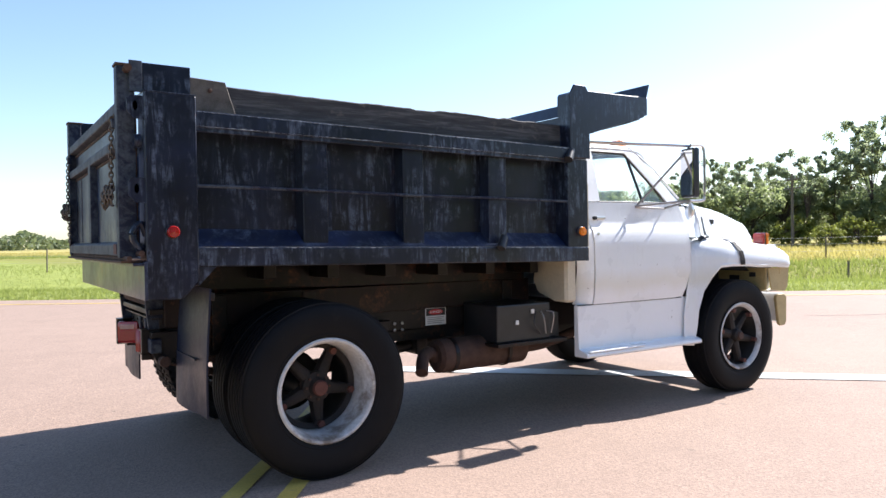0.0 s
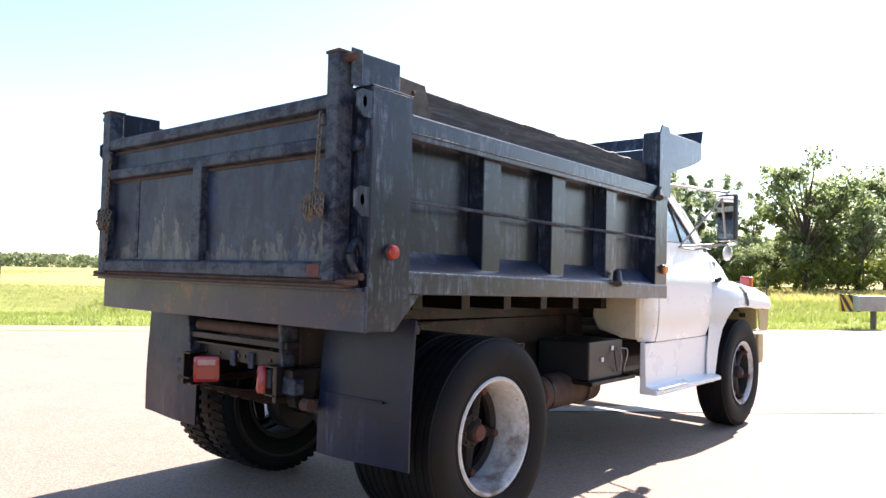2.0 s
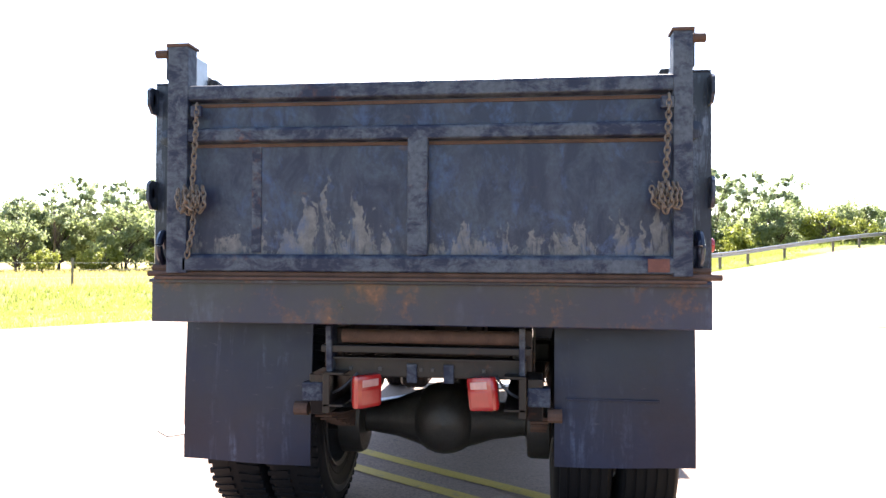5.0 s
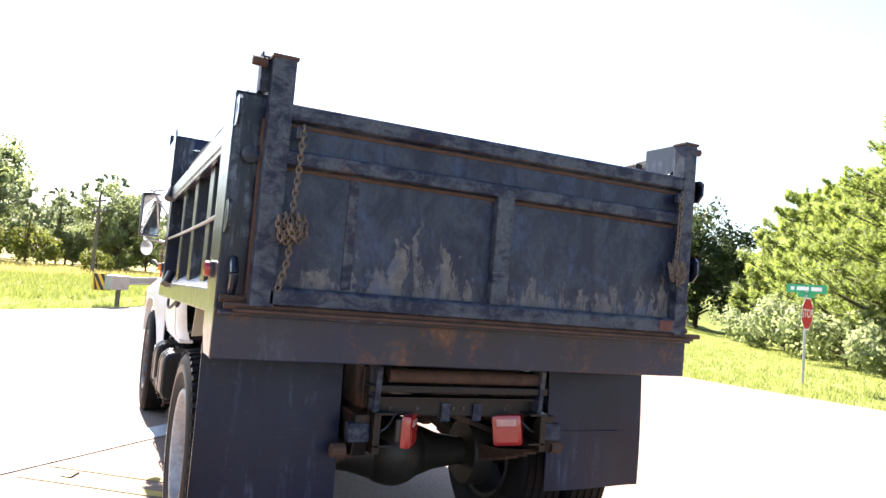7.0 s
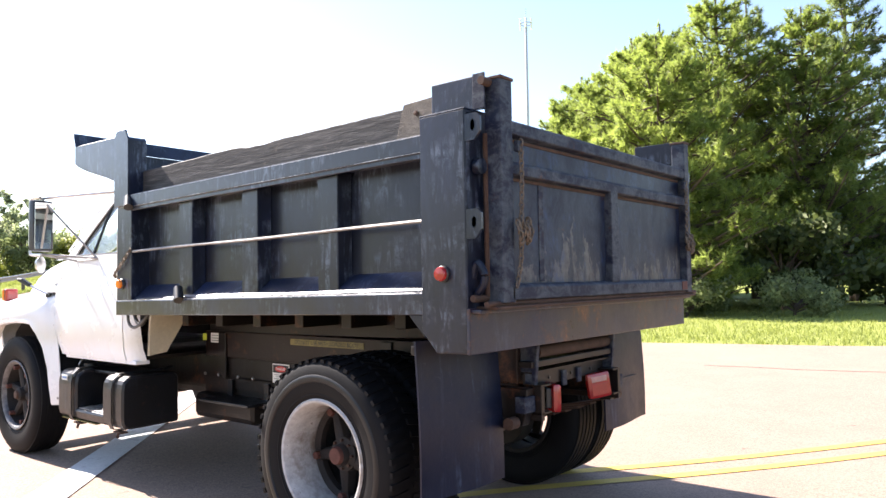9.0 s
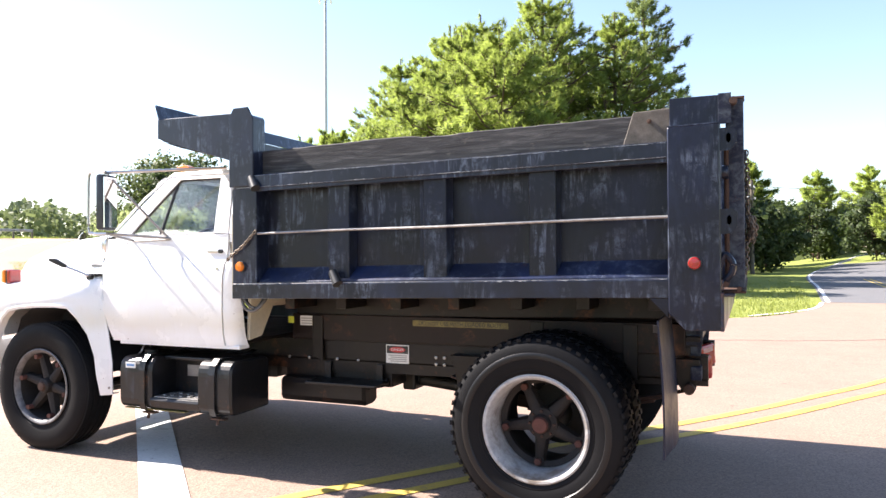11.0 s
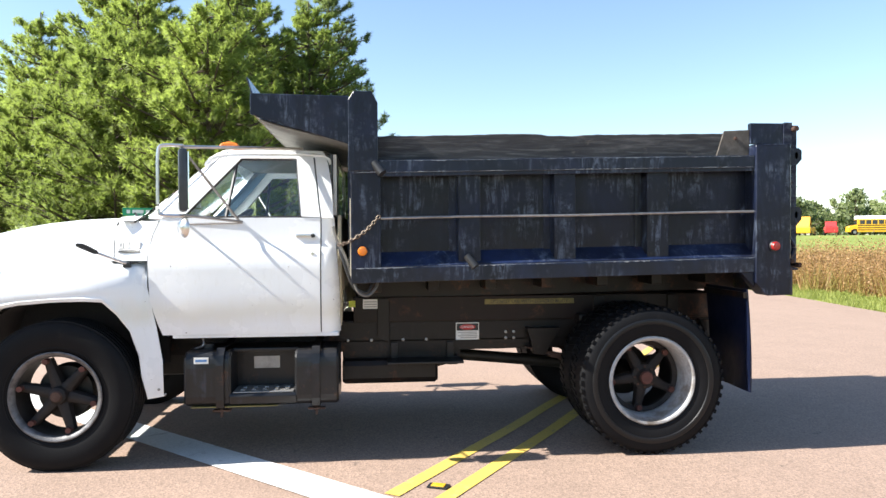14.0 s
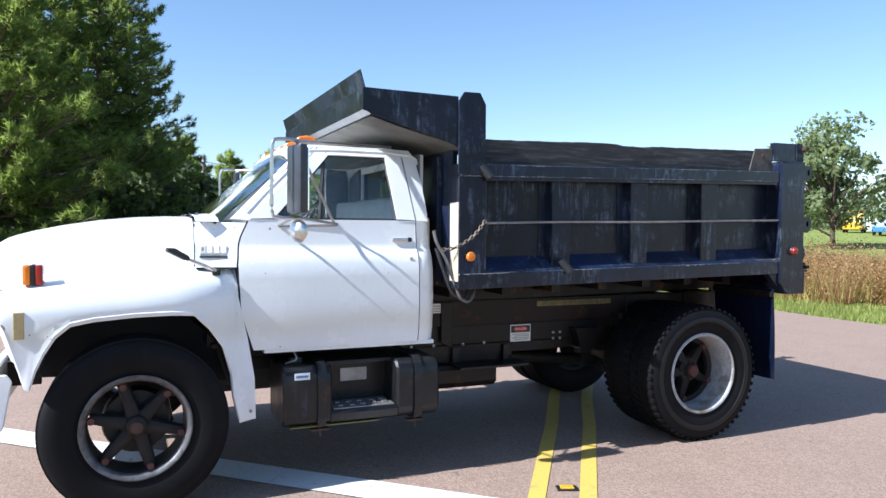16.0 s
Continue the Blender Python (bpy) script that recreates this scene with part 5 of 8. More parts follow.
part("tray", bx(1.34, 1.97, -0.90, -0.45, 0.615, 0.64, 0.004), M_FRAME, bat)
part("battery", bx(1.85, 1.96, -0.82, -0.50, 0.64, 0.82, 0.01), M_BLACKPL, bat)
for k in range(3):
    part("wire", tube(smooth_path([(1.70 + 0.05 * k, -0.865, 0.84), (1.66 + 0.09 * k, -0.90, 0.76 + 0.03 * k), (1.74 + 0.05 * k, -0.87, 0.68)]), 0.005, 5), M_DULL if k else M_HOSE, bat)
for xx, zz in ((1.52, 0.76), (1.66, 0.83)):
    part("terminal", bx(xx, xx + 0.025, -0.872, -0.86, zz, zz + 0.03, 0.003), M_LABELW, bat)

# ---- left side gear: fuel tank with a step cut in it, air tank, step plate
prof = [(0.62, 0.42), (0.62, 0.74), (0.65, 0.77), (0.99, 0.77), (1.03, 0.735), (1.04, 0.68), (1.04, 0.47), (1.025, 0.43), (0.99, 0.415)]
tank = part("fuel_tank", prism(prof, 2.06, 2.34, "x", 0.014), M_TANK, truck, "black steel fuel tank with a step cut out of it", False)
part("tank_front", prism(prof, 2.74, 3.03, "x", 0.014), M_TANK, tank)
part("tank_back", bx(2.33, 2.75, 0.62, 0.80, 0.43, 0.765, 0.004), M_TANK, tank)
part("tank_floor", prism([(0.62, 0.42), (0.62, 0.50), (1.03, 0.50), (1.04, 0.48), (1.025, 0.43), (0.99, 0.415)], 2.33, 2.75, "x", 0.003), M_TANK, tank)
part("tank_brow", bx(2.33, 2.75, 0.62, 0.90, 0.745, 0.768, 0.006), M_TANK, tank)
step = part("tread_plate", bx(2.35, 2.73, 0.81, 1.02, 0.500, 0.507, 0.002), M_DULL, tank, "pierced metal tread plate")
for k in range(5):
    for j in range(2):
        part("stud", bx(2.38 + 0.07 * k, 2.41 + 0.07 * k, 0.86 + 0.08 * j, 0.90 + 0.08 * j, 0.507, 0.515, 0.003), M_STEEL_HI, step)
part("tank_plate", bx(2.46, 2.63, 0.80, 0.803, 0.62, 0.70, 0.001), M_DULL, tank, "worn grey maker plate")
for xa in (2.18, 2.78):
    sect = [(0.60, 0.80), (0.66, 0.785), (0.995, 0.785), (1.04, 0.745), (1.054, 0.685), (1.054, 0.465), (1.035, 0.415), (0.99, 0.40), (0.60, 0.40)]
    bm = bmesh.new()
    A = [bm.verts.new((xa, y, z)) for y, z in sect]
    B = [bm.verts.new((xa + 0.05, y, z)) for y, z in sect]
    for i in range(len(sect) - 1):
        bm.faces.new((A[i], A[i + 1], B[i + 1], B[i]))
    solid(part("tank_strap", bm, M_TANK, tank, "steel strap"), 0.006, 0)
    part("strap_bolt", tube([(xa + 0.025, 0.98, 0.40), (xa + 0.025, 1.0, 0.345)], 0.010, 8), M_RUST, tank)
    part("strap_foot", bx(xa - 0.03, xa + 0.08, 0.95, 1.0, 0.378, 0.39, 0.003), M_RUST, tank)
part("tank_stripe", bx(2.45, 2.99, 0.995, 1.028, 0.412, 0.418, 0.001), M_LABELY, tank, "worn yellow edge stripe")
part("filler_cap", tube([(2.92, 0.85, 0.765), (2.92, 0.85, 0.80)], 0.045, 16), M_BLACKPL, tank, "", True)
part("tank_label", bx(2.875, 2.965, 1.0395, 1.0425, 0.695, 0.735, 0.001), M_LABELW, tank, "small blue and white label")
part("label_band", bx(2.885, 2.955, 1.0425, 1.0435, 0.708, 0.722, 0), M_BLUECAR, tank)
part("frame_box", bx(1.2, 2.06, 0.18, 0.415, 0.56, 0.71, 0.01), M_FRAME, truck, "dark box under the frame rail")
part("air_tank", prism([(0.30, 0.455), (0.30, 0.585), (0.33, 0.61), (0.47, 0.61), (0.50, 0.585), (0.50, 0.455), (0.47, 0.43), (0.33, 0.43)], 1.37, 2.06, "x", 0.02), M_FRAME, truck, "dark boxy tank under the frame")
sp = part("step_plate", bx(1.20, 1.74, 0.45, 0.66, 0.595, 0.612, 0.004), M_TANK, truck, "dark steel step plate")
for xa in (1.25, 1.66):
    part("hanger", bx(xa, xa + 0.05, 0.44, 0.458, 0.60, 0.72, 0.003), M_TANK, sp)
part("tank_pipe", tube([(1.22, 0.42, 0.60), (1.40, 0.42, 0.56)], 0.03, 10), M_FRAME, truck)

# ---- decals
for s, x0 in ((1, 1.06), (-1, 1.05)):
    y = s * 0.4345
    zc = 0.795 if s > 0 else 0.815
    sg = part("danger_decal", bx(x0, x0 + 0.172, min(y, y + s * 0.002), max(y, y + s * 0.002), zc - 0.063, zc + 0.063, 0), M_LABELW, truck, "white and red danger decal")
    part("red_panel", bx(x0 + 0.006, x0 + 0.166, min(y + s * 0.002, y + s * 0.003), max(y + s * 0.002, y + s * 0.003), zc + 0.004, zc + 0.056, 0), M_LABELK, sg)
    ov = [(x0 + 0.086 + 0.060 * math.cos(a), zc + 0.030 + 0.019 * math.sin(a)) for a in (2 * math.pi * k / 24 for k in range(24))]
    part("oval", prism(ov, y + s * 0.003, y + s * 0.004, "y", 0), M_LABELR, sg)
    text("danger_word", "DANGER", 0.024, M_LABELW, pose(x0 + 0.086, y + s * 0.0045, zc + 0.030, 90, 0, 180 if s > 0 else 0), sg, 0.0003)
    for k in range(4):
        part("line", bx(x0 + 0.016, x0 + 0.156 - 0.02 * (k % 2), min(y + s * 0.002, y + s * 0.003), max(y + s * 0.002, y + s * 0.003), zc - 0.012 - 0.013 * k, zc - 0.006 - 0.013 * k, 0), M_DULL, sg)
yl = part("warning_strip", bx(0.35, 1.02, 0.4565, 0.4585, 0.992, 1.030, 0), M_LABELY, truck, "faded yellow warning strip")
text("warning_words", "DO NOT USE WITH LOADED BODY", 0.036, M_LABELK, pose(0.685, 0.4592, 1.011, 90, 0, 180), yl, 0.0003)
part("tag", bx(1.965, 2.012, 0.4565, 0.459, 0.985, 1.032, 0), M_TAG, truck, "small yellow green tag")
pl = part("data_plate", bx(1.80, 1.91, 0.4565, 0.459, 0.972, 1.04, 0), M_LABELW, truck, "small worn data plate")
for k in range(3):
    part("line", bx(1.81, 1.90, 0.459, 0.460, 0.982 + 0.018 * k, 0.990 + 0.018 * k, 0), M_DULL, pl)

# ---------------------------------------------------------------- cab
CAB_Y = [(0.86, 0.940), (0.95, 0.962), (1.10, 0.972), (1.32, 0.968), (1.40, 0.952), (1.455, 0.915), (1.52, 0.905), (1.62, 0.895), (1.82, 0.835), (2.02, 0.765), (2.07, 0.735), (2.10, 0.69)]


def cy(z):
    return interp(z, CAB_Y)


ZS = (0.87, 0.90, 0.95, 1.02, 1.10, 1.20, 1.28, 1.32, 1.36, 1.40, 1.43, 1.455, 1.48, 1.52, 1.57, 1.62)


def side_patch(s, zs, xa, xb, push=0.0, cols=6, dip=None):
    """A skin on the cab's side between two edges given as functions of height."""
    secs = []
    for z in zs:
        a, b = xa(z), xb(z)
        row = []
        for t in np.linspace(0, 1, cols):
            x = a + (b - a) * t
            y = cy(z) + push
            if x > 3.0:
                y -= 0.05 * (x - 3.0)
            if x < 2.15:
                q = min(1.0, (2.15 - x) / 0.095)
                y -= 0.09 * (1 - math.sqrt(max(0.0, 1 - q * q)))
            row.append((x, s * y, z))
        secs.append(row)
    return loft(secs)


def hood_ring(hw, zt, zs):
    """Points (y, z) of the hood's section from its left edge to its right one."""
    ring = []
    for t in np.linspace(-1, 1, 19):
        a = abs(t)
        if a < 0.72:
            y, z = a / 0.72 * (hw - 0.10), zt - 0.022 * (a / 0.72) ** 2
        else:
            q = (a - 0.72) / 0.28
            y = hw - 0.10 + 0.10 * math.sin(q * math.pi / 2)
            z = zs + (zt - 0.022 - zs) * (math.cos(q * math.pi / 2) * 0.55 + 0.45 * (1 - q))
        ring.append((math.copysign(y, t), z))
    return ring


BACK_RING = hood_ring(0.885, 1.640, 1.345)


def cowl_pt(s, x, z, push=0.0):
    """The cowl's side runs from the door's curve to the hood's section."""
    t = min(1.0, max(0.0, (x - 3.22) / 0.275))
    t = t * t * (3 - 2 * t)
    half = sorted(((q, y) for y, q in BACK_RING if y > 0.70))
    yh = interp(z, half)
    return (x, s * ((cy(z) - 0.05 * (min(x, 3.3) - 3.0)) * (1 - t) + yh * t + push), z)


CAB_REAR = [(0.87, 2.056), (1.2, 2.062), (1.5, 2.085), (1.62, 2.092)]
DOOR_F = [(0.87, 3.185), (1.0, 3.23), (1.10, 3.257), (1.36, 3.270), (1.5, 3.255), (1.62, 3.20)]
for s in (1, -1):
    lab = "white painted cab door"
    door = solid(part("cab_door", side_patch(s, [z for z in ZS if z >= 0.87], lambda z: 2.178, lambda z: interp(z, DOOR_F) - 0.006, 0.002), M_WHITE, truck, lab, True), 0.02 * 1, 0)
    solid(part("cab_corner", side_patch(s, ZS, lambda z: interp(z, CAB_REAR), lambda z: 2.170, 0.0, 14), M_WHITE, truck, "", True), 0.012, 0)
    part("door_lining", side_patch(s, [z for z in ZS if z >= 0.9], lambda z: 2.10, lambda z: interp(z, DOOR_F) - 0.03, -0.045), M_TRIM, door, "grey door lining", True)
    # dark gaps round the door
    part("door_gap", side_patch(s, ZS, lambda z: 2.168, lambda z: 2.180, -0.006, 2), M_SEAM, truck)
    part("door_gap", side_patch(s, ZS, lambda z: interp(z, DOOR_F) - 0.008, lambda z: interp(z, DOOR_F) + 0.004, -0.006, 2), M_SEAM, truck)
    solid(part("cowl_side", loft([[cowl_pt(s, interp(z, DOOR_F) + 0.004 + (3.490 - interp(z, DOOR_F)) * t, z) for t in np.linspace(0, 1, 7)] for z in (1.345, 1.36, 1.40, 1.43, 1.455, 1.48, 1.52, 1.57, 1.60)]), M_WHITE, truck, "", True), 0.004, 0)
    # sill under the door
    if s > 0:
        part("door_sill", bx(2.06, 3.12, 0.84, 0.945, 0.845, 0.872, 0.008), M_WHITE, truck)
    # window frame of the door
    wf = [(2.30, 1.625), (2.34, 2.015), (2.705, 2.015), (3.055, 1.625)]
    outer = [(2.18, 1.62), (2.235, 2.055), (2.76, 2.062), (3.185, 1.62)]

    def sidept(x, z, push=0.0):
        return (x, s * (cy(z) + push - 0.05 * max(0, x - 3.0)), z)

    bm = bmesh.new()
    inner_r, outer_r = [], []
    m_ = 8
    for i in range(4):
        for t in np.linspace(0, 1, m_, endpoint=False):
            for poly, acc in ((wf, inner_r), (outer, outer_r)):
                (xa, za), (xb, zb) = poly[i], poly[(i + 1) % 4]
                acc.append(bm.verts.new(sidept(xa + (xb - xa) * t, za + (zb - za) * t, 0.003)))
    k_ = len(inner_r)
    for i in range(k_):
        if i // m_ == 3:
            continue
        bm.faces.new((inner_r[i], inner_r[(i + 1) % k_], outer_r[(i + 1) % k_], outer_r[i]))
    solid(part("window_frame", bm, M_WHITE, door, "", True), 0.03, 0)
    # rubber round the glass
    ring = [sidept(x, z, 0.002) for x, z in wf] + [sidept(*wf[0], 0.002)]
    pts = []
    for a, b in zip(ring, ring[1:]):
        for t in np.linspace(0, 1, 8, endpoint=False):
            pts.append(Vector(a).lerp(Vector(b), t))
    pts = [Vector(sidept(p.x, p.z, 0.001)) for p in pts] + [pts[0]]
    part("window_rubber", tube(pts, 0.009, 6), M_BLACKPL, door)
    part("vent_bar", tube([sidept(2.785, 1.625), sidept(2.735, 1.98)], 0.012, 6), M_BLACKPL, door)
    gl = bmesh.new()
    rows = []
    for z in np.linspace(1.622, 2.016, 6):
        f = (z - 1.625) / 0.39
        rows.append([gl.verts.new(sidept(x, z, -0.004)) for x in np.linspace(2.30 + 0.04 * f, 3.055 - 0.35 * f, 5)])
    for A, B in zip(rows, rows[1:]):
        for k in range(4):
            gl.faces.new((A[k], A[k + 1], B[k + 1], B[k]))
    g_ob = solid(part("side_glass", gl, M_GLASS, door, "side window glass", True), 0.004, 0)
    g_ob.visible_shadow = False
    # pillars
    bm = loft([[sidept(x, z, 0.0) for x in np.linspace(a, b, 3)] for z, a, b in ((1.615, 2.092, 2.172), (1.72, 2.098, 2.185), (1.85, 2.110, 2.200), (1.98, 2.132, 2.215), (2.055, 2.158, 2.225))])
    solid(part("rear_pillar", bm, M_WHITE, truck, "", True), 0.03, 0)
    part("pillar_lining", loft([[sidept(x, z, -0.03) for x in np.linspace(a, b, 3)] for z, a, b in ((1.615, 2.11, 2.29), (1.72, 2.115, 2.30), (1.85, 2.125, 2.32), (1.98, 2.145, 2.33), (2.05, 2.17, 2.33))]), M_TRIM, truck)
    bm = loft([[sidept(a, z, 0.0), sidept((a + b) / 2, z, -0.012), (b, s * (cy(z) - 0.07), z)] for z, a, b in ((1.61, 3.19, 3.285), (1.75, 3.055, 3.145), (1.88, 2.93, 3.015), (2.0, 2.82, 2.90), (2.07, 2.76, 2.84))])
    solid(part("windscreen_pillar", bm, M_WHITE, truck, "", True), 0.035, 0)
    bm = loft([[sidept(a - 0.03, z, -0.045), sidept((a + b) / 2, z, -0.055), (b - 0.02, s * (cy(z) - 0.115), z)] for z, a, b in ((1.61, 3.19, 3.285), (1.75, 3.055, 3.145), (1.88, 2.93, 3.015), (2.0, 2.82, 2.90), (2.05, 2.775, 2.855))])
    solid(part("pillar_lining", bm, M_CABBLUE, truck, "blue painted inner pillar", True), 0.006, 0)
    part("pillar_seal", tube([sidept(3.19, 1.63, 0.004), sidept(3.055, 1.75, 0.004), sidept(2.93, 1.88, 0.004), sidept(2.79, 2.03, 0.004)], 0.007, 6), M_BLACKPL, door)
    # drip rail, handle, lock, grab bar
    part("drip_rail", tube([sidept(2.165, 2.066, 0.012), sidept(2.5, 2.078, 0.012), sidept(2.80, 2.07, 0.012), sidept(3.0, 1.90, 0.012), sidept(3.22, 1.665, 0.012)], 0.008, 6), M_WHITE, truck)
    hd = part("door_handle", bx(2.215, 2.335, s * 0.915 - 0.012 + s * 0.012, s * 0.915 + 0.012 + s * 0.012, 1.492, 1.512, 0.007), M_CHROME, door, "chrome pull handle")
    part("push_button", tube([(2.225, s * 0.915, 1.502), (2.225, s * 0.945, 1.502)], 0.014, 10), M_BLACKPL, door)
    part("handle_recess", bx(2.20, 2.36, s * 0.909 - 0.004, s * 0.909 + 0.004, 1.475, 1.53, 0.003), M_WHITE, door)
    part("key_lock", tube([(2.225, s * 0.955, 1.385), (2.225, s * 0.972, 1.385)], 0.011, 10), M_CHROME, door)
    part("belt_moulding", tube([sidept(x, 1.462, 0.004) for x in np.linspace(2.19, 3.22, 12)], 0.006, 6), M_WHITE, door)
    # thin grey tube painting in the shade below the moulding
    part("belt_crease", tube([sidept(x, 1.4525, 0.002) for x in np.linspace(2.19, 3.22, 12)], 0.0035, 6), M_DULL, door)
    TAIL = [(0.48, 3.172), (0.70, 3.176), (0.87, 3.192), (1.0, 3.236), (1.10, 3.262), (1.345, 3.276)]
    # fender: a skin lofted along the truck, cut away over the wheel
    secs = []
    ARCH = [(3.10, 0.485), (3.18, 0.478), (3.262, 0.475), (3.275, 0.61), (3.292, 0.745), (3.353, 0.909), (3.43, 1.02), (3.51, 1.100), (3.62, 1.108), (3.80, 1.105), (4.0, 1.09), (4.11, 1.069), (4.18, 1.01), (4.233, 0.926), (4.272, 0.84), (4.295, 0.755), (4.312, 0.765), (4.335, 0.85), (4.36, 0.93), (4.395, 1.04), (4.43, 1.13), (4.455, 1.13), (4.472, 1.12)]
    if s < 0:
        ARCH = [q for q in ARCH if q[0] < 4.05] + [(4.12, 1.088), (4.20, 1.085), (4.28, 1.08), (4.36, 1.075), (4.40, 1.075), (4.43, 1.08), (4.455, 1.085), (4.472, 1.09)]
    for x, za in ARCH:
        nose = max(0.0, (x - 4.36) / 0.112)
        back = min(1.0, max(0.0, (3.58 - x) / 0.40))
        yo = (1.068 if s > 0 else 1.068 + 0.03 * min(1, max(0, (x - 3.4) / 0.5))) - 0.035 * nose ** 4 - 0.108 * back ** 1.3
        zt = 1.348 - 0.10 * max(0.0, (x - 3.55)) - 0.03 * nose ** 3
        sh = 1.222 - 0.075 * max(0.0, (x - 3.55)) - 0.01 * nose
        zb = min(za, sh - 0.05)
        lip = 0.004 if 3.28 < x < 4.31 else 0.0
        inner = 0.62
        row = [(x, s * inner, zt + 0.012), (x, s * (inner + 0.13), zt + 0.008), (x, s * (yo - 0.13), zt - 0.012), (x, s * (yo - 0.055), zt - 0.05), (x, s * (yo - 0.012), sh + 0.015),
               (x, s * yo, sh - 0.045), (x, s * yo, zb + (sh - 0.05 - zb) * 0.66), (x, s * (yo - 0.002), zb + (sh - 0.05 - zb) * 0.33), (x, s * (yo + lip), zb + 0.012), (x, s * (yo + lip - 0.004), zb), (x, s * (yo - 0.05), zb + 0.004)]
        if x < 3.33:
            row = [(interp(pz, TAIL) + (px - 3.10) * (3.33 - interp(pz, TAIL)) / 0.23 if px > 3.27 else interp(pz, TAIL) + (px - 3.10) * (3.262 - interp(pz, TAIL) if pz < 0.8 else 3.30 - interp(pz, TAIL)) / 0.162, py, pz) for px, py, pz in row]
        secs.append(row)
    fen = solid(part("front_fender", loft(secs), M_WHITE, truck, "white flared front fender", True), 0.008, 1)
    part("fender_gap", bx(3.25, 3.49, s * 0.94 - 0.03, s * 0.94 + 0.012, 1.338, 1.347, 0), M_SEAM, fen)
    # inner wheel housing
    bm = loft([[(3.28 + 0.0, s * y, 0.62), (3.38, s * y, 0.92), (3.52, s * y, 1.06), (3.80, s * y, 1.12), (4.05, s * y, 1.10), (4.20, s * y, 1.0), (4.28, s * y, 0.80)] for y in (0.52, 0.62, 0.9)])
    part("wheel_housing", bm, M_SEAM, truck, "dark wheel housing", True)
    part("housing_wall", prism([(3.25, 0.62), (3.25, 1.2), (4.45, 1.22), (4.30, 0.72)], s * 0.50, s * 0.52), M_SEAM, truck)
    if s < 0:
        well = part("lamp_housing", prism([(4.15, 1.07), (4.46, 1.07), (4.44, 0.90), (4.40, 0.86), (4.20, 0.88)], -1.075, -1.06, "y", 0.004), M_TAN, truck, "dirty tan lamp housing behind the wheel")
        part("housing_back", prism([(-1.06, 1.07), (-1.06, 0.88), (-0.62, 0.84), (-0.56, 1.07)], 4.14, 4.155, "x", 0.004), M_TAN, well)
        part("housing_floor", bx(4.16, 4.42, -1.06, -0.60, 0.862, 0.876, 0.003), M_CREAM, well)
        part("housing_slot", bx(4.134, 4.142, -0.96, -0.90, 0.99, 1.03, 0.002), M_SEAM, well)
        part("housing_slot", bx(4.134, 4.142, -0.80, -0.70, 0.92, 1.0, 0.002), M_SEAM, well)
    # turn lamp on the fender, reflector, fender tail screws
    tl = part("turn_lamp", bx(4.272, 4.296, s * 0.92 - 0.045, s * 0.92 + 0.045, 1.268, 1.377, 0.010), M_BLACKPL, truck, "red and amber fender turn lamp")
    part("red_lens", bx(4.236, 4.274, s * 0.92 - 0.05, s * 0.92 + 0.05, 1.270, 1.375, 0.014), M_RED, tl)
    part("amber_lens", bx(4.294, 4.331, s * 0.92 - 0.05, s * 0.92 + 0.05, 1.270, 1.375, 0.014), M_AMBER, tl)
    part("side_reflector", bx(4.311, 4.359, s * 1.066 - 0.012, s * 1.066 + 0.014, 1.012, 1.146, 0.004), M_TAN, fen, "tan side reflector")
    for q in (3.20, 3.245):
        part("screw", tube([(q, s * 0.955, 0.525), (q, s * 0.975, 0.525)], 0.009, 8), M_DULL, fen)
    # mirror
    mm = pose(2.982, s * 1.19, 1.84, 0, 0, s * 15)
    body = bx(-0.027, 0.027, -0.085, 0.085, -0.19, 0.19, 0.022)
    bmesh.ops.transform(body, matrix=mm, verts=body.verts)
    mir = part("door_mirror", body, M_MIRBACK, truck, "tall dark backed mirror on a tube frame", True)
    gls = bx(-0.034, -0.0275, -0.073, 0.073, -0.17, 0.17, 0)
    bmesh.ops.transform(gls, matrix=mm, verts=gls.verts)
    part("mirror_glass", gls, M_MIRROR, mir)
    part("mirror_loop", tube(smooth_path([(2.975, s * 1.20, 2.05), (3.085, s * 1.205, 2.052), (3.12, s * 1.21, 2.02), (3.125, s * 1.21, 1.85), (3.123, s * 1.21, 1.66), (3.095, s * 1.205, 1.63), (2.975, s * 1.19, 1.625)], 4), 0.0105, 8), M_CHROME, mir, "", True)
    part("upper_arm", tube([(2.995, s * 1.19, 2.045), (2.30, s * 0.775, 2.085)], 0.011, 8), M_CHROME, mir, "", True)
    part("brace", tube([(2.985, s * 1.18, 2.035), (2.70, s * 0.91, 1.60)], 0.0085, 8), M_DULL, mir, "", True)
    part("lower_arm", tube([(2.985, s * 1.185, 1.63), (2.68, s * 0.905, 1.595)], 0.0085, 8), M_DULL, mir, "", True)
    part("lower_arm", tube([(3.0, s * 1.185, 1.63), (3.03, s * 0.905, 1.585)], 0.0085, 8), M_DULL, mir, "", True)
    part("arm_bar", tube([(2.68, s * 0.912, 1.59), (3.03, s * 0.905, 1.58)], 0.008, 8), M_DULL, mir, "", True)
    dsk = lathe([(0.0001, 0.03), (0.04, 0.026), (0.062, 0.006), (0.064, 0.0), (0.05, -0.006), (0.0001, -0.012)], 24, False)
    for v in dsk.verts:
        v.co = pose(2.975, s * 1.19, 1.555, 0, 0, s * 40) @ Vector((v.co.y, v.co.x, v.co.z))
    part("round_mirror", dsk, M_CHROME, mir, "round convex mirror", True)
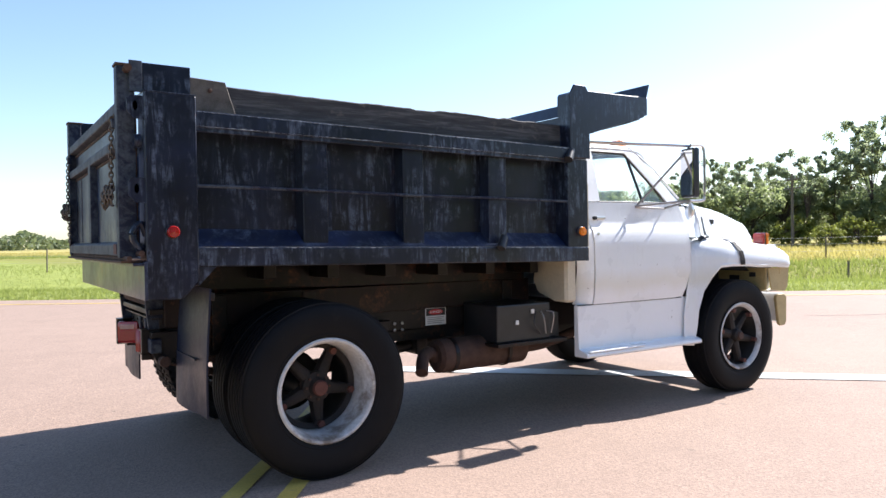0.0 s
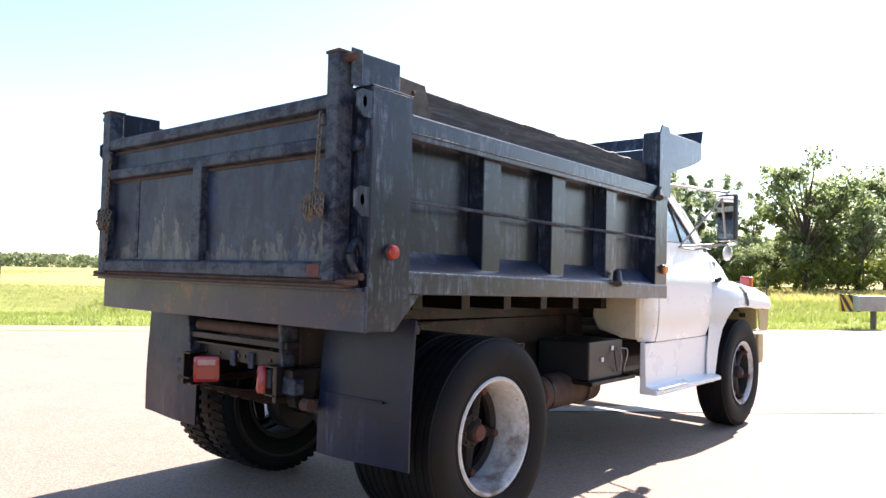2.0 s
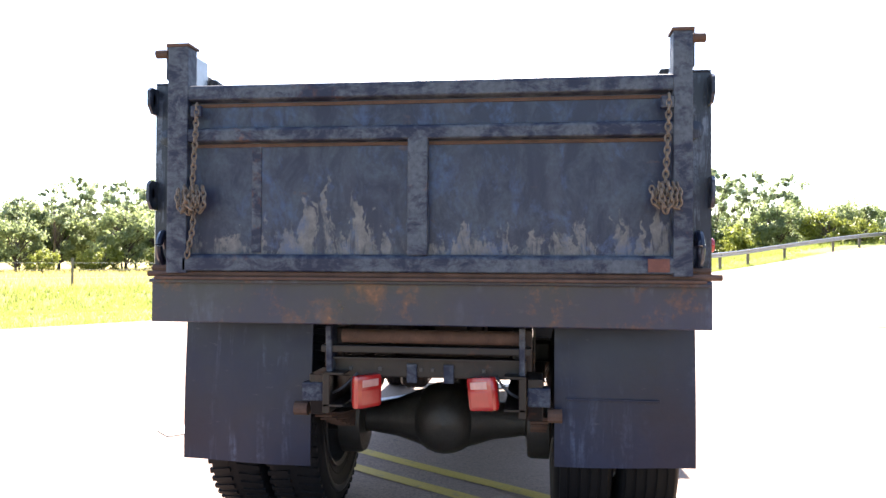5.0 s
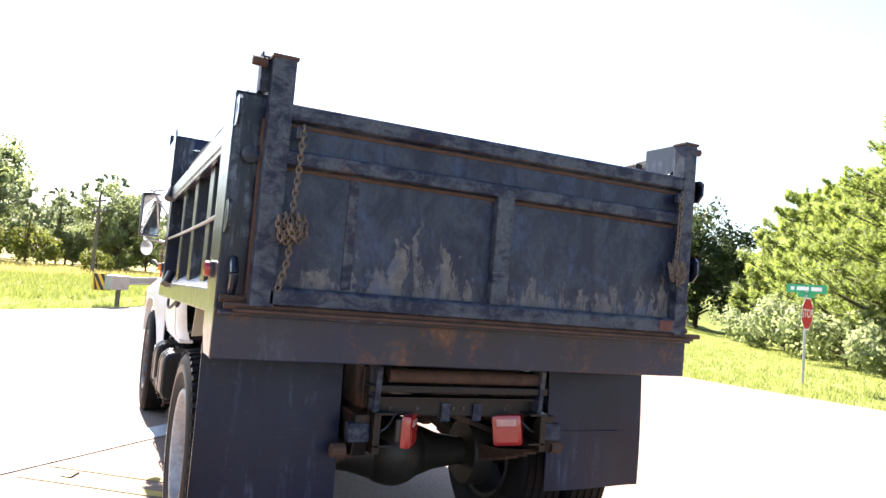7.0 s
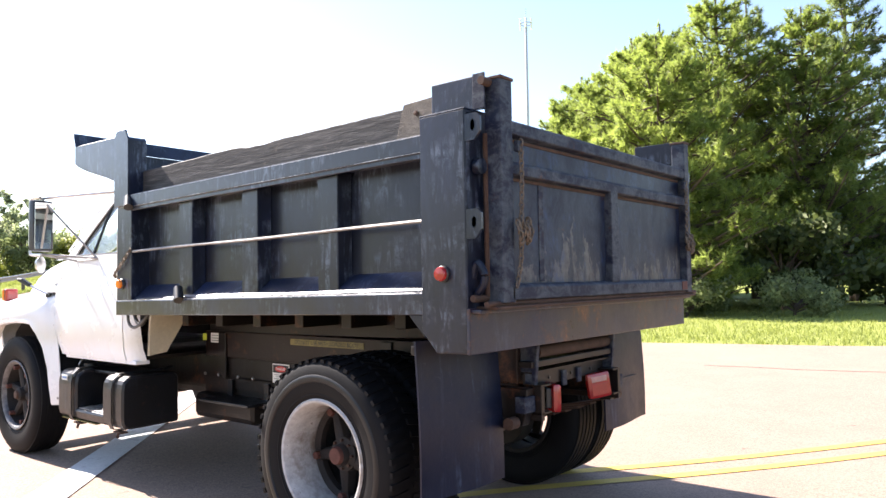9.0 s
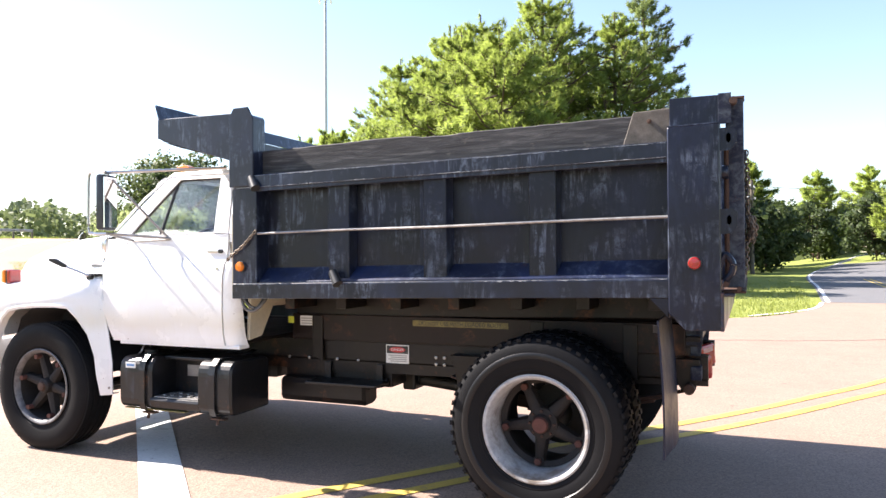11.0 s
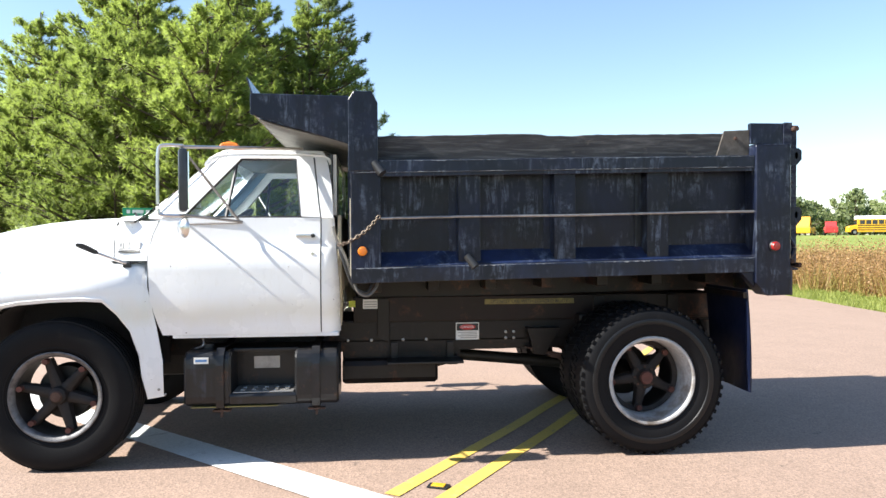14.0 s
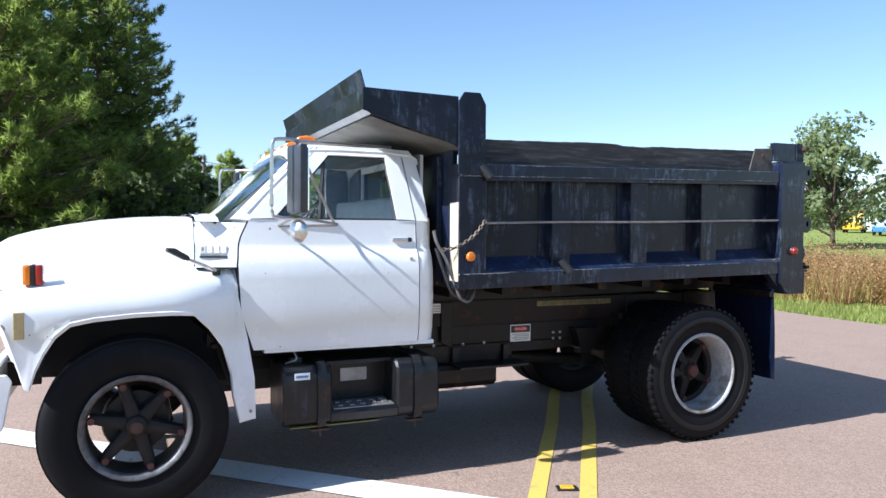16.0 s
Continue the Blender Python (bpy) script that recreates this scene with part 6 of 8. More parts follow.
# roof
bm = bmesh.new()
secs = []
for x, drop in ((2.105, 0.065), (2.12, 0.03), (2.16, 0.008), (2.3, 0.0), (2.6, -0.004), (2.80, 0.004), (2.88, 0.016), (2.93, 0.045), (2.95, 0.075)):
    secs.append([(x, y, 2.125 - drop - 0.055 * abs(y / 0.78) ** 5 - 0.02 * (y / 0.78) ** 2) for y in np.linspace(-0.775, 0.775, 17)])
roof = solid(part("cab_roof", loft(secs), M_WHITE, truck, "white cab roof", True), 0.02, -1)
for y in (-0.62, -0.26, 0.0, 0.26, 0.62):
    lm = part("roof_lamp", prism([(2.74, 2.105), (2.75, 2.135), (2.80, 2.150), (2.86, 2.140), (2.885, 2.105)], y - 0.035, y + 0.035, "y", 0.008), M_AMBER, roof, "amber cab roof lamp")
# back wall with its window
for x0, x1, y0, y1, z0, z1, mt in ((2.075, 2.10, -0.78, -0.50, 1.64, 2.05, M_WHITE), (2.075, 2.10, 0.50, 0.78, 1.64, 2.05, M_WHITE), (2.075, 2.10, -0.50, 0.50, 2.0, 2.05, M_WHITE)):
    back = part("cab_back", bx(x0, x1, y0, y1, z0, z1, 0.004), mt, truck, "cream back wall of the cab" if mt is M_CREAM else "")
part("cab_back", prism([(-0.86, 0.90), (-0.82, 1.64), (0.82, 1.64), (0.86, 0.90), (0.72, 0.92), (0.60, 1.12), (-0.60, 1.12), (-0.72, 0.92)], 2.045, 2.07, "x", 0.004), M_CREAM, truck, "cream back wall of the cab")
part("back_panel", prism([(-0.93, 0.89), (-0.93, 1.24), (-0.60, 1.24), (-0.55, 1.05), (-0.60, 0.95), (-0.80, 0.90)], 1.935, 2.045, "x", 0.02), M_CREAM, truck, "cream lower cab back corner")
for y0, y1, z0, z1 in ((-0.80, 0.80, 1.30, 1.63), (-0.80, -0.51, 1.63, 2.05), (0.51, 0.80, 1.63, 2.05)):
    part("back_lining", bx(2.104, 2.112, y0, y1, z0, z1, 0.002), M_TRIM, truck, "grey cab lining")
rg = solid(part("rear_glass", loft([[(2.085, -0.5, 1.64), (2.085, 0.5, 1.64)], [(2.085, -0.5, 2.0), (2.085, 0.5, 2.0)]]), M_GLASS, truck, "rear window glass"), 0.004, 0)
rg.visible_shadow = False
ws = bmesh.new()
secs = []
for f in np.linspace(0, 1, 5):
    z = 1.60 + f * 0.48
    secs.append([(3.47 - f * 0.56 - 0.10 * (y / 0.8) ** 2, y * (0.83 - 0.12 * f) / 0.8, z) for y in np.linspace(-0.8, 0.8, 9)])
wg = solid(part("windscreen", loft(secs, bm=ws), M_GLASS, truck, "windscreen glass", True), 0.005, 0)
wg.visible_shadow = False
part("windscreen_seal", tube([Vector(p) + Vector((0.004, 0, 0)) for p in secs[0]], 0.012, 6), M_BLACKPL, truck)
for y in (-0.35, 0.30):
    part("wiper", tube([(3.485, y, 1.615), (3.45, y + 0.30, 1.66)], 0.008, 6), M_BLACKPL, truck)
# floor and firewall, interior
part("cab_floor", bx(2.08, 3.40, -0.86, 0.86, 0.875, 0.90, 0.004), M_FRAME, truck)
part("firewall", bx(3.38, 3.42, -0.78, 0.78, 0.88, 1.58, 0.004), M_FRAME, truck)
part("dashboard", bx(3.02, 3.38, -0.78, 0.78, 1.40, 1.575, 0.05), M_TRIM, truck, "grey dashboard")
seat = part("bench_seat", bx(2.16, 2.72, -0.74, 0.74, 1.14, 1.30, 0.05), M_SEAT, truck, "blue grey vinyl bench seat")
bm = bx(2.135, 2.26, -0.74, 0.74, 1.28, 1.78, 0.05)
part("backrest", bm, M_SEAT, seat)
st = lathe([(0.20 + 0.014 * math.cos(a), 0.014 * math.sin(a)) for a in (2 * math.pi * k / 8 for k in range(8))], 32)
wheel_m = pose(2.86, 0.38, 1.56, 50, 0, -90)
bmesh.ops.transform(st, matrix=wheel_m, verts=st.verts)
stw = part("steering_wheel", st, M_BLACKPL, truck, "thin black steering wheel", True)
part("steering_column", tube([(2.86, 0.38, 1.56), (3.15, 0.38, 1.32)], 0.025, 8), M_BLACKPL, stw)
for k in range(3):
    a = 2 * math.pi * k / 3
    part("wheel_spoke", tube([wheel_m @ Vector((0, 0, 0)), wheel_m @ Vector((0.2 * math.sin(a), 0, 0.2 * math.cos(a)))], 0.010, 6), M_BLACKPL, stw)
part("headliner", bx(2.12, 2.86, -0.70, 0.70, 2.05, 2.062, 0.003), M_TRIM, truck)
# hood
secs = []
for x, hw, zt, zs in ((3.498, 0.885, 1.640, 1.345), (3.62, 0.85, 1.640, 1.345), (3.80, 0.80, 1.632, 1.318), (4.00, 0.76, 1.612, 1.295), (4.20, 0.72, 1.58, 1.27), (4.36, 0.69, 1.545, 1.255), (4.46, 0.68, 1.515, 1.26), (4.52, 0.675, 1.475, 1.25), (4.548, 0.67, 1.43, 1.22), (4.556, 0.67, 1.36, 1.18), (4.556, 0.67, 1.26, 1.10)):
    ring = [(x, y, z) for y, z in hood_ring(hw, zt, zs)]
    secs.append(ring)
hood = solid(part("hood", loft(secs), M_WHITE, truck, "white tapering hood", True), 0.012, -1)
secs = []
for x in (3.36, 3.43, 3.488):
    secs.append([(x, y, 1.655 - 0.035 * abs(y / 0.86) ** 3 - 0.10 * max(0, abs(y / 0.86) - 0.88)) for y in np.linspace(-0.875, 0.875, 15)])
part("cowl_top", loft(secs), M_WHITE, truck, "", True)
part("hood_gap", tube([(3.494, y * 0.997, z - 0.003) for y, z in BACK_RING], 0.006, 6), M_SEAM, hood)
bm = loft([[(4.55 - 0.10 * (y / 0.95) ** 4, y, 1.27), (4.555 - 0.10 * (y / 0.95) ** 4, y, 1.2), (4.45 - 0.12 * (y / 0.95) ** 4, y, 0.86)] for y in np.linspace(-0.95, 0.95, 11)])
solid(part("grille_panel", bm, M_WHITE, truck, "white front panel", True), 0.02, 0)
# hood latch on the passenger side, brown rust band of the fender joint
part("hood_latch", bx(3.74, 3.79, -0.80, -0.765, 1.46, 1.50, 0.006), M_BLACKPL, hood, "black rubber hood latch")
part("splash_strip", loft([[(3.500, -0.812, 1.602), (3.535, -0.806, 1.602)], [(3.503, -0.878, 1.52), (3.538, -0.871, 1.52)], [(3.506, -0.897, 1.42), (3.542, -0.890, 1.42)], [(3.515, -0.905, 1.362), (3.56, -0.897, 1.362)]]), M_BLACKPL, hood, "dark rubber strip")
part("splash_strip", loft([[(3.60, -0.80, 1.366), (3.66, -0.80, 1.362)], [(3.66, -0.93, 1.352), (3.72, -0.93, 1.346)], [(3.70, -1.035, 1.306), (3.76, -1.035, 1.300)], [(3.715, -1.092, 1.232), (3.775, -1.092, 1.226)], [(3.72, -1.106, 1.15), (3.78, -1.108, 1.15)], [(3.72, -1.106, 1.112), (3.78, -1.108, 1.112)]]), M_CASTING, truck, "brown bare fender joint")
# fender mirror rod on the driver side, stub on the other
rod = part("fender_mirror", tube([(3.386, 0.975, 1.330), (3.47, 1.01, 1.368), (3.54, 1.04, 1.398)], 0.010, 8), M_CHROME, truck, "chrome fender mirror rod with a scuffed head", True)
bm = prism([(-0.075, -0.006), (-0.06, 0.014), (0.03, 0.022), (0.07, 0.008), (0.065, -0.012), (-0.05, -0.016)], -0.018, 0.018, "y", 0.006)
bmesh.ops.transform(bm, matrix=pose(3.595, 1.065, 1.428, 0, -24, 24), verts=bm.verts)
part("mirror_head", bm, M_BLACKPL, rod)
part("rod_foot", bx(3.365, 3.41, 0.95, 0.985, 1.305, 1.34, 0.008), M_BLACKPL, rod)
part("mirror_stub", tube([(3.40, -0.95, 1.325), (3.36, -1.0, 1.345)], 0.018, 8), M_BLACKPL, truck)
# badge: plain blocks


def on_cowl(x0, x1, z0, z1, h0, h1):
    return loft([[cowl_pt(1, x, z, h) for x, z, h in ((x0, zz, h0), (x0, zz, h1), (x1, zz, h1), (x1, zz, h0))] for zz in (z0, z1)], True, True)


bd = part("badge", on_cowl(3.322, 3.468, 1.400, 1.410, 0.002, 0.007), M_BLACKPL, truck, "small model badge of silver blocks")
for k in range(4):
    x0 = 3.326 + 0.037 * k
    part("badge_block", on_cowl(x0, x0 + 0.029, 1.428, 1.470, 0.003, 0.010), M_LABELW, bd)
    part("badge_shadow_line", on_cowl(x0 + 0.008, x0 + 0.021, 1.438, 1.459, 0.0095, 0.0108), M_DULL, bd)
part("badge_bar", on_cowl(3.326, 3.464, 1.414, 1.422, 0.003, 0.008), M_DULL, bd)
# running board box on the passenger side
rb = part("running_board", prism([(-0.90, 0.868), (-0.945, 0.868), (-0.945, 0.545), (-1.03, 0.530), (-1.045, 0.515), (-1.04, 0.492), (-0.90, 0.492)], 2.03, 3.30, "x", 0.008), M_WHITE, truck, "white running board box")
part("step_edge", bx(2.06, 2.62, -1.045, -0.96, 0.53, 0.540, 0.004), M_WHITE, rb)
part("gap", bx(2.03, 3.16, -0.949, -0.94, 0.864, 0.870, 0), M_SEAM, rb)
# bumper
part("bumper", prism([(4.47, 0.57), (4.47, 0.83), (4.52, 0.83), (4.545, 0.80), (4.545, 0.60), (4.52, 0.57)], -0.985, 0.985, "y", 0.012), M_WHITE, truck, "white steel bumper with tan backs")
for s in (1, -1):
    end = part("bumper_end", prism([(4.415, 0.56), (4.375, 0.79), (4.40, 0.828), (4.50, 0.828), (4.535, 0.80), (4.53, 0.58), (4.51, 0.545), (4.43, 0.54)], s * 0.985, s * 1.005, "y", 0.006), M_WHITE if s > 0 else M_TAN, truck, "wrapped white bumper end" if s > 0 else "wrapped tan bumper end")
    part("end_lining", prism([(4.42, 0.565), (4.38, 0.79), (4.40, 0.822), (4.47, 0.822), (4.47, 0.555), (4.43, 0.55)], s * 0.976, s * 0.984, "y", 0), M_TAN, end, "tan painted inside")
    part("bumper_bracket", bx(4.30, 4.47, min(s * 0.40, s * 0.44), max(s * 0.40, s * 0.44), 0.66, 0.80, 0.006), M_FRAME, truck)
# hoses and a chain between cab and bed
part("hose", tube(smooth_path([(2.09, 1.0, 1.56), (2.07, 1.01, 1.48), (2.02, 1.03, 1.38), (1.97, 1.05, 1.24), (1.93, 1.06, 1.14), (1.87, 1.05, 1.115), (1.82, 1.02, 1.16), (1.80, 0.98, 1.22)]), 0.010, 8), M_PIPE, truck, "grey looped air pipe", True)
part("hose", tube(smooth_path([(2.06, 0.97, 1.45), (2.02, 0.99, 1.32), (1.96, 1.0, 1.17), (1.88, 1.0, 1.13), (1.83, 0.98, 1.2)]), 0.012, 8), M_HOSE, truck, "", True)
part("chain", chain_bm([(1.80, 1.125, 1.615), (1.88, 1.14, 1.53), (1.99, 1.13, 1.46), (2.06, 1.06, 1.44)]), M_CHAIN, truck, "short bright chain")
part("cable", tube(smooth_path([(2.95, 0.88, 0.86), (2.93, 0.93, 0.80), (2.99, 0.90, 0.77)]), 0.006, 6), M_DULL, truck)

# ---------------------------------------------------------------- trees and plants


def rand_dirs(rng, n):
    d = rng.normal(size=(n, 3))
    return d / np.linalg.norm(d, axis=1, keepdims=True)


def tuft_arrays(rng, centres, dirs, length, width, blades, seat):
    """Bottle-brush sprays: each is a ball of needles fanned round its twig's end. Also gives each corner its shading normal."""
    n = len(centres)
    c = np.repeat(centres, blades, 0)
    ax_ = np.repeat(dirs, blades, 0)
    d = ax_ * rng.uniform(-0.1, 1.3, (n * blades, 1)) + rng.normal(scale=0.62, size=(n * blades, 3))
    d /= np.linalg.norm(d, axis=1, keepdims=True) + 1e-6
    size = np.repeat(rng.uniform(0.7, 1.3, (n, 1)), blades, 0)
    c = c - ax_ * size * length * rng.uniform(0.0, 0.9, (n * blades, 1))
    side = np.cross(d, rand_dirs(rng, n * blades))
    side /= np.linalg.norm(side, axis=1, keepdims=True) + 1e-6
    L = length * size * rng.uniform(0.75, 1.15, (n * blades, 1))
    W = width * rng.uniform(0.7, 1.3, (n * blades, 1))
    V = np.stack([c - side * W * 0.5, c + side * W * 0.5, c + d * L], 1).reshape(-1, 3)
    F = np.arange(n * blades * 3).reshape(-1, 3)
    out = c - np.asarray(seat)
    out /= np.linalg.norm(out, axis=1, keepdims=True) + 1e-6
    N = d * 0.70 + out * 0.25 + np.array((0, 0, 0.60))
    N /= np.linalg.norm(N, axis=1, keepdims=True) + 1e-6
    return V, face_out(V, F, N), np.repeat(N, 3, 0)


def face_out(V, F, N):
    """Winds every leaf so that its front looks the way it is shaded."""
    g = np.cross(V[F[:, 1]] - V[F[:, 0]], V[F[:, 2]] - V[F[:, 0]])
    back = (g * N).sum(1) < 0
    F = F.copy()
    F[back] = F[back][:, ::-1]
    return F


def shade_by(ob, normals):
    """Gives a crown the soft shading of its clumps."""
    me = ob.data
    me.polygons.foreach_set("use_smooth", [True] * len(me.polygons))
    me.normals_split_custom_set_from_vertices(np.asarray(normals, np.float32))
    return ob


def leaf_arrays(rng, centres, size):
    n = len(centres)
    a = rand_dirs(rng, n)
    b = np.cross(a, rand_dirs(rng, n))
    b /= np.linalg.norm(b, axis=1, keepdims=True) + 1e-6
    s = size * rng.uniform(0.6, 1.4, (n, 1))
    V = np.stack([centres - a * s * 0.6, centres - b * s * 0.38, centres + a * s * 0.6, centres + b * s * 0.38], 1).reshape(-1, 3)
    return V, np.arange(n * 4).reshape(-1, 4)


def trunk_bm(h, r, rng, limbs, bend=0.25):
    bm = bmesh.new()
    n = 9
    wob = rng.normal(scale=bend * 0.3, size=(n, 2)).cumsum(0) * 0.35
    wob -= wob[0]
    pts = [(wob[i, 0], wob[i, 1], h * i / (n - 1) - (0.15 if i == 0 else 0)) for i in range(n)]
    add_tube(bm, pts, [r * (1.15 if i == 0 else 1 - 0.85 * i / (n - 1)) for i in range(n)], 8)
    for a, b, c, rr in limbs:
        add_tube(bm, [a, b, c], [rr, rr * 0.7, rr * 0.25], 5)
    return bm


def make_pine(name, label, h, base, rad, mat, seed, sprays=7, blades=60, tuft=0.30, width=0.034, whorls=17, arms=7, rise=0.35, taper=0.72, group="pines"):
    """A pine: whorls of limbs, each forking into twigs that end in sprays of needles, with dark gaps between."""
    rng = np.random.default_rng(seed)
    root = thing(name, label, "pine tree", group)
    limbs, cen, dirs = [], [], []
    for w in range(whorls):
        f = (w + rng.uniform(0, 0.7)) / whorls
        z = base + (h * 0.97 - base) * f
        reach = rad * (1 - f) ** taper * (0.55 + 0.5 * math.sin(min(1, f * 3.5 + 0.3) * math.pi / 2)) + 0.30
        k = max(3, int(round(arms * (1.1 - 0.45 * f))))
        a0 = rng.uniform(0, 6.28)
        for i in range(k):
            a = a0 + 6.283 * i / k + rng.uniform(-0.4, 0.4)
            L = reach * rng.uniform(0.55, 1.2)
            lift = rng.uniform(0.3, 1.2) * rise * L
            p0 = np.array((0, 0, z))
            p2 = np.array((math.cos(a) * L, math.sin(a) * L, z + lift))
            p1 = p0 * 0.5 + p2 * 0.5 + np.array((0, 0, -0.10 * L))
            limbs.append((tuple(p0), tuple(p1), tuple(p2), 0.018 + 0.016 * L))
            m = max(4, int(sprays * (0.5 + L)))
            t = 1.0 - 0.72 * rng.uniform(0, 1, m) ** 1.3
            pt = (p0[None] * (1 - t[:, None]) ** 2 + 2 * p1[None] * (t * (1 - t))[:, None] + p2[None] * (t ** 2)[:, None])
            fork = rng.uniform(-1, 1, m)
            reach_ = (0.10 + 0.42 * L * (1.15 - t)) * np.abs(fork)
            sd = np.array((-math.sin(a), math.cos(a), 0.0))
            off = sd[None] * (np.sign(fork) * reach_)[:, None] + np.array((0, 0, 1.0))[None] * (rng.uniform(-0.06, 0.34, m) * (0.4 + 0.25 * L))[:, None]
            dd = np.array((math.cos(a), math.sin(a), 0.0))[None] * 0.7 + sd[None] * fork[:, None] * 0.8 + np.array((0, 0, 0.75))[None] + rng.normal(scale=0.25, size=(m, 3))
            cen.append(pt + off)
            dirs.append(dd / np.linalg.norm(dd, axis=1, keepdims=True))
            for q in range(0, m, 3):
                b0 = pt[q] * 0.8 + p0 * 0.2
                limbs.append((tuple(b0), tuple((b0 + cen[-1][q]) / 2), tuple(cen[-1][q]), 0.016))
    tops = np.array([(0, 0, h * q) for q in np.linspace(0.86, 1.0, 6)])
    cen.append(tops)
    dirs.append(np.tile((0, 0, 1.0), (6, 1)))
    V, F, N = tuft_arrays(rng, np.concatenate(cen), np.concatenate(dirs), tuft, width, blades, (0, 0, base + (h - base) * 0.45))
    part("trunk", trunk_bm(h, 0.012 * h + 0.05, rng, limbs), M_BARK, root, "", True)
    shade_by(big_mesh("crown", V, F, mat, root), N)
    return root


def make_broad(name, label, h, rad, mat, seed, lobes=22, leaves=5200, leaf=0.26, base=0.22, category="tree", group="broadleaf trees", clear=0.0, gap=1.0, limb=1.0):
    """A broadleaf tree: limbs carrying uneven clumps of leaves with gaps between them."""
    rng = np.random.default_rng(seed)
    root = thing(name, label, category, group)
    limbs, cen, nor = [], [], []
    cz = h * (base + 1) / 2
    for i in range(lobes):
        d = rand_dirs(rng, 1)[0]
        r = rng.uniform(0.45, 0.92)
        c = np.array((d[0] * rad * r, d[1] * rad * r, cz + d[2] * (h - h * base) / 2 * r))
        lr = rad * rng.uniform(0.18, 0.42) * gap
        limbs.append(((0, 0, max(h * base * 0.7, c[2] * 0.45)), tuple(c * np.array((0.5, 0.5, 0.8))), tuple(c), (0.02 + 0.008 * h) * limb))
        m = int(leaves / lobes)
        # every lobe is a handful of smaller clumps
        subs = rand_dirs(rng, 7) * lr * rng.uniform(0.35, 1.0, (7, 1)) * np.array((1, 1, 0.75))
        pick = rng.integers(0, 7, m)
        q = rand_dirs(rng, m) * (rng.uniform(0.15, 1.0, (m, 1)) ** 0.5) * lr * 0.50
        cen.append(c[None] + subs[pick] + q)
        nn = q / (np.linalg.norm(q, axis=1, keepdims=True) + 1e-6) * 0.8 + (subs[pick] / lr) * 0.5 + d[None] * 0.4 + np.array((0, 0, 0.25))
        nor.append(nn)
    cen, nor = np.concatenate(cen), np.concatenate(nor)
    ok_ = cen[:, 2] > 0.1 + clear
    cen, nor = cen[ok_], nor[ok_]
    V, F = leaf_arrays(rng, cen, leaf)
    nor = nor + rng.normal(scale=0.35, size=nor.shape)
    nor /= np.linalg.norm(nor, axis=1, keepdims=True) + 1e-6
    part("trunk", trunk_bm(h * 0.8, (0.016 * h + 0.04) * (0.4 + 0.6 * limb), rng, limbs), M_BARK, root, "", True)
    shade_by(big_mesh("crown", V, face_out(V, F, nor), mat, root), np.repeat(nor, 4, 0))
    return root


def put(proto, spots, first=True):
    """Stands a built tree at the first spot and copies of it at the rest: (x, y, turn, scale)."""
    for i, (x, y, turn, sc) in enumerate(spots):
        m = pose(x, y, float(height(x, y)) - 0.1, 0, 0, turn)
        ob = proto if i == 0 else copy_thing(proto, m)
        ob.matrix_basis = m
        ob.scale = (sc, sc, sc)


def polar(cx, cy_, az, d):
    return cx + d * math.cos(radians(az)), cy_ + d * math.sin(radians(az))


def seen_from(x0, y0, az, d, el, full):
    """A spot at a bearing and distance, and the scale that lifts a crown of the given height to an elevation."""
    x, y = polar(x0, y0, az, d)
    return x, y, max(0.3, (1.35 + d * math.tan(radians(el)) - float(height(x, y)) + 0.1) / full)


# thick pines at the corner of the side road
put(make_pine("pine_tree", "dense young pine with bright sunlit needles", 9.5, 0.5, 3.7, M_PINE, 1, 11, 28, 0.235, 0.032, 19, 7, 0.25, 0.55),
    [(8.0, -22.5, 0, 1.10), (12.0, -24.5, 120, 1.04), (16.5, -27.5, 215, 0.86)])
put(make_pine("pine_tree", "tall dense pine with bushy sunlit crown", 14.5, 1.2, 4.7, M_PINE, 2, 9, 26, 0.26, 0.037, 24, 7, 0.25, 0.50),
    [(8.3, -30.0, 40, 1.0), (13.8, -33.5, 170, 0.98), (5.0, -31.5, 280, 0.92), (18.8, -36.0, 80, 0.84), (25.2, -49.0, 210, 1.22), (20.8, -48.6, 330, 1.36), (15.9, -42.0, 20, 1.24)])
put(make_pine("pine_tree", "tall dark pine with ragged open crown", 17.0, 3.0, 4.2, M_PINEDARK, 3, 9, 26, 0.26, 0.038, 20, 6, 0.25, 0.55),
    [(4.4, -38.0, 10, 1.0), (10.0, -41.0, 100, 1.04), (16.5, -44.0, 200, 0.85)])
put(make_pine("pine_tree", "bushy pine beside the road, partly in shade", 8.5, 0.6, 3.3, M_PINE, 4, 12, 28, 0.26, 0.040, 17, 7, 0.35, 0.55),
    [(23.0, -34.5, 0, 1.12), (27.5, -37.5, 90, 1.15), (21.5, -38.5, 200, 1.2), (33.0, -42.5, 300, 1.0)])
put(make_broad("oak_tree", "domed dark green oak standing over deep shade", 8.4, 4.2, M_LEAFDARK, 5, 40, 15000, 0.20, 0.06),
    [(37.0, -38.4, 0, 1.10)])
put(make_broad("oak_tree", "leafy olive green oak on the grass bank", 8.4, 4.2, M_LEAFMID, 31, 36, 13000, 0.20, 0.1),
    [(42.5, -39.5, 100, 1.05), (31.0, -46.0, 200, 0.9)])
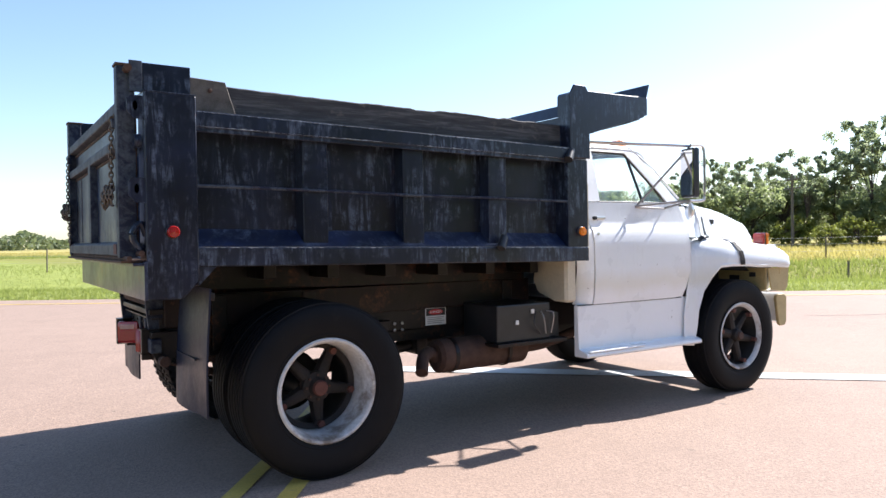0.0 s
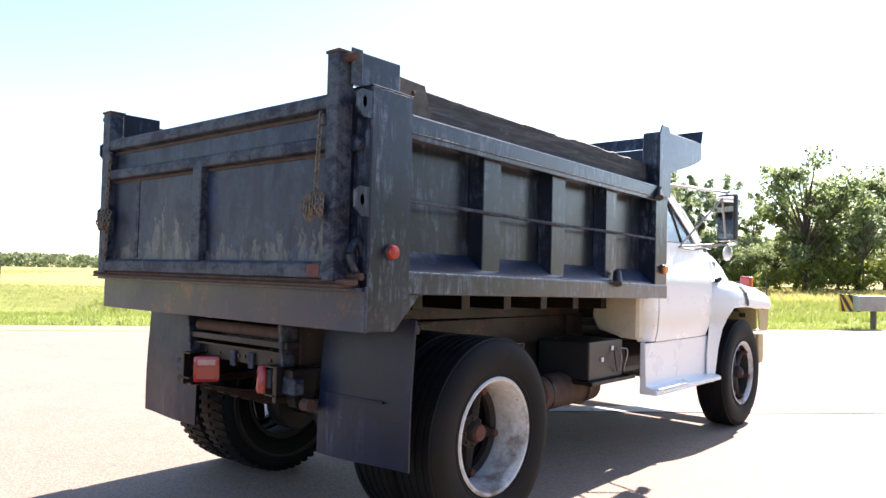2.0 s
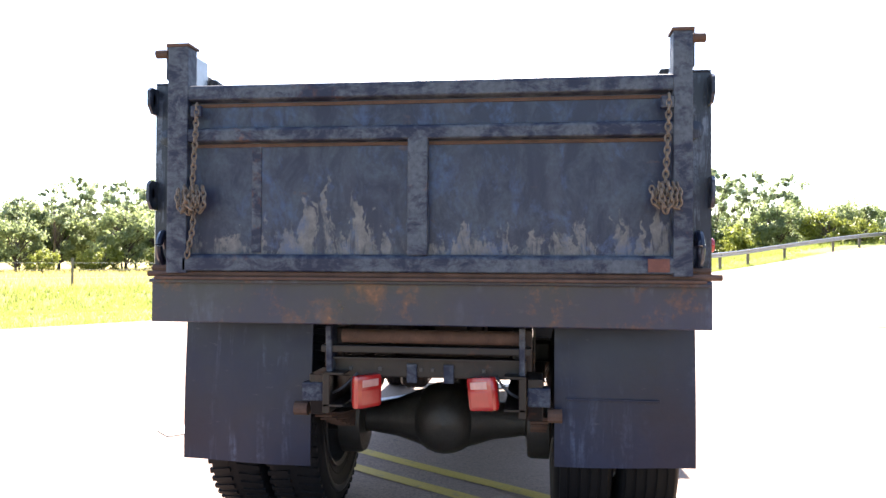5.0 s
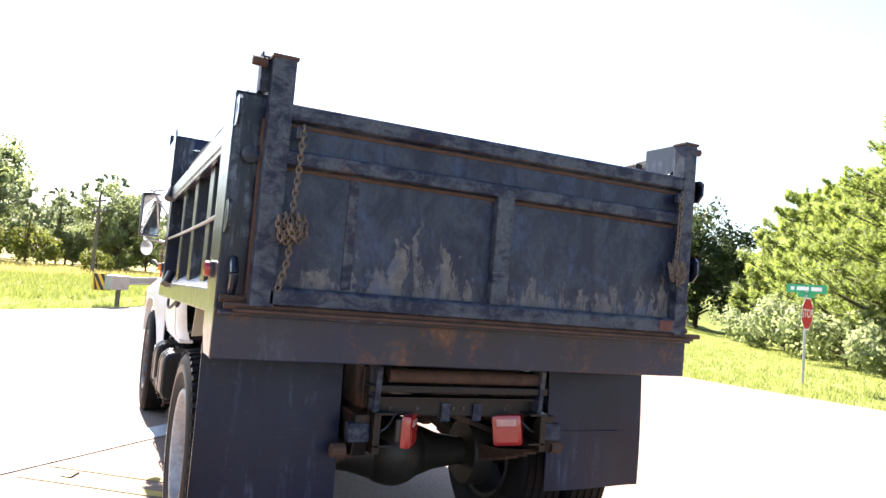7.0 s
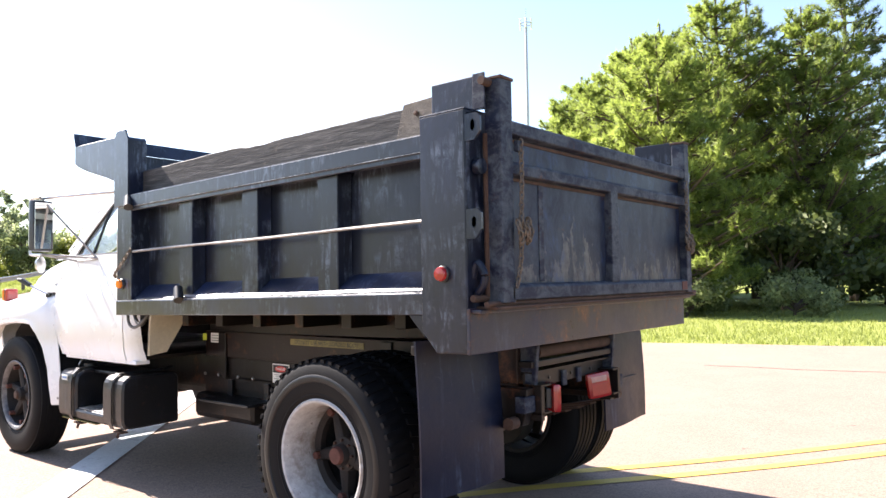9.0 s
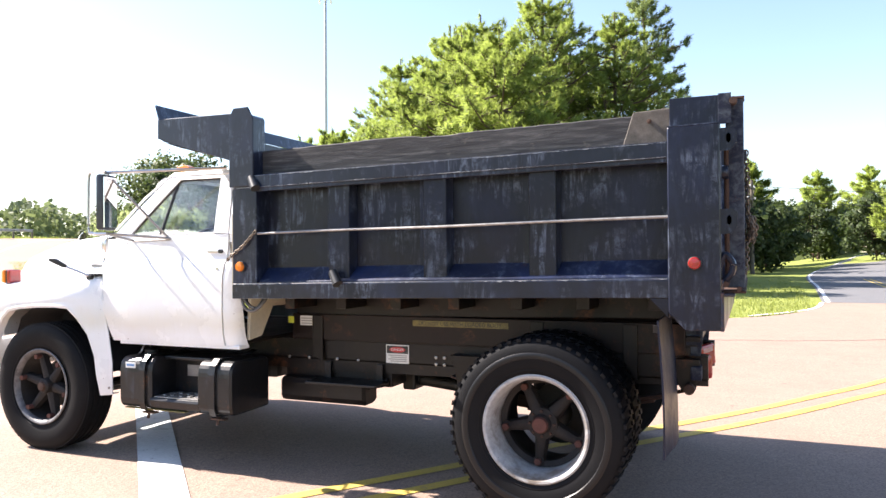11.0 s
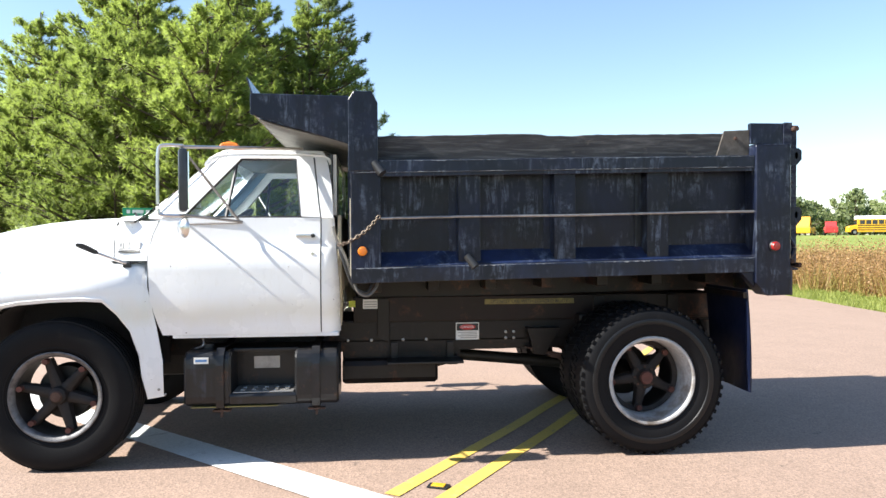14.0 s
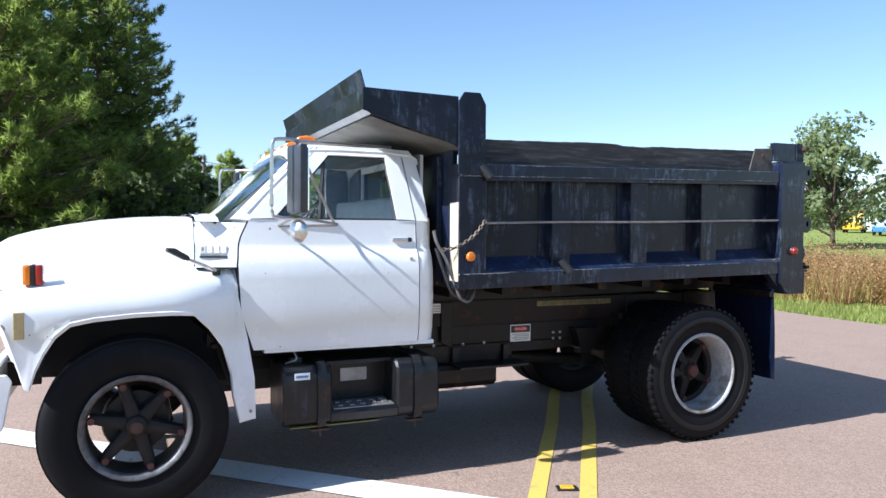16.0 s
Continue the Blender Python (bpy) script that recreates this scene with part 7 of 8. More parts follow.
put(make_broad("shrub", "grey green roadside shrub at the foot of the pines", 2.2, 1.9, M_LEAF, 6, 16, 4200, 0.12, 0.02, "shrub", "shrubs"),
    [(9.8, -20.0, 0, 0.95), (12.6, -21.4, 80, 1.1), (6.6, -21.0, 150, 0.8), (16.0, -23.4, 210, 1.1), (19.0, -26.0, 300, 1.2), (23.0, -29.0, 20, 1.1), (3.6, -22.8, 90, 0.8)])
# dark undergrowth behind
put(make_broad("shrub", "dark undergrowth below the pines", 3.6, 3.0, M_LEAFMID, 7, 18, 4200, 0.22, 0.02, "shrub", "shrubs"),
    [(5.0, -27.0, 0, 1.0), (9.5, -28.0, 70, 1.0), (14.5, -30.5, 130, 1.1), (20.0, -33.0, 200, 1.1), (2.5, -34.0, 250, 1.0), (26.0, -38.0, 310, 1.2), (33.0, -41.0, 20, 1.2), (36.0, -36.0, 90, 0.8)])
# woods either side of the side road
put(make_pine("pine_tree", "roadside pine above shaded woods", 9.5, 2.0, 3.0, M_PINE, 8, 7, 18, 0.42, 0.08, 14, 6),
    [(1.5, -58, 0, 1.0), (-1.0, -66, 60, 1.05), (4.5, -63, 120, 1.1), (-13.5, -68, 180, 0.95), (-17.0, -74, 240, 1.0), (-20.5, -70, 300, 0.92), (-24, -78, 20, 1.0), (0.5, -78, 90, 1.15), (-9, -98, 30, 1.2), (-15, -102, 140, 1.2)])
put(make_broad("oak_tree", "dense roadside oak in shade", 6.8, 3.6, M_LEAFDARK, 9, 26, 6200, 0.28, 0.05),
    [(-0.5, -52, 0, 1.0), (-2.2, -60, 70, 0.9), (-2.8, -70, 140, 0.95), (2.8, -49, 200, 0.85), (-14, -62, 260, 0.85), (-18.5, -66, 310, 0.9), (-12, -74, 40, 1.0), (-3, -82, 100, 1.1), (-8, -92, 20, 1.1), (-18, -88, 70, 1.2)])
# woods across the highway: lacy pines on bare trunks over a broadleaf edge
rs = random.Random(21)
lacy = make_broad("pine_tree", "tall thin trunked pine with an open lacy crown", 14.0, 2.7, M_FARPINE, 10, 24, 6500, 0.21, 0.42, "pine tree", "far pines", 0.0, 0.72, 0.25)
LACY = [(-1.65, -4.83, a, e) for a, e in ((24.3, 7.6), (25.3, 8.4), (26.4, 8.0), (27.7, 8.2), (28.7, 6.3), (30.4, 5.8), (31.6, 6.4), (33.0, 5.6), (34.2, 6.0), (35.5, 5.7), (36.9, 6.1), (38.6, 5.2), (40.4, 4.5))]
LACY += [(-2.97, -3.28, a, e) for a, e in ((23.0, 8.6), (21.3, 7.3), (19.6, 8.2), (17.6, 6.8))]
LACY += [(-3.65, -1.89, a, e) for a, e in ((9.5, 5.6), (7.4, 5.0), (5.3, 5.2), (2.2, 6.7), (3.2, 6.0))]
LACY += [(-2.96, 2.99, a, e) for a, e in ((-8.1, 8.0), (-9.4, 8.8), (-10.2, 9.6), (-11.5, 8.7), (-12.6, 7.7), (-14.7, 5.6), (-16.2, 7.3), (-17.3, 6.3), (-19.0, 7.0), (-21.0, 6.6))]
spots = []
for x0, y0, az, el in LACY:
    x, y, sc = seen_from(x0, y0, az, rs.uniform(80, 94) if az > 12 else rs.uniform(68, 80), el, 14.0)
    spots.append((x, y, rs.uniform(0, 360), sc))
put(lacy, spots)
mid = make_broad("oak_tree", "broadleaf tree at the wood's edge", 8.0, 3.8, M_LEAF, 12, 28, 8200, 0.25, 0.03, "tree", "wood edge trees")
spots = []
for az in np.arange(3, 43, 1.9):
    x, y, sc = seen_from(-2, -4, az + rs.uniform(-0.7, 0.7), rs.uniform(74, 92), rs.uniform(3.0, 4.9) if az > 9 else rs.uniform(2.4, 3.6), 8.0)
    spots.append((x, y, rs.uniform(0, 360), sc))
for az in np.arange(-24, 4, 2.4):
    x, y, sc = seen_from(-3, 1, az + rs.uniform(-0.7, 0.7), rs.uniform(64, 76), rs.uniform(2.2, 3.8) if az > -16 else rs.uniform(3.8, 5.6), 8.0)
    spots.append((x, y, rs.uniform(0, 360), sc))
put(mid, spots)
big = make_broad("oak_tree", "tall rounded tree with sky showing through its crown", 11.5, 5.0, M_LEAF, 13, 34, 9000, 0.28, 0.12, "tree", "wood edge trees", 0.0, 0.85)
put(big, [(*polar(-2.97, -3.28, 14.2, 74), 0, 1.12), (*polar(-2.97, -3.28, 10.8, 79), 90, 1.02), (*polar(-3.65, -1.89, 1.6, 72), 190, 0.70)])
bush = make_broad("shrub", "yellow green bush at the field's edge", 3.6, 2.6, M_LEAFYEL, 14, 18, 3200, 0.22, 0.02, "shrub", "wood edge shrubs")
spots = []
for az in np.arange(-28, 42, 2.9):
    x, y = polar(-2, -2, az + rs.uniform(-1, 1), rs.uniform(58, 66) if az < 6 else rs.uniform(68, 76))
    spots.append((x, y, rs.uniform(0, 360), rs.uniform(0.45, 0.95)))
put(bush, spots)
darkb = make_broad("oak_tree", "dark rounded evergreen beyond the guardrail", 7.6, 4.2, M_LEAFDARK, 15, 30, 9000, 0.22, 0.02, "tree", "wood edge trees")
put(darkb, [(*polar(-3.8, -1.2, -5.6, 56), 0, 0.98), (*polar(-3.8, -1.2, -11.2, 60), 140, 0.62)])
put(make_broad("shrub", "round leafy bush on the grass bank", 5.2, 3.6, M_LEAF, 16, 22, 6000, 0.21, 0.02, "shrub", "shrubs"),
    [(*polar(-3.9, 1.1, -40.5, 47), 0, 0.75), (*polar(-3.9, 1.1, -38.0, 50), 90, 0.6)])
# small trees over the weeds to the west
put(make_broad("small_tree", "bushy olive green small tree", 4.8, 2.6, M_LEAFYEL, 17, 20, 4200, 0.17, 0.05, "tree", "small trees"),
    [(-10.9, -30.8, 0, 1.12), (-10.4, -36.5, 90, 0.95)])
put(make_broad("russet_shrub", "tall russet and green brush at the yard's edge", 3.6, 2.4, M_RUSSET, 32, 18, 3600, 0.16, 0.02, "shrub", "small trees"),
    [(*polar(0.84, 5.69, -113.4, 52), 0, 1.15), (*polar(0.84, 5.69, -111.6, 46), 120, 0.9)])
put(make_broad("spreading_tree", "wide spreading tree with full grey green crown", 9.0, 4.8, M_LEAF, 18, 38, 8000, 0.27, 0.08, "tree", "small trees"),
    [(*polar(3.8, 5.2, -141.5, 58), 0, 1.0)])
put(make_broad("tree", "rounded tree by the yard", 5.0, 3.2, M_LEAF, 19, 18, 2600, 0.3, 0.05, "tree", "yard trees"),
    [(*polar(1.8, 5.75, -119.5, 140), 20, 1.2), (*polar(1.8, 5.75, -122.5, 150), 70, 1.3), (*polar(1.8, 5.75, -125.0, 145), 170, 1.6), (*polar(1.3, 5.7, -116.5, 135), 0, 1.0), (*polar(1.3, 5.7, -127.5, 140), 130, 1.5), (*polar(1.3, 5.7, -148, 80), 200, 1.2), (*polar(1.3, 5.7, -132, 125), 250, 1.3)]
    + [(*seen_from(0.84, 5.69, a, d, e, 5.0)[:2], 40 * a, seen_from(0.84, 5.69, a, d, e, 5.0)[2]) for a, d, e in ((-112.7, 96, 3.9), (-114.7, 130, 3.3), (-117.0, 135, 2.9), (-118.0, 128, 3.1), (-119.2, 130, 3.0), (-120.4, 134, 2.7), (-121.6, 140, 2.4))])
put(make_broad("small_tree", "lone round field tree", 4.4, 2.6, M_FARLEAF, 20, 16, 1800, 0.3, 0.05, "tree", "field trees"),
    [(*polar(-3.3, -2.8, 63.4, 95), 0, 1.0), (*polar(-3.6, -1.4, 47, 130), 80, 1.5), (*polar(-3.6, -1.4, 44.6, 122), 190, 1.3), (*polar(-3.6, -1.4, 50, 150), 120, 1.3), (*polar(-3.6, -1.4, 40.5, 112), 300, 1.6)])

# far woods along the horizon, their haze put into the leaf colour
rng = np.random.default_rng(30)
cen, fine_cen = [], []
for a0, a1, d, hh, count in ((36, 112, 290, 6.5, 15000), (112, 250, 330, 9, 7000), (-170, -98, 190, 9.5, 26000), (-44, 40, 170, 15, 30000), (-98, -44, 110, 9, 16000)):
    az = np.radians(rng.uniform(a0, a1, count))
    wob = 1 + 0.07 * np.sin(az * 23) + 0.04 * np.sin(az * 61)
    dd = d * wob * rng.uniform(0.97, 1.10, count)
    top = hh * np.array([0.70 + 0.35 * noise.noise((float(q) * 26, d * 0.1, 0)) + 0.22 * noise.noise((float(q) * 95, d * 0.1, 5)) for q in az])
    z = np.abs(rng.uniform(0, 1, count)) ** 0.8 * np.maximum(top, 1.5)
    (fine_cen if d < 200 else cen).append(np.stack([dd * np.cos(az), dd * np.sin(az), z + height(dd * np.cos(az), dd * np.sin(az))], 1))
V, F = leaf_arrays(rng, np.concatenate(fine_cen), 1.15)
V2, F2 = leaf_arrays(rng, np.concatenate(cen), 1.5)
V, F = np.concatenate([V, V2]), np.concatenate([F, F2 + len(V)])
tagged(big_mesh("far_woods", V, F, M_FARLEAF), "low line of green woods on the horizon, haze in the leaf colour", "woods", kind="stuff")


# grass along the road edges and weeds beyond it
def blades(name, label, pts, h, w, mat, seed, per=3, lean=0.35):
    rng_ = np.random.default_rng(seed)
    n_ = len(pts) * per
    b = np.repeat(pts, per, 0) + np.concatenate([rng_.normal(scale=0.05, size=(n_, 2)), np.zeros((n_, 1))], 1)
    a_ = rng_.uniform(0, 6.283, n_)
    sd = np.stack([np.cos(a_), np.sin(a_), np.zeros(n_)], 1)
    hh_ = h * rng_.uniform(0.5, 1.3, (n_, 1))
    ln = rng_.normal(scale=lean, size=(n_, 2)) * hh_
    tip = b + np.concatenate([ln, hh_], 1)
    V_ = np.stack([b - sd * w / 2, b + sd * w / 2, tip], 1).reshape(-1, 3)
    ob = big_mesh(name, V_, np.arange(n_ * 3).reshape(-1, 3), mat)
    return tagged(ob, label, "grass", kind="stuff")


def scatter(rng_, n_, ulo, uhi, vlo, vhi, bias=1.0):
    u_ = rng_.uniform(ulo, uhi, n_)
    v_ = vlo + (vhi - vlo) * rng_.uniform(0, 1, n_) ** bias
    x_, y_ = xy_of(u_, v_)
    return np.stack([x_, y_, height(x_, y_) - 0.03], 1)


rng = np.random.default_rng(40)
blades("verge_grass", "short bright green verge grass across the highway", np.concatenate([scatter(rng, 24000, -20, 48, 12.5, 21, 1.3), scatter(rng, 12000, -45, -6, 14, 45, 1.2)]), 0.10, 0.022, M_GRASSB, 41)
blades("field_weeds", "taller mixed weeds along the ditch and field", np.concatenate([scatter(rng, 6500, -7, 45, 21.5, 31, 0.9), scatter(rng, 2500, 16, 90, 14.8, 17.5), scatter(rng, 2500, -75, -35, 70, 84)]), 0.27, 0.045, M_GRASSB, 42, 4)
blades("dry_field_grass", "dry straw coloured field grass", np.concatenate([scatter(rng, 10000, -5, 50, 31, 75, 1.2), scatter(rng, 5000, -95, -30, 84, 130)]), 0.30, 0.07, M_STRAW, 43, 3)
# corner lawn below the pines: keep to the ground beyond the paving edge
px, py = rng.uniform(-3, 34, 60000), rng.uniform(-40, -9, 60000)
ex = np.array([p[0] for p in EAST] + [12, 18, 26, 40])
ey = np.array([p[1] for p in EAST] + [-10.3, -12.2, -15.5, -25])
o_ = np.argsort(ex)
edge_y = np.interp(px, ex[o_], ey[o_])
depth_in = edge_y - py
keep = (depth_in > 0.05) & (rng.uniform(size=len(px)) < np.exp(-depth_in / 9)) & ~((px < -1.5) & (py < -16) & (px < -2.6 - (py + 16) * -0.03))
px, py = px[keep], py[keep]
blades("corner_grass", "sunlit mown grass on the road corner", np.stack([px, py, height(px, py) - 0.03], 1)[:26000], 0.10, 0.024, M_GRASSB, 44)
# tall brown weeds beside the side road
m_ = 13000
wx = -8.9 - 9 * rng.uniform(size=m_) ** 1.4
wy = rng.uniform(-34, 6, m_)
nz = np.array([noise.noise((float(a) * 0.35, float(b) * 0.35, 3.0)) for a, b in zip(wx, wy)])
ok = (nz > -0.25) & (wx < np.interp(wy, [-34, -3, 1, 5.2, 10], [-9.4, -9.4, -10.4, -12.4, -16]) - 0.5 * nz)
P_ = np.stack([wx, wy, np.full(m_, -0.05)], 1)[ok]
tall = rng.uniform(size=len(P_)) < 0.55
blades("tall_weeds", "tall brown and olive roadside weeds", P_[tall], 0.85, 0.026, M_WEED, 45, 6, 0.30)
blades("tall_weeds", "green and straw grass between the weeds", P_[~tall], 0.70, 0.024, M_STRAW, 46, 7, 0.32)
WY = np.array([p[1] for p in WEST][::-1])
WX = np.array([p[0] for p in WEST][::-1])
gy_ = rng.uniform(-30, 9, 11000)
near_g = np.stack([np.interp(gy_, WY, WX) - 0.05 - 2.4 * rng.uniform(size=11000), gy_, np.full(11000, -0.03)], 1)
blades("verge_grass", "narrow green verge before the weeds", near_g, 0.12, 0.022, M_GRASSB, 47)
# twiggy brown brush in the weeds
cl = []
for k in range(130):
    bx_, by_ = -9.9 - rs.uniform(0, 5.5), rs.uniform(-22, 2)
    hh_ = rs.uniform(0.6, 1.15)
    q = rng.normal(size=(900, 3)) * np.array((0.55, 0.55, 0.28 * hh_)) + np.array((bx_, by_, hh_ * 0.6))
    cl.append(q[q[:, 2] > 0.02])
V, F = leaf_arrays(rng, np.concatenate(cl), 0.045)
tagged(big_mesh("brush", V, F, M_WEED), "reddish brown dried brush in the weeds", "brush", kind="stuff")

# ---------------------------------------------------------------- signs, rails, poles, far buildings
# stop sign with its street name blade
SX, SY = 7.42, -12.65
stop = thing("stop_sign", "red stop sign with green street blade on a leaning post", "sign", at=(SX, SY, -0.03))
post = part("sign_post", tube([(0, 0, -0.2), (0.03, 0.02, 2.08)], 0.028, 8), M_GALV, stop)
FACE = 200.0       # heading of the sign's face


def turned(bm, m):
    bmesh.ops.transform(bm, matrix=m, verts=bm.verts)
    return bm


oct_ = [(0.38 * math.cos(radians(22.5 + 45 * k)) / math.cos(radians(22.5)) * 0.924, 0.38 * math.sin(radians(22.5 + 45 * k)) / math.cos(radians(22.5)) * 0.924) for k in range(8)]
ms = pose(0.03, 0.0, 1.58, 0, 0, FACE + 90) @ pose(0, -0.035, 0)
plate = part("stop_plate", turned(prism(oct_, -0.002, 0.002, "y", 0), ms), M_SIGNW, stop, "white edged red octagon")
inner = [(a * 0.93, b * 0.93) for a, b in oct_]
part("stop_face", turned(prism(inner, -0.0045, -0.0025, "y", 0), ms), M_SIGNR, plate)
text("stop_word", "STOP", 0.27, M_SIGNW, ms @ pose(0, -0.006, 0, 90, 0, 0), plate, 0.0005)
part("stop_back", turned(prism(inner, 0.0025, 0.004, "y", 0), ms), M_GALV, plate)
mb = pose(0.03, 0.02, 2.13, 0, 0, 22)
blade = part("street_blade", turned(bx(-0.42, 0.42, -0.006, 0.006, -0.095, 0.095, 0.003), mb), M_SIGNG, stop, "green street name blade")
for sgn in (1, -1):
    for k, (xa, xb) in enumerate(((-0.32, -0.10), (-0.05, 0.20), (0.25, 0.33))):
        part("name_bar", turned(bx(xa, xb, min(sgn * 0.006, sgn * 0.008), max(sgn * 0.006, sgn * 0.008), -0.04, 0.045, 0), mb), M_SIGNW, blade)
part("blade_clamp", bx(0.0, 0.06, -0.01, 0.05, 2.0, 2.05, 0.005), M_SIGNG, stop)
part("plate_lower", turned(bx(-0.2, 0.2, -0.004, 0.004, -0.05, 0.05, 0), pose(0.03, 0.02, 1.99, 0, 0, 70)), M_SIGNG, stop)

# guardrails either side of the highway
WAVE = [(0.0, 0.88), (0.035, 0.855), (0.035, 0.80), (0.0, 0.775), (0.0, 0.725), (0.035, 0.70), (0.035, 0.645), (0.0, 0.62)]


def guardrail(label, uvs, side, face):
    """A corrugated beam on posts that follows the road, with a box end and a striped marker."""
    root = thing("guardrail", label, "guardrail", "guardrails")
    pts = smooth_path([Vector((*xy_of(u, v), 0)) for u, v in uvs], 5)
    secs_ = []
    for i, p in enumerate(pts):
        p.z = float(height(p.x, p.y))
        d = pts[min(i + 1, len(pts) - 1)] - pts[max(i - 1, 0)]
        nrm = Vector((d.y, -d.x, 0)).normalized() * side
        secs_.append([(p.x + nrm.x * a_, p.y + nrm.y * a_, p.z + b_) for a_, b_ in WAVE])
    solid(part("rail_beam", loft(secs_), M_GALV, root, "corrugated steel beam"), 0.006, 0)
    run, last = 0.0, pts[0]
    for p in pts[1:]:
        run += (p - last).length
        last = p
        if run > 3.2:
            run = 0.0
            part("rail_post", bx(p.x - 0.07, p.x + 0.07, p.y + 0.10 * side - 0.07, p.y + 0.10 * side + 0.07, p.z - 0.3, p.z + 0.85, 0.01), M_POST, root)
    e0 = pts[0]
    ze = e0.z
    d0 = (pts[1] - pts[0]).normalized()
    turn_ = math.degrees(math.atan2(d0.y, d0.x)) - 90
    part("end_terminal", turned(bx(-0.28, 0.28, -0.9, 0.0, -0.22, 0.22, 0.03), pose(e0.x, e0.y, ze + 0.70, 0, 0, turn_)), M_GALV, root, "box end terminal")
    mk_m = pose(e0.x - 0.95 * d0.x, e0.y - 0.95 * d0.y, ze + 0.70, 0, 0, face + 90)
    plate_ = part("end_marker", turned(bx(-0.27, 0.27, -0.01, 0.01, -0.25, 0.25, 0.004), mk_m), M_SIGNY, root, "yellow marker with black slanted stripes")
    for k in range(4):
        q = -0.46 + 0.19 * k
        poly = [(max(-0.265, min(0.265, -(q + a_) * side)), b_) for a_, b_ in ((0, -0.245), (0.095, -0.245), (0.345, 0.245), (0.25, 0.245))]
        part("stripe", turned(prism(poly, -0.014, -0.0115, "y", 0), mk_m), M_LABELK, plate_)
    part("end_post", bx(e0.x - 0.3, e0.x - 0.16, e0.y, e0.y + 0.14, ze - 0.3, ze + 0.7, 0.01), M_POST, root)
    return root


guardrail("galvanised steel guardrail across the highway with striped end marker", ((16.6, 12.95), (20, 12.95), (26, 13.0), (34, 13.0), (44, 13.0), (60, 13.0), (78, 13.0)), 1, 200)
guardrail("galvanised steel guardrail on the climbing bank with striped end marker", ((29.3, 0.1), (33, 0.35), (40, 0.0), (50, 0.5), (60, 1.5), (75, 1.7), (100, 1.7), (150, 1.7)), -1, 137)


def utility_pole(x, y, h, turn, lamp=False, label="weathered wooden utility pole with crossarms"):
    z = float(height(x, y)) - 0.1
    root = thing("utility_pole", label, "pole", "utility poles", at=(x, y, z))
    root.rotation_euler[2] = radians(turn)
    part("pole", tube([(0, 0, 0), (0, 0, h)], [0.15, 0.10], 10), M_POST, root)
    for dz, w in ((0.55, 1.2), (1.35, 1.45)):
        arm = part("crossarm", bx(-w, w, -0.06, 0.06, h - dz - 0.06, h - dz + 0.06, 0.01), M_POST, root)
        for q in (-0.9, -0.45, 0.45, 0.9):
            part("insulator", tube([(q * w, 0, h - dz + 0.06), (q * w, 0, h - dz + 0.22)], 0.04, 6), M_SIGNW, arm)
        part("arm_brace", tube([(-0.5, 0.07, h - dz - 0.05), (0, 0.12, h - dz - 0.5), (0.5, 0.07, h - dz - 0.05)], 0.02, 5), M_POST, arm)
    if lamp:
        lt = part("lamp_arm", tube([(0, 0, h - 3.0), (-1.0, 0, h - 2.75)], 0.03, 6), M_GALV, root)
        part("lamp_head", bx(-1.5, -0.95, -0.12, 0.12, h - 2.85, h - 2.70, 0.04), M_GALV, lt)
    return root


utility_pole(21.4, 43.0, 9.9, -28, True, "tall wooden utility pole with crossarms and a yard lamp")
utility_pole(*polar(-1.66, -4.8, 31.3, 74), 6.8, 60)
utility_pole(-1.2, -50.0, 6.6, 80)
utility_pole(*polar(-3.5, -2.4, 4.2, 60), 6.0, 20)
wires = thing("power_lines", "two slack power lines strung beside the side road", "wires")
for k, (za, zb) in enumerate(((6.1, 6.4), (5.2, 5.3))):
    pts = []
    for t in np.linspace(0, 1, 18):
        x, y = -1.2 - 40 * t, -50 - 14 * t
        pts.append((x, y, za + (zb - za) * t - 1.0 * 4 * t * (1 - t)))
    part("wire", tube(pts, 0.018, 4), M_BLACKPL, wires)

# fence in the field
fence = thing("field_fence", "old wire field fence on grey wooden posts", "fence")
heads = []
for k, u in enumerate(np.arange(-34, 30, 4.4)):
    x, y = xy_of(u, 32.0)
    z = float(height(x, y))
    r = 0.055 if k % 3 == 1 else 0.035
    part("fence_post", tube([(x, y, z - 0.3), (x + 0.03 * (k % 2), y, z + (1.35 if k % 3 == 1 else 1.2))], r, 7), M_POST, fence)
    heads.append((x, y, z))
for hz in (0.45, 0.8, 1.12):
    part("fence_wire", tube([(x, y, z + hz) for x, y, z in heads], 0.004, 4), M_GALV, fence)
lone = thing("marker_post", "single grey wooden marker post in the verge", "post", at=(25.8, 9.7, float(height(25.8, 9.7))))
part("post", tube([(0, 0, -0.3), (0.02, 0, 0.75)], 0.04, 7), M_POST, lone)

# billboard seen from behind
bx0, by0 = polar(-3.8, -1.2, 42.6, 118)
bb = thing("billboard", "two stacked dark billboard panels on a steel mast", "billboard", at=(bx0, by0, 0))
bb.rotation_euler[2] = radians(-47)
part("mast", tube([(0, 0, -0.3), (0, 0, 8.0)], 0.22, 10), M_POST, bb)
for z0, z1 in ((7.0, 8.7), (4.7, 6.4)):
    pn = part("panel", bx(-2.9, 2.9, -0.12, 0.0, z0, z1, 0.02), M_DULL, bb, "grey panel back")
    for q in (-2.2, -0.75, 0.75, 2.2):
        part("stringer", bx(q - 0.05, q + 0.05, 0.0, 0.14, z0, z1, 0), M_POST, pn)

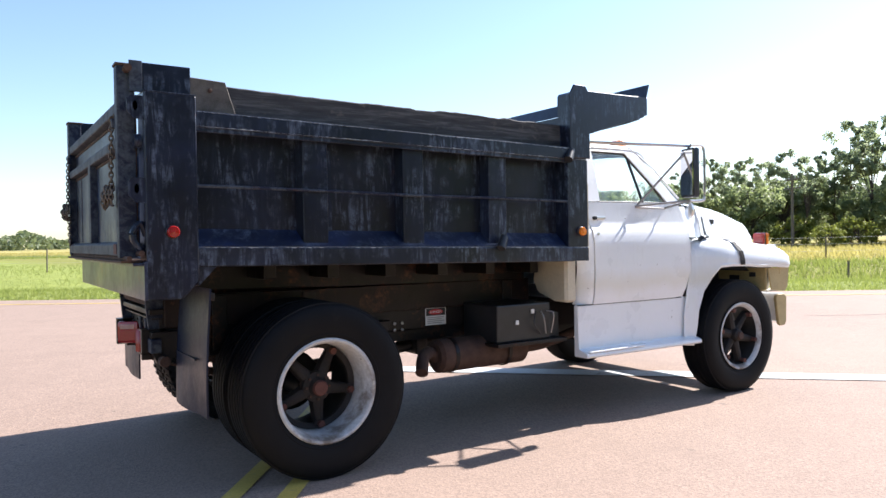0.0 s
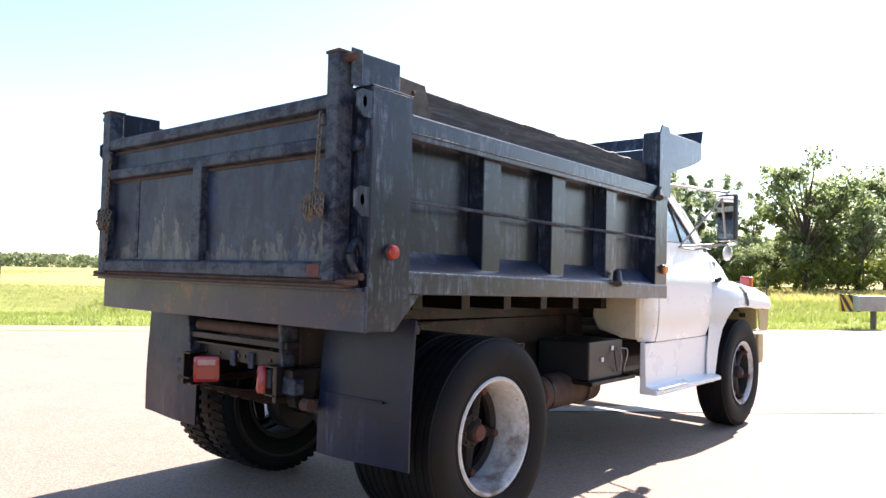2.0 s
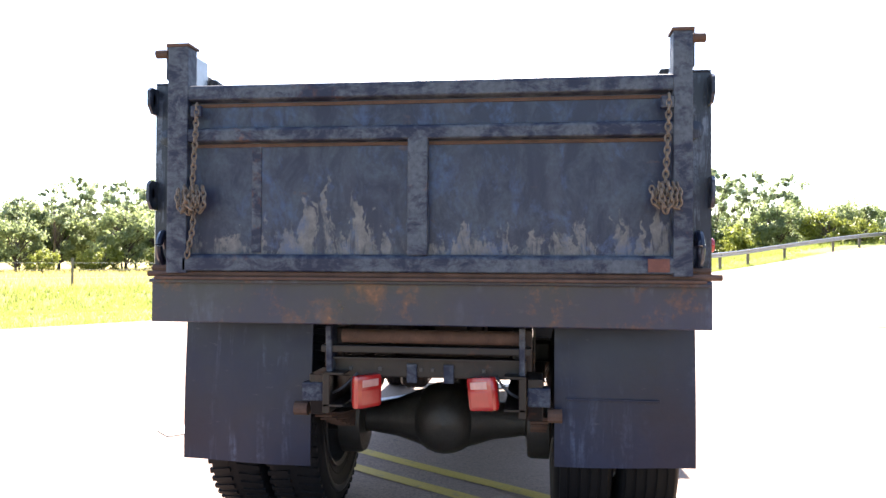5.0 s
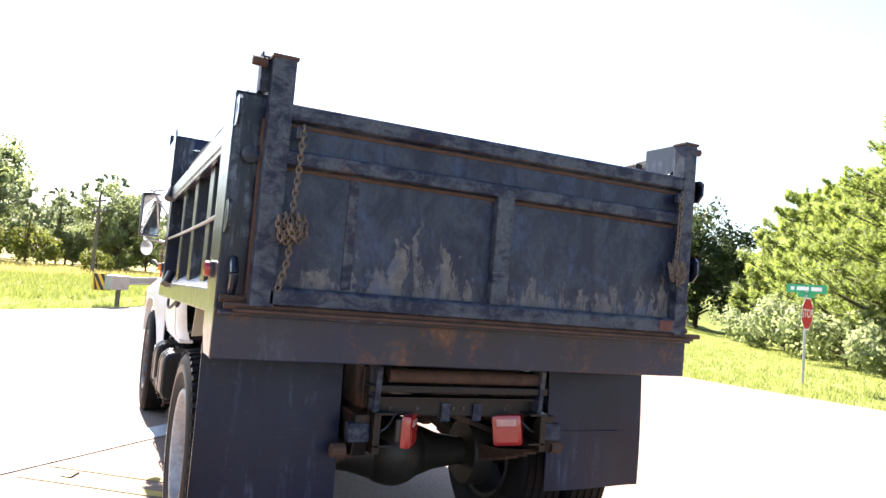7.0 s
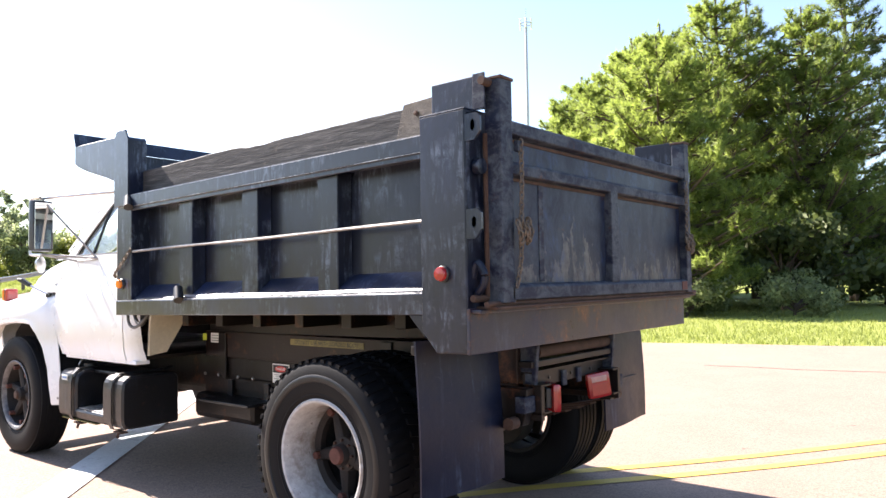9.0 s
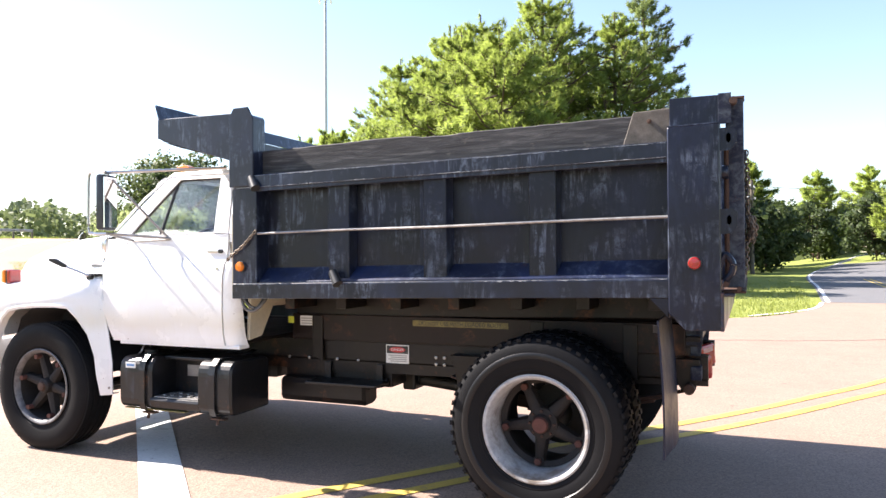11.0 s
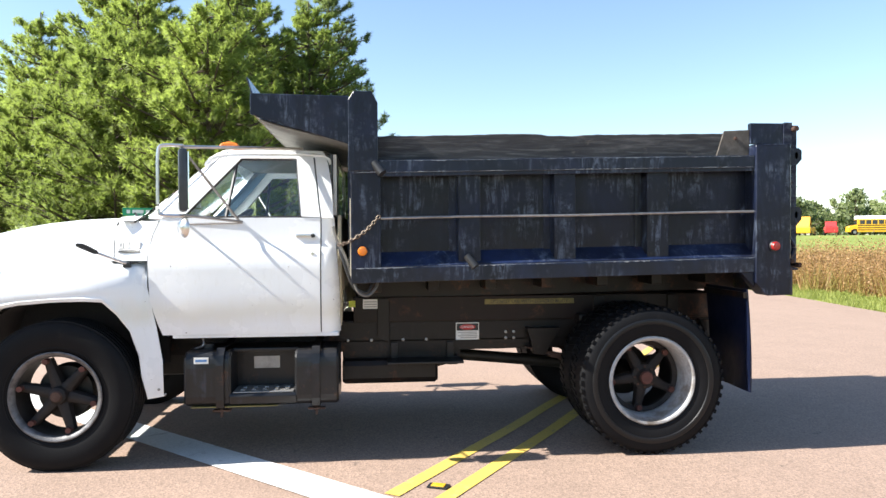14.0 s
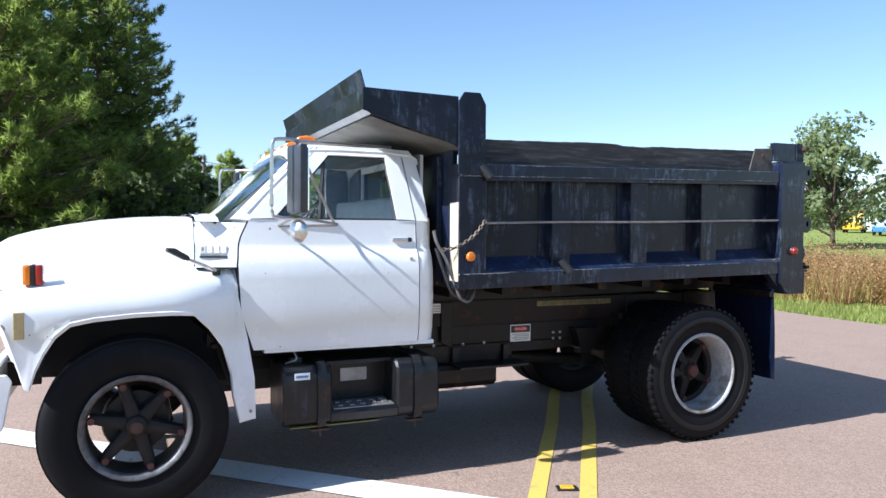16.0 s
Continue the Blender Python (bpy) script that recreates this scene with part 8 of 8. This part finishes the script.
# lattice of the far mast
tx, ty = polar(-2, 3.5, -57.8, 320)
tower = thing("radio_mast", "tall slim grey antenna mast", "mast", at=(tx, ty, 0))
part("mast", tube([(0, 0, 0), (0, 0, 117)], [0.9, 0.55], 8), M_GALV, tower)
part("antenna_frame", tube([(2.8 * math.cos(a), 2.8 * math.sin(a), 114.0) for a in (2 * math.pi * k / 6 for k in range(7))], 0.21, 5), M_GALV, tower)
for k in range(6):
    a = 2 * math.pi * k / 6
    part("antenna", bx(2.8 * math.cos(a) - 0.3, 2.8 * math.cos(a) + 0.3, 2.8 * math.sin(a) - 0.3, 2.8 * math.sin(a) + 0.3, 111.6, 116.3, 0.06), M_SIGNW, tower)
part("lightning_rod", tube([(0, 0, 117), (0, 0, 121)], 0.11, 5), M_GALV, tower)

# yard beyond the weeds: a white building and parked vehicles
hx_, hy_ = polar(3.4, 5.4, -145.5, 112)
house = thing("house", "long low white house with a pale green metal roof", "house", at=(hx_, hy_, float(height(hx_, hy_))))
house.rotation_euler[2] = radians(48)
hw = part("wall", bx(-7, 7, -3, 3, -0.3, 2.7, 0.02), M_SIDING, house)
part("roof", prism([(-3.6, 2.65), (0, 4.1), (3.6, 2.65), (3.6, 2.8), (0, 4.25), (-3.6, 2.8)], -7.5, 7.5, "x", 0.01), M_ROOFG, house)
for q in (-5.6, -3.2, -0.4, 2.0, 4.6):
    for yy in (-3.02, 3.02):
        w_ = part("window", bx(q - 0.5, q + 0.5, yy - 0.03, yy + 0.03, 1.0, 2.1, 0.01), M_SIGNW, house)
        part("pane", bx(q - 0.42, q + 0.42, yy - 0.04, yy + 0.04, 1.08, 2.02, 0), M_DARKWIN, w_)
for q in (-6.9, -3.5, 0.8, 6.9):
    part("porch_post", bx(q - 0.07, q + 0.07, 3.35, 3.5, -0.2, 2.66, 0.01), M_SIDING, house)


def vehicle(name, label, x, y, turn, L, W, H, mat, cabin, zc, category="car"):
    """A parked vehicle: rounded body, glazed cabin, wheels with rims."""
    root = thing(name, label, category, "parked vehicles", at=(x, y, float(height(x, y)) - 0.03))
    root.rotation_euler[2] = radians(turn)
    part("body", bx(-L / 2, L / 2, -W / 2, W / 2, 0.35, zc, 0.12), mat, root)
    a, b = cabin
    cb = part("cabin", prism([(a, zc - 0.02), (a + 0.25 * (H - zc), H), (b - 0.45 * (H - zc), H), (b, zc - 0.02)], -W * 0.44, W * 0.44, "y", 0.06), mat, root)
    for yy in (-1, 1):
        part("side_window", prism([(a + 0.35 * (H - zc), zc + 0.06), (a + 0.45 * (H - zc), H - 0.12), (b - 0.6 * (H - zc), H - 0.12), (b - 0.35 * (H - zc), zc + 0.06)], yy * W * 0.44, yy * W * 0.448, "y", 0), M_DARKWIN, cb)
        for q in (-0.31, 0.31):
            wbm = lathe([(0.18, -0.1), (0.33, -0.1), (0.36, -0.06), (0.36, 0.06), (0.33, 0.1), (0.18, 0.1)], 20)
            wl = part("wheel", wbm, M_TYRE, root, "", True)
            wl.location = (q * L, yy * W * 0.46, 0.36)
            part("rim", lathe([(0.0001, 0.08), (0.18, 0.08), (0.18, -0.08), (0.0001, -0.08)], 16, False), M_DULL, wl)
    return root


vehicle("flatbed_truck", "yellow cab truck parked in the yard", *polar(1.8, 5.75, -121.9, 118), 50, 5.2, 2.1, 2.7, M_BUSY, (0.4, 2.4), 1.2, "truck")
vehicle("red_tractor", "red tractor parked beside the yellow bus", *polar(2.03, 5.73, -123.6, 112), 60, 2.7, 1.6, 1.9, M_LABELR, (-0.9, 0.5), 1.2, "tractor")


def school_bus(x, y, turn):
    """A yellow bus: white roof, a row of windows, black rub rails, a short bonnet."""
    root = thing("school_bus", "long yellow bus with white roof and black rub rails", "bus", "parked vehicles", at=(x, y, float(height(x, y)) - 0.03))
    root.rotation_euler[2] = radians(turn)
    body = part("body", bx(-4.5, 3.6, -1.15, 1.15, 0.45, 2.25, 0.06), M_BUSY, root)
    part("bonnet", prism([(3.58, 0.45), (3.58, 1.45), (4.5, 1.3), (4.7, 1.1), (4.7, 0.45)], -0.95, 0.95, "y", 0.06), M_BUSY, root)
    part("roof", prism([(-1.15, 2.24), (-1.0, 2.55), (-0.6, 2.72), (0.6, 2.72), (1.0, 2.55), (1.15, 2.24)], -4.5, 3.6, "x", 0.03), M_SIGNW, root, "white bus roof")
    part("windscreen", bx(3.60, 3.63, -0.95, 0.95, 1.5, 2.15, 0.01), M_DARKWIN, body)
    for yy in (-1, 1):
        for k in range(10):
            part("window", bx(-4.25 + 0.77 * k, -3.63 + 0.77 * k, min(yy * 1.15, yy * 1.165), max(yy * 1.15, yy * 1.165), 1.55, 2.12, 0.01), M_DARKWIN, body)
        for z in (0.72, 1.02, 1.34):
            part("rub_rail", bx(-4.5, 3.58, min(yy * 1.15, yy * 1.18), max(yy * 1.15, yy * 1.18), z, z + 0.10, 0.01), M_BLACKPL, body)
        for q in (-2.6, 3.9):
            wl = part("wheel", lathe([(0.22, -0.12), (0.40, -0.12), (0.45, -0.07), (0.45, 0.07), (0.40, 0.12), (0.22, 0.12)], 20), M_TYRE, root, "", True)
            wl.location = (q, yy * 1.0, 0.46)
            part("rim", lathe([(0.0001, 0.09), (0.22, 0.09), (0.22, -0.09), (0.0001, -0.09)], 16, False), M_DULL, wl)
    return root


school_bus(*polar(2.03, 5.73, -126.8, 118), -24)
vehicle("box_van", "white parked box van at the yard's edge", *polar(0.84, 5.69, -118.9, 118), 20, 5.6, 2.1, 2.6, M_SIDING, (-1.2, 2.6), 1.25, "van")
vehicle("yellow_loader", "yellow tractor loader parked in the yard", *polar(3.85, 5.2, -142.8, 92), 30, 3.2, 1.9, 2.5, M_BUSY, (-1.2, 0.6), 1.15, "loader")
vehicle("blue_car", "blue parked car beyond the weeds", *polar(3.85, 5.2, -144.7, 84), 25, 4.4, 1.8, 1.5, M_BLUECAR, (-1.2, 1.3), 0.95, "car")
tsx, tsy = polar(0.84, 5.69, -115.8, 118)
tin = thing("tin_shed", "small pale teal tin shed beside the yard", "shed", at=(tsx, tsy, float(height(tsx, tsy))))
tin.rotation_euler[2] = radians(64)
part("wall", bx(-2.9, 2.9, -2.0, 2.0, -0.3, 3.3, 0.02), M_TIN, tin)
part("roof", prism([(-2.2, 3.28), (0, 3.6), (2.2, 3.28), (2.2, 3.38), (0, 3.7), (-2.2, 3.38)], -3.1, 3.1, "x", 0.01), M_TIN, tin)
part("door", bx(-0.6, 0.6, 1.98, 2.03, -0.1, 2.0, 0.01), M_DULL, tin)
# red excavator with its boom bent over the brush
exx, exy = polar(0.84, 5.69, -113.2, 84)
dig = thing("excavator", "red excavator with a bent boom behind the brush", "excavator", at=(exx, exy, float(height(exx, exy))))
dig.rotation_euler[2] = radians(154)
dig.scale = (1.22, 1.22, 1.22)
part("tracks", bx(-1.5, 1.5, -1.1, 1.1, 0.0, 0.7, 0.2), M_BLACKPL, dig)
hb = part("house_body", bx(-1.5, 0.9, -1.0, 1.0, 0.75, 1.6, 0.1), M_DIGRED, dig)
part("cab_box", bx(0.0, 1.0, 0.1, 1.0, 1.55, 2.3, 0.1), M_DARKWIN, hb)
bo_ = part("boom", prism([(0.8, 1.3), (0.8, 1.65), (2.2, 3.15), (3.1, 3.45), (3.2, 3.15), (2.4, 2.85), (1.1, 1.25)], -0.17, 0.17, "y", 0.02), M_DIGRED, dig)
part("stick", prism([(3.0, 3.5), (3.35, 3.45), (3.55, 1.2), (3.3, 1.15), (3.0, 2.9)], -0.13, 0.13, "y", 0.02), M_DIGRED, bo_)
part("bucket", prism([(3.3, 1.2), (3.6, 1.2), (3.75, 0.8), (3.5, 0.45), (3.1, 0.5), (3.25, 0.8)], -0.4, 0.4, "y", 0.02), M_DULL, bo_)
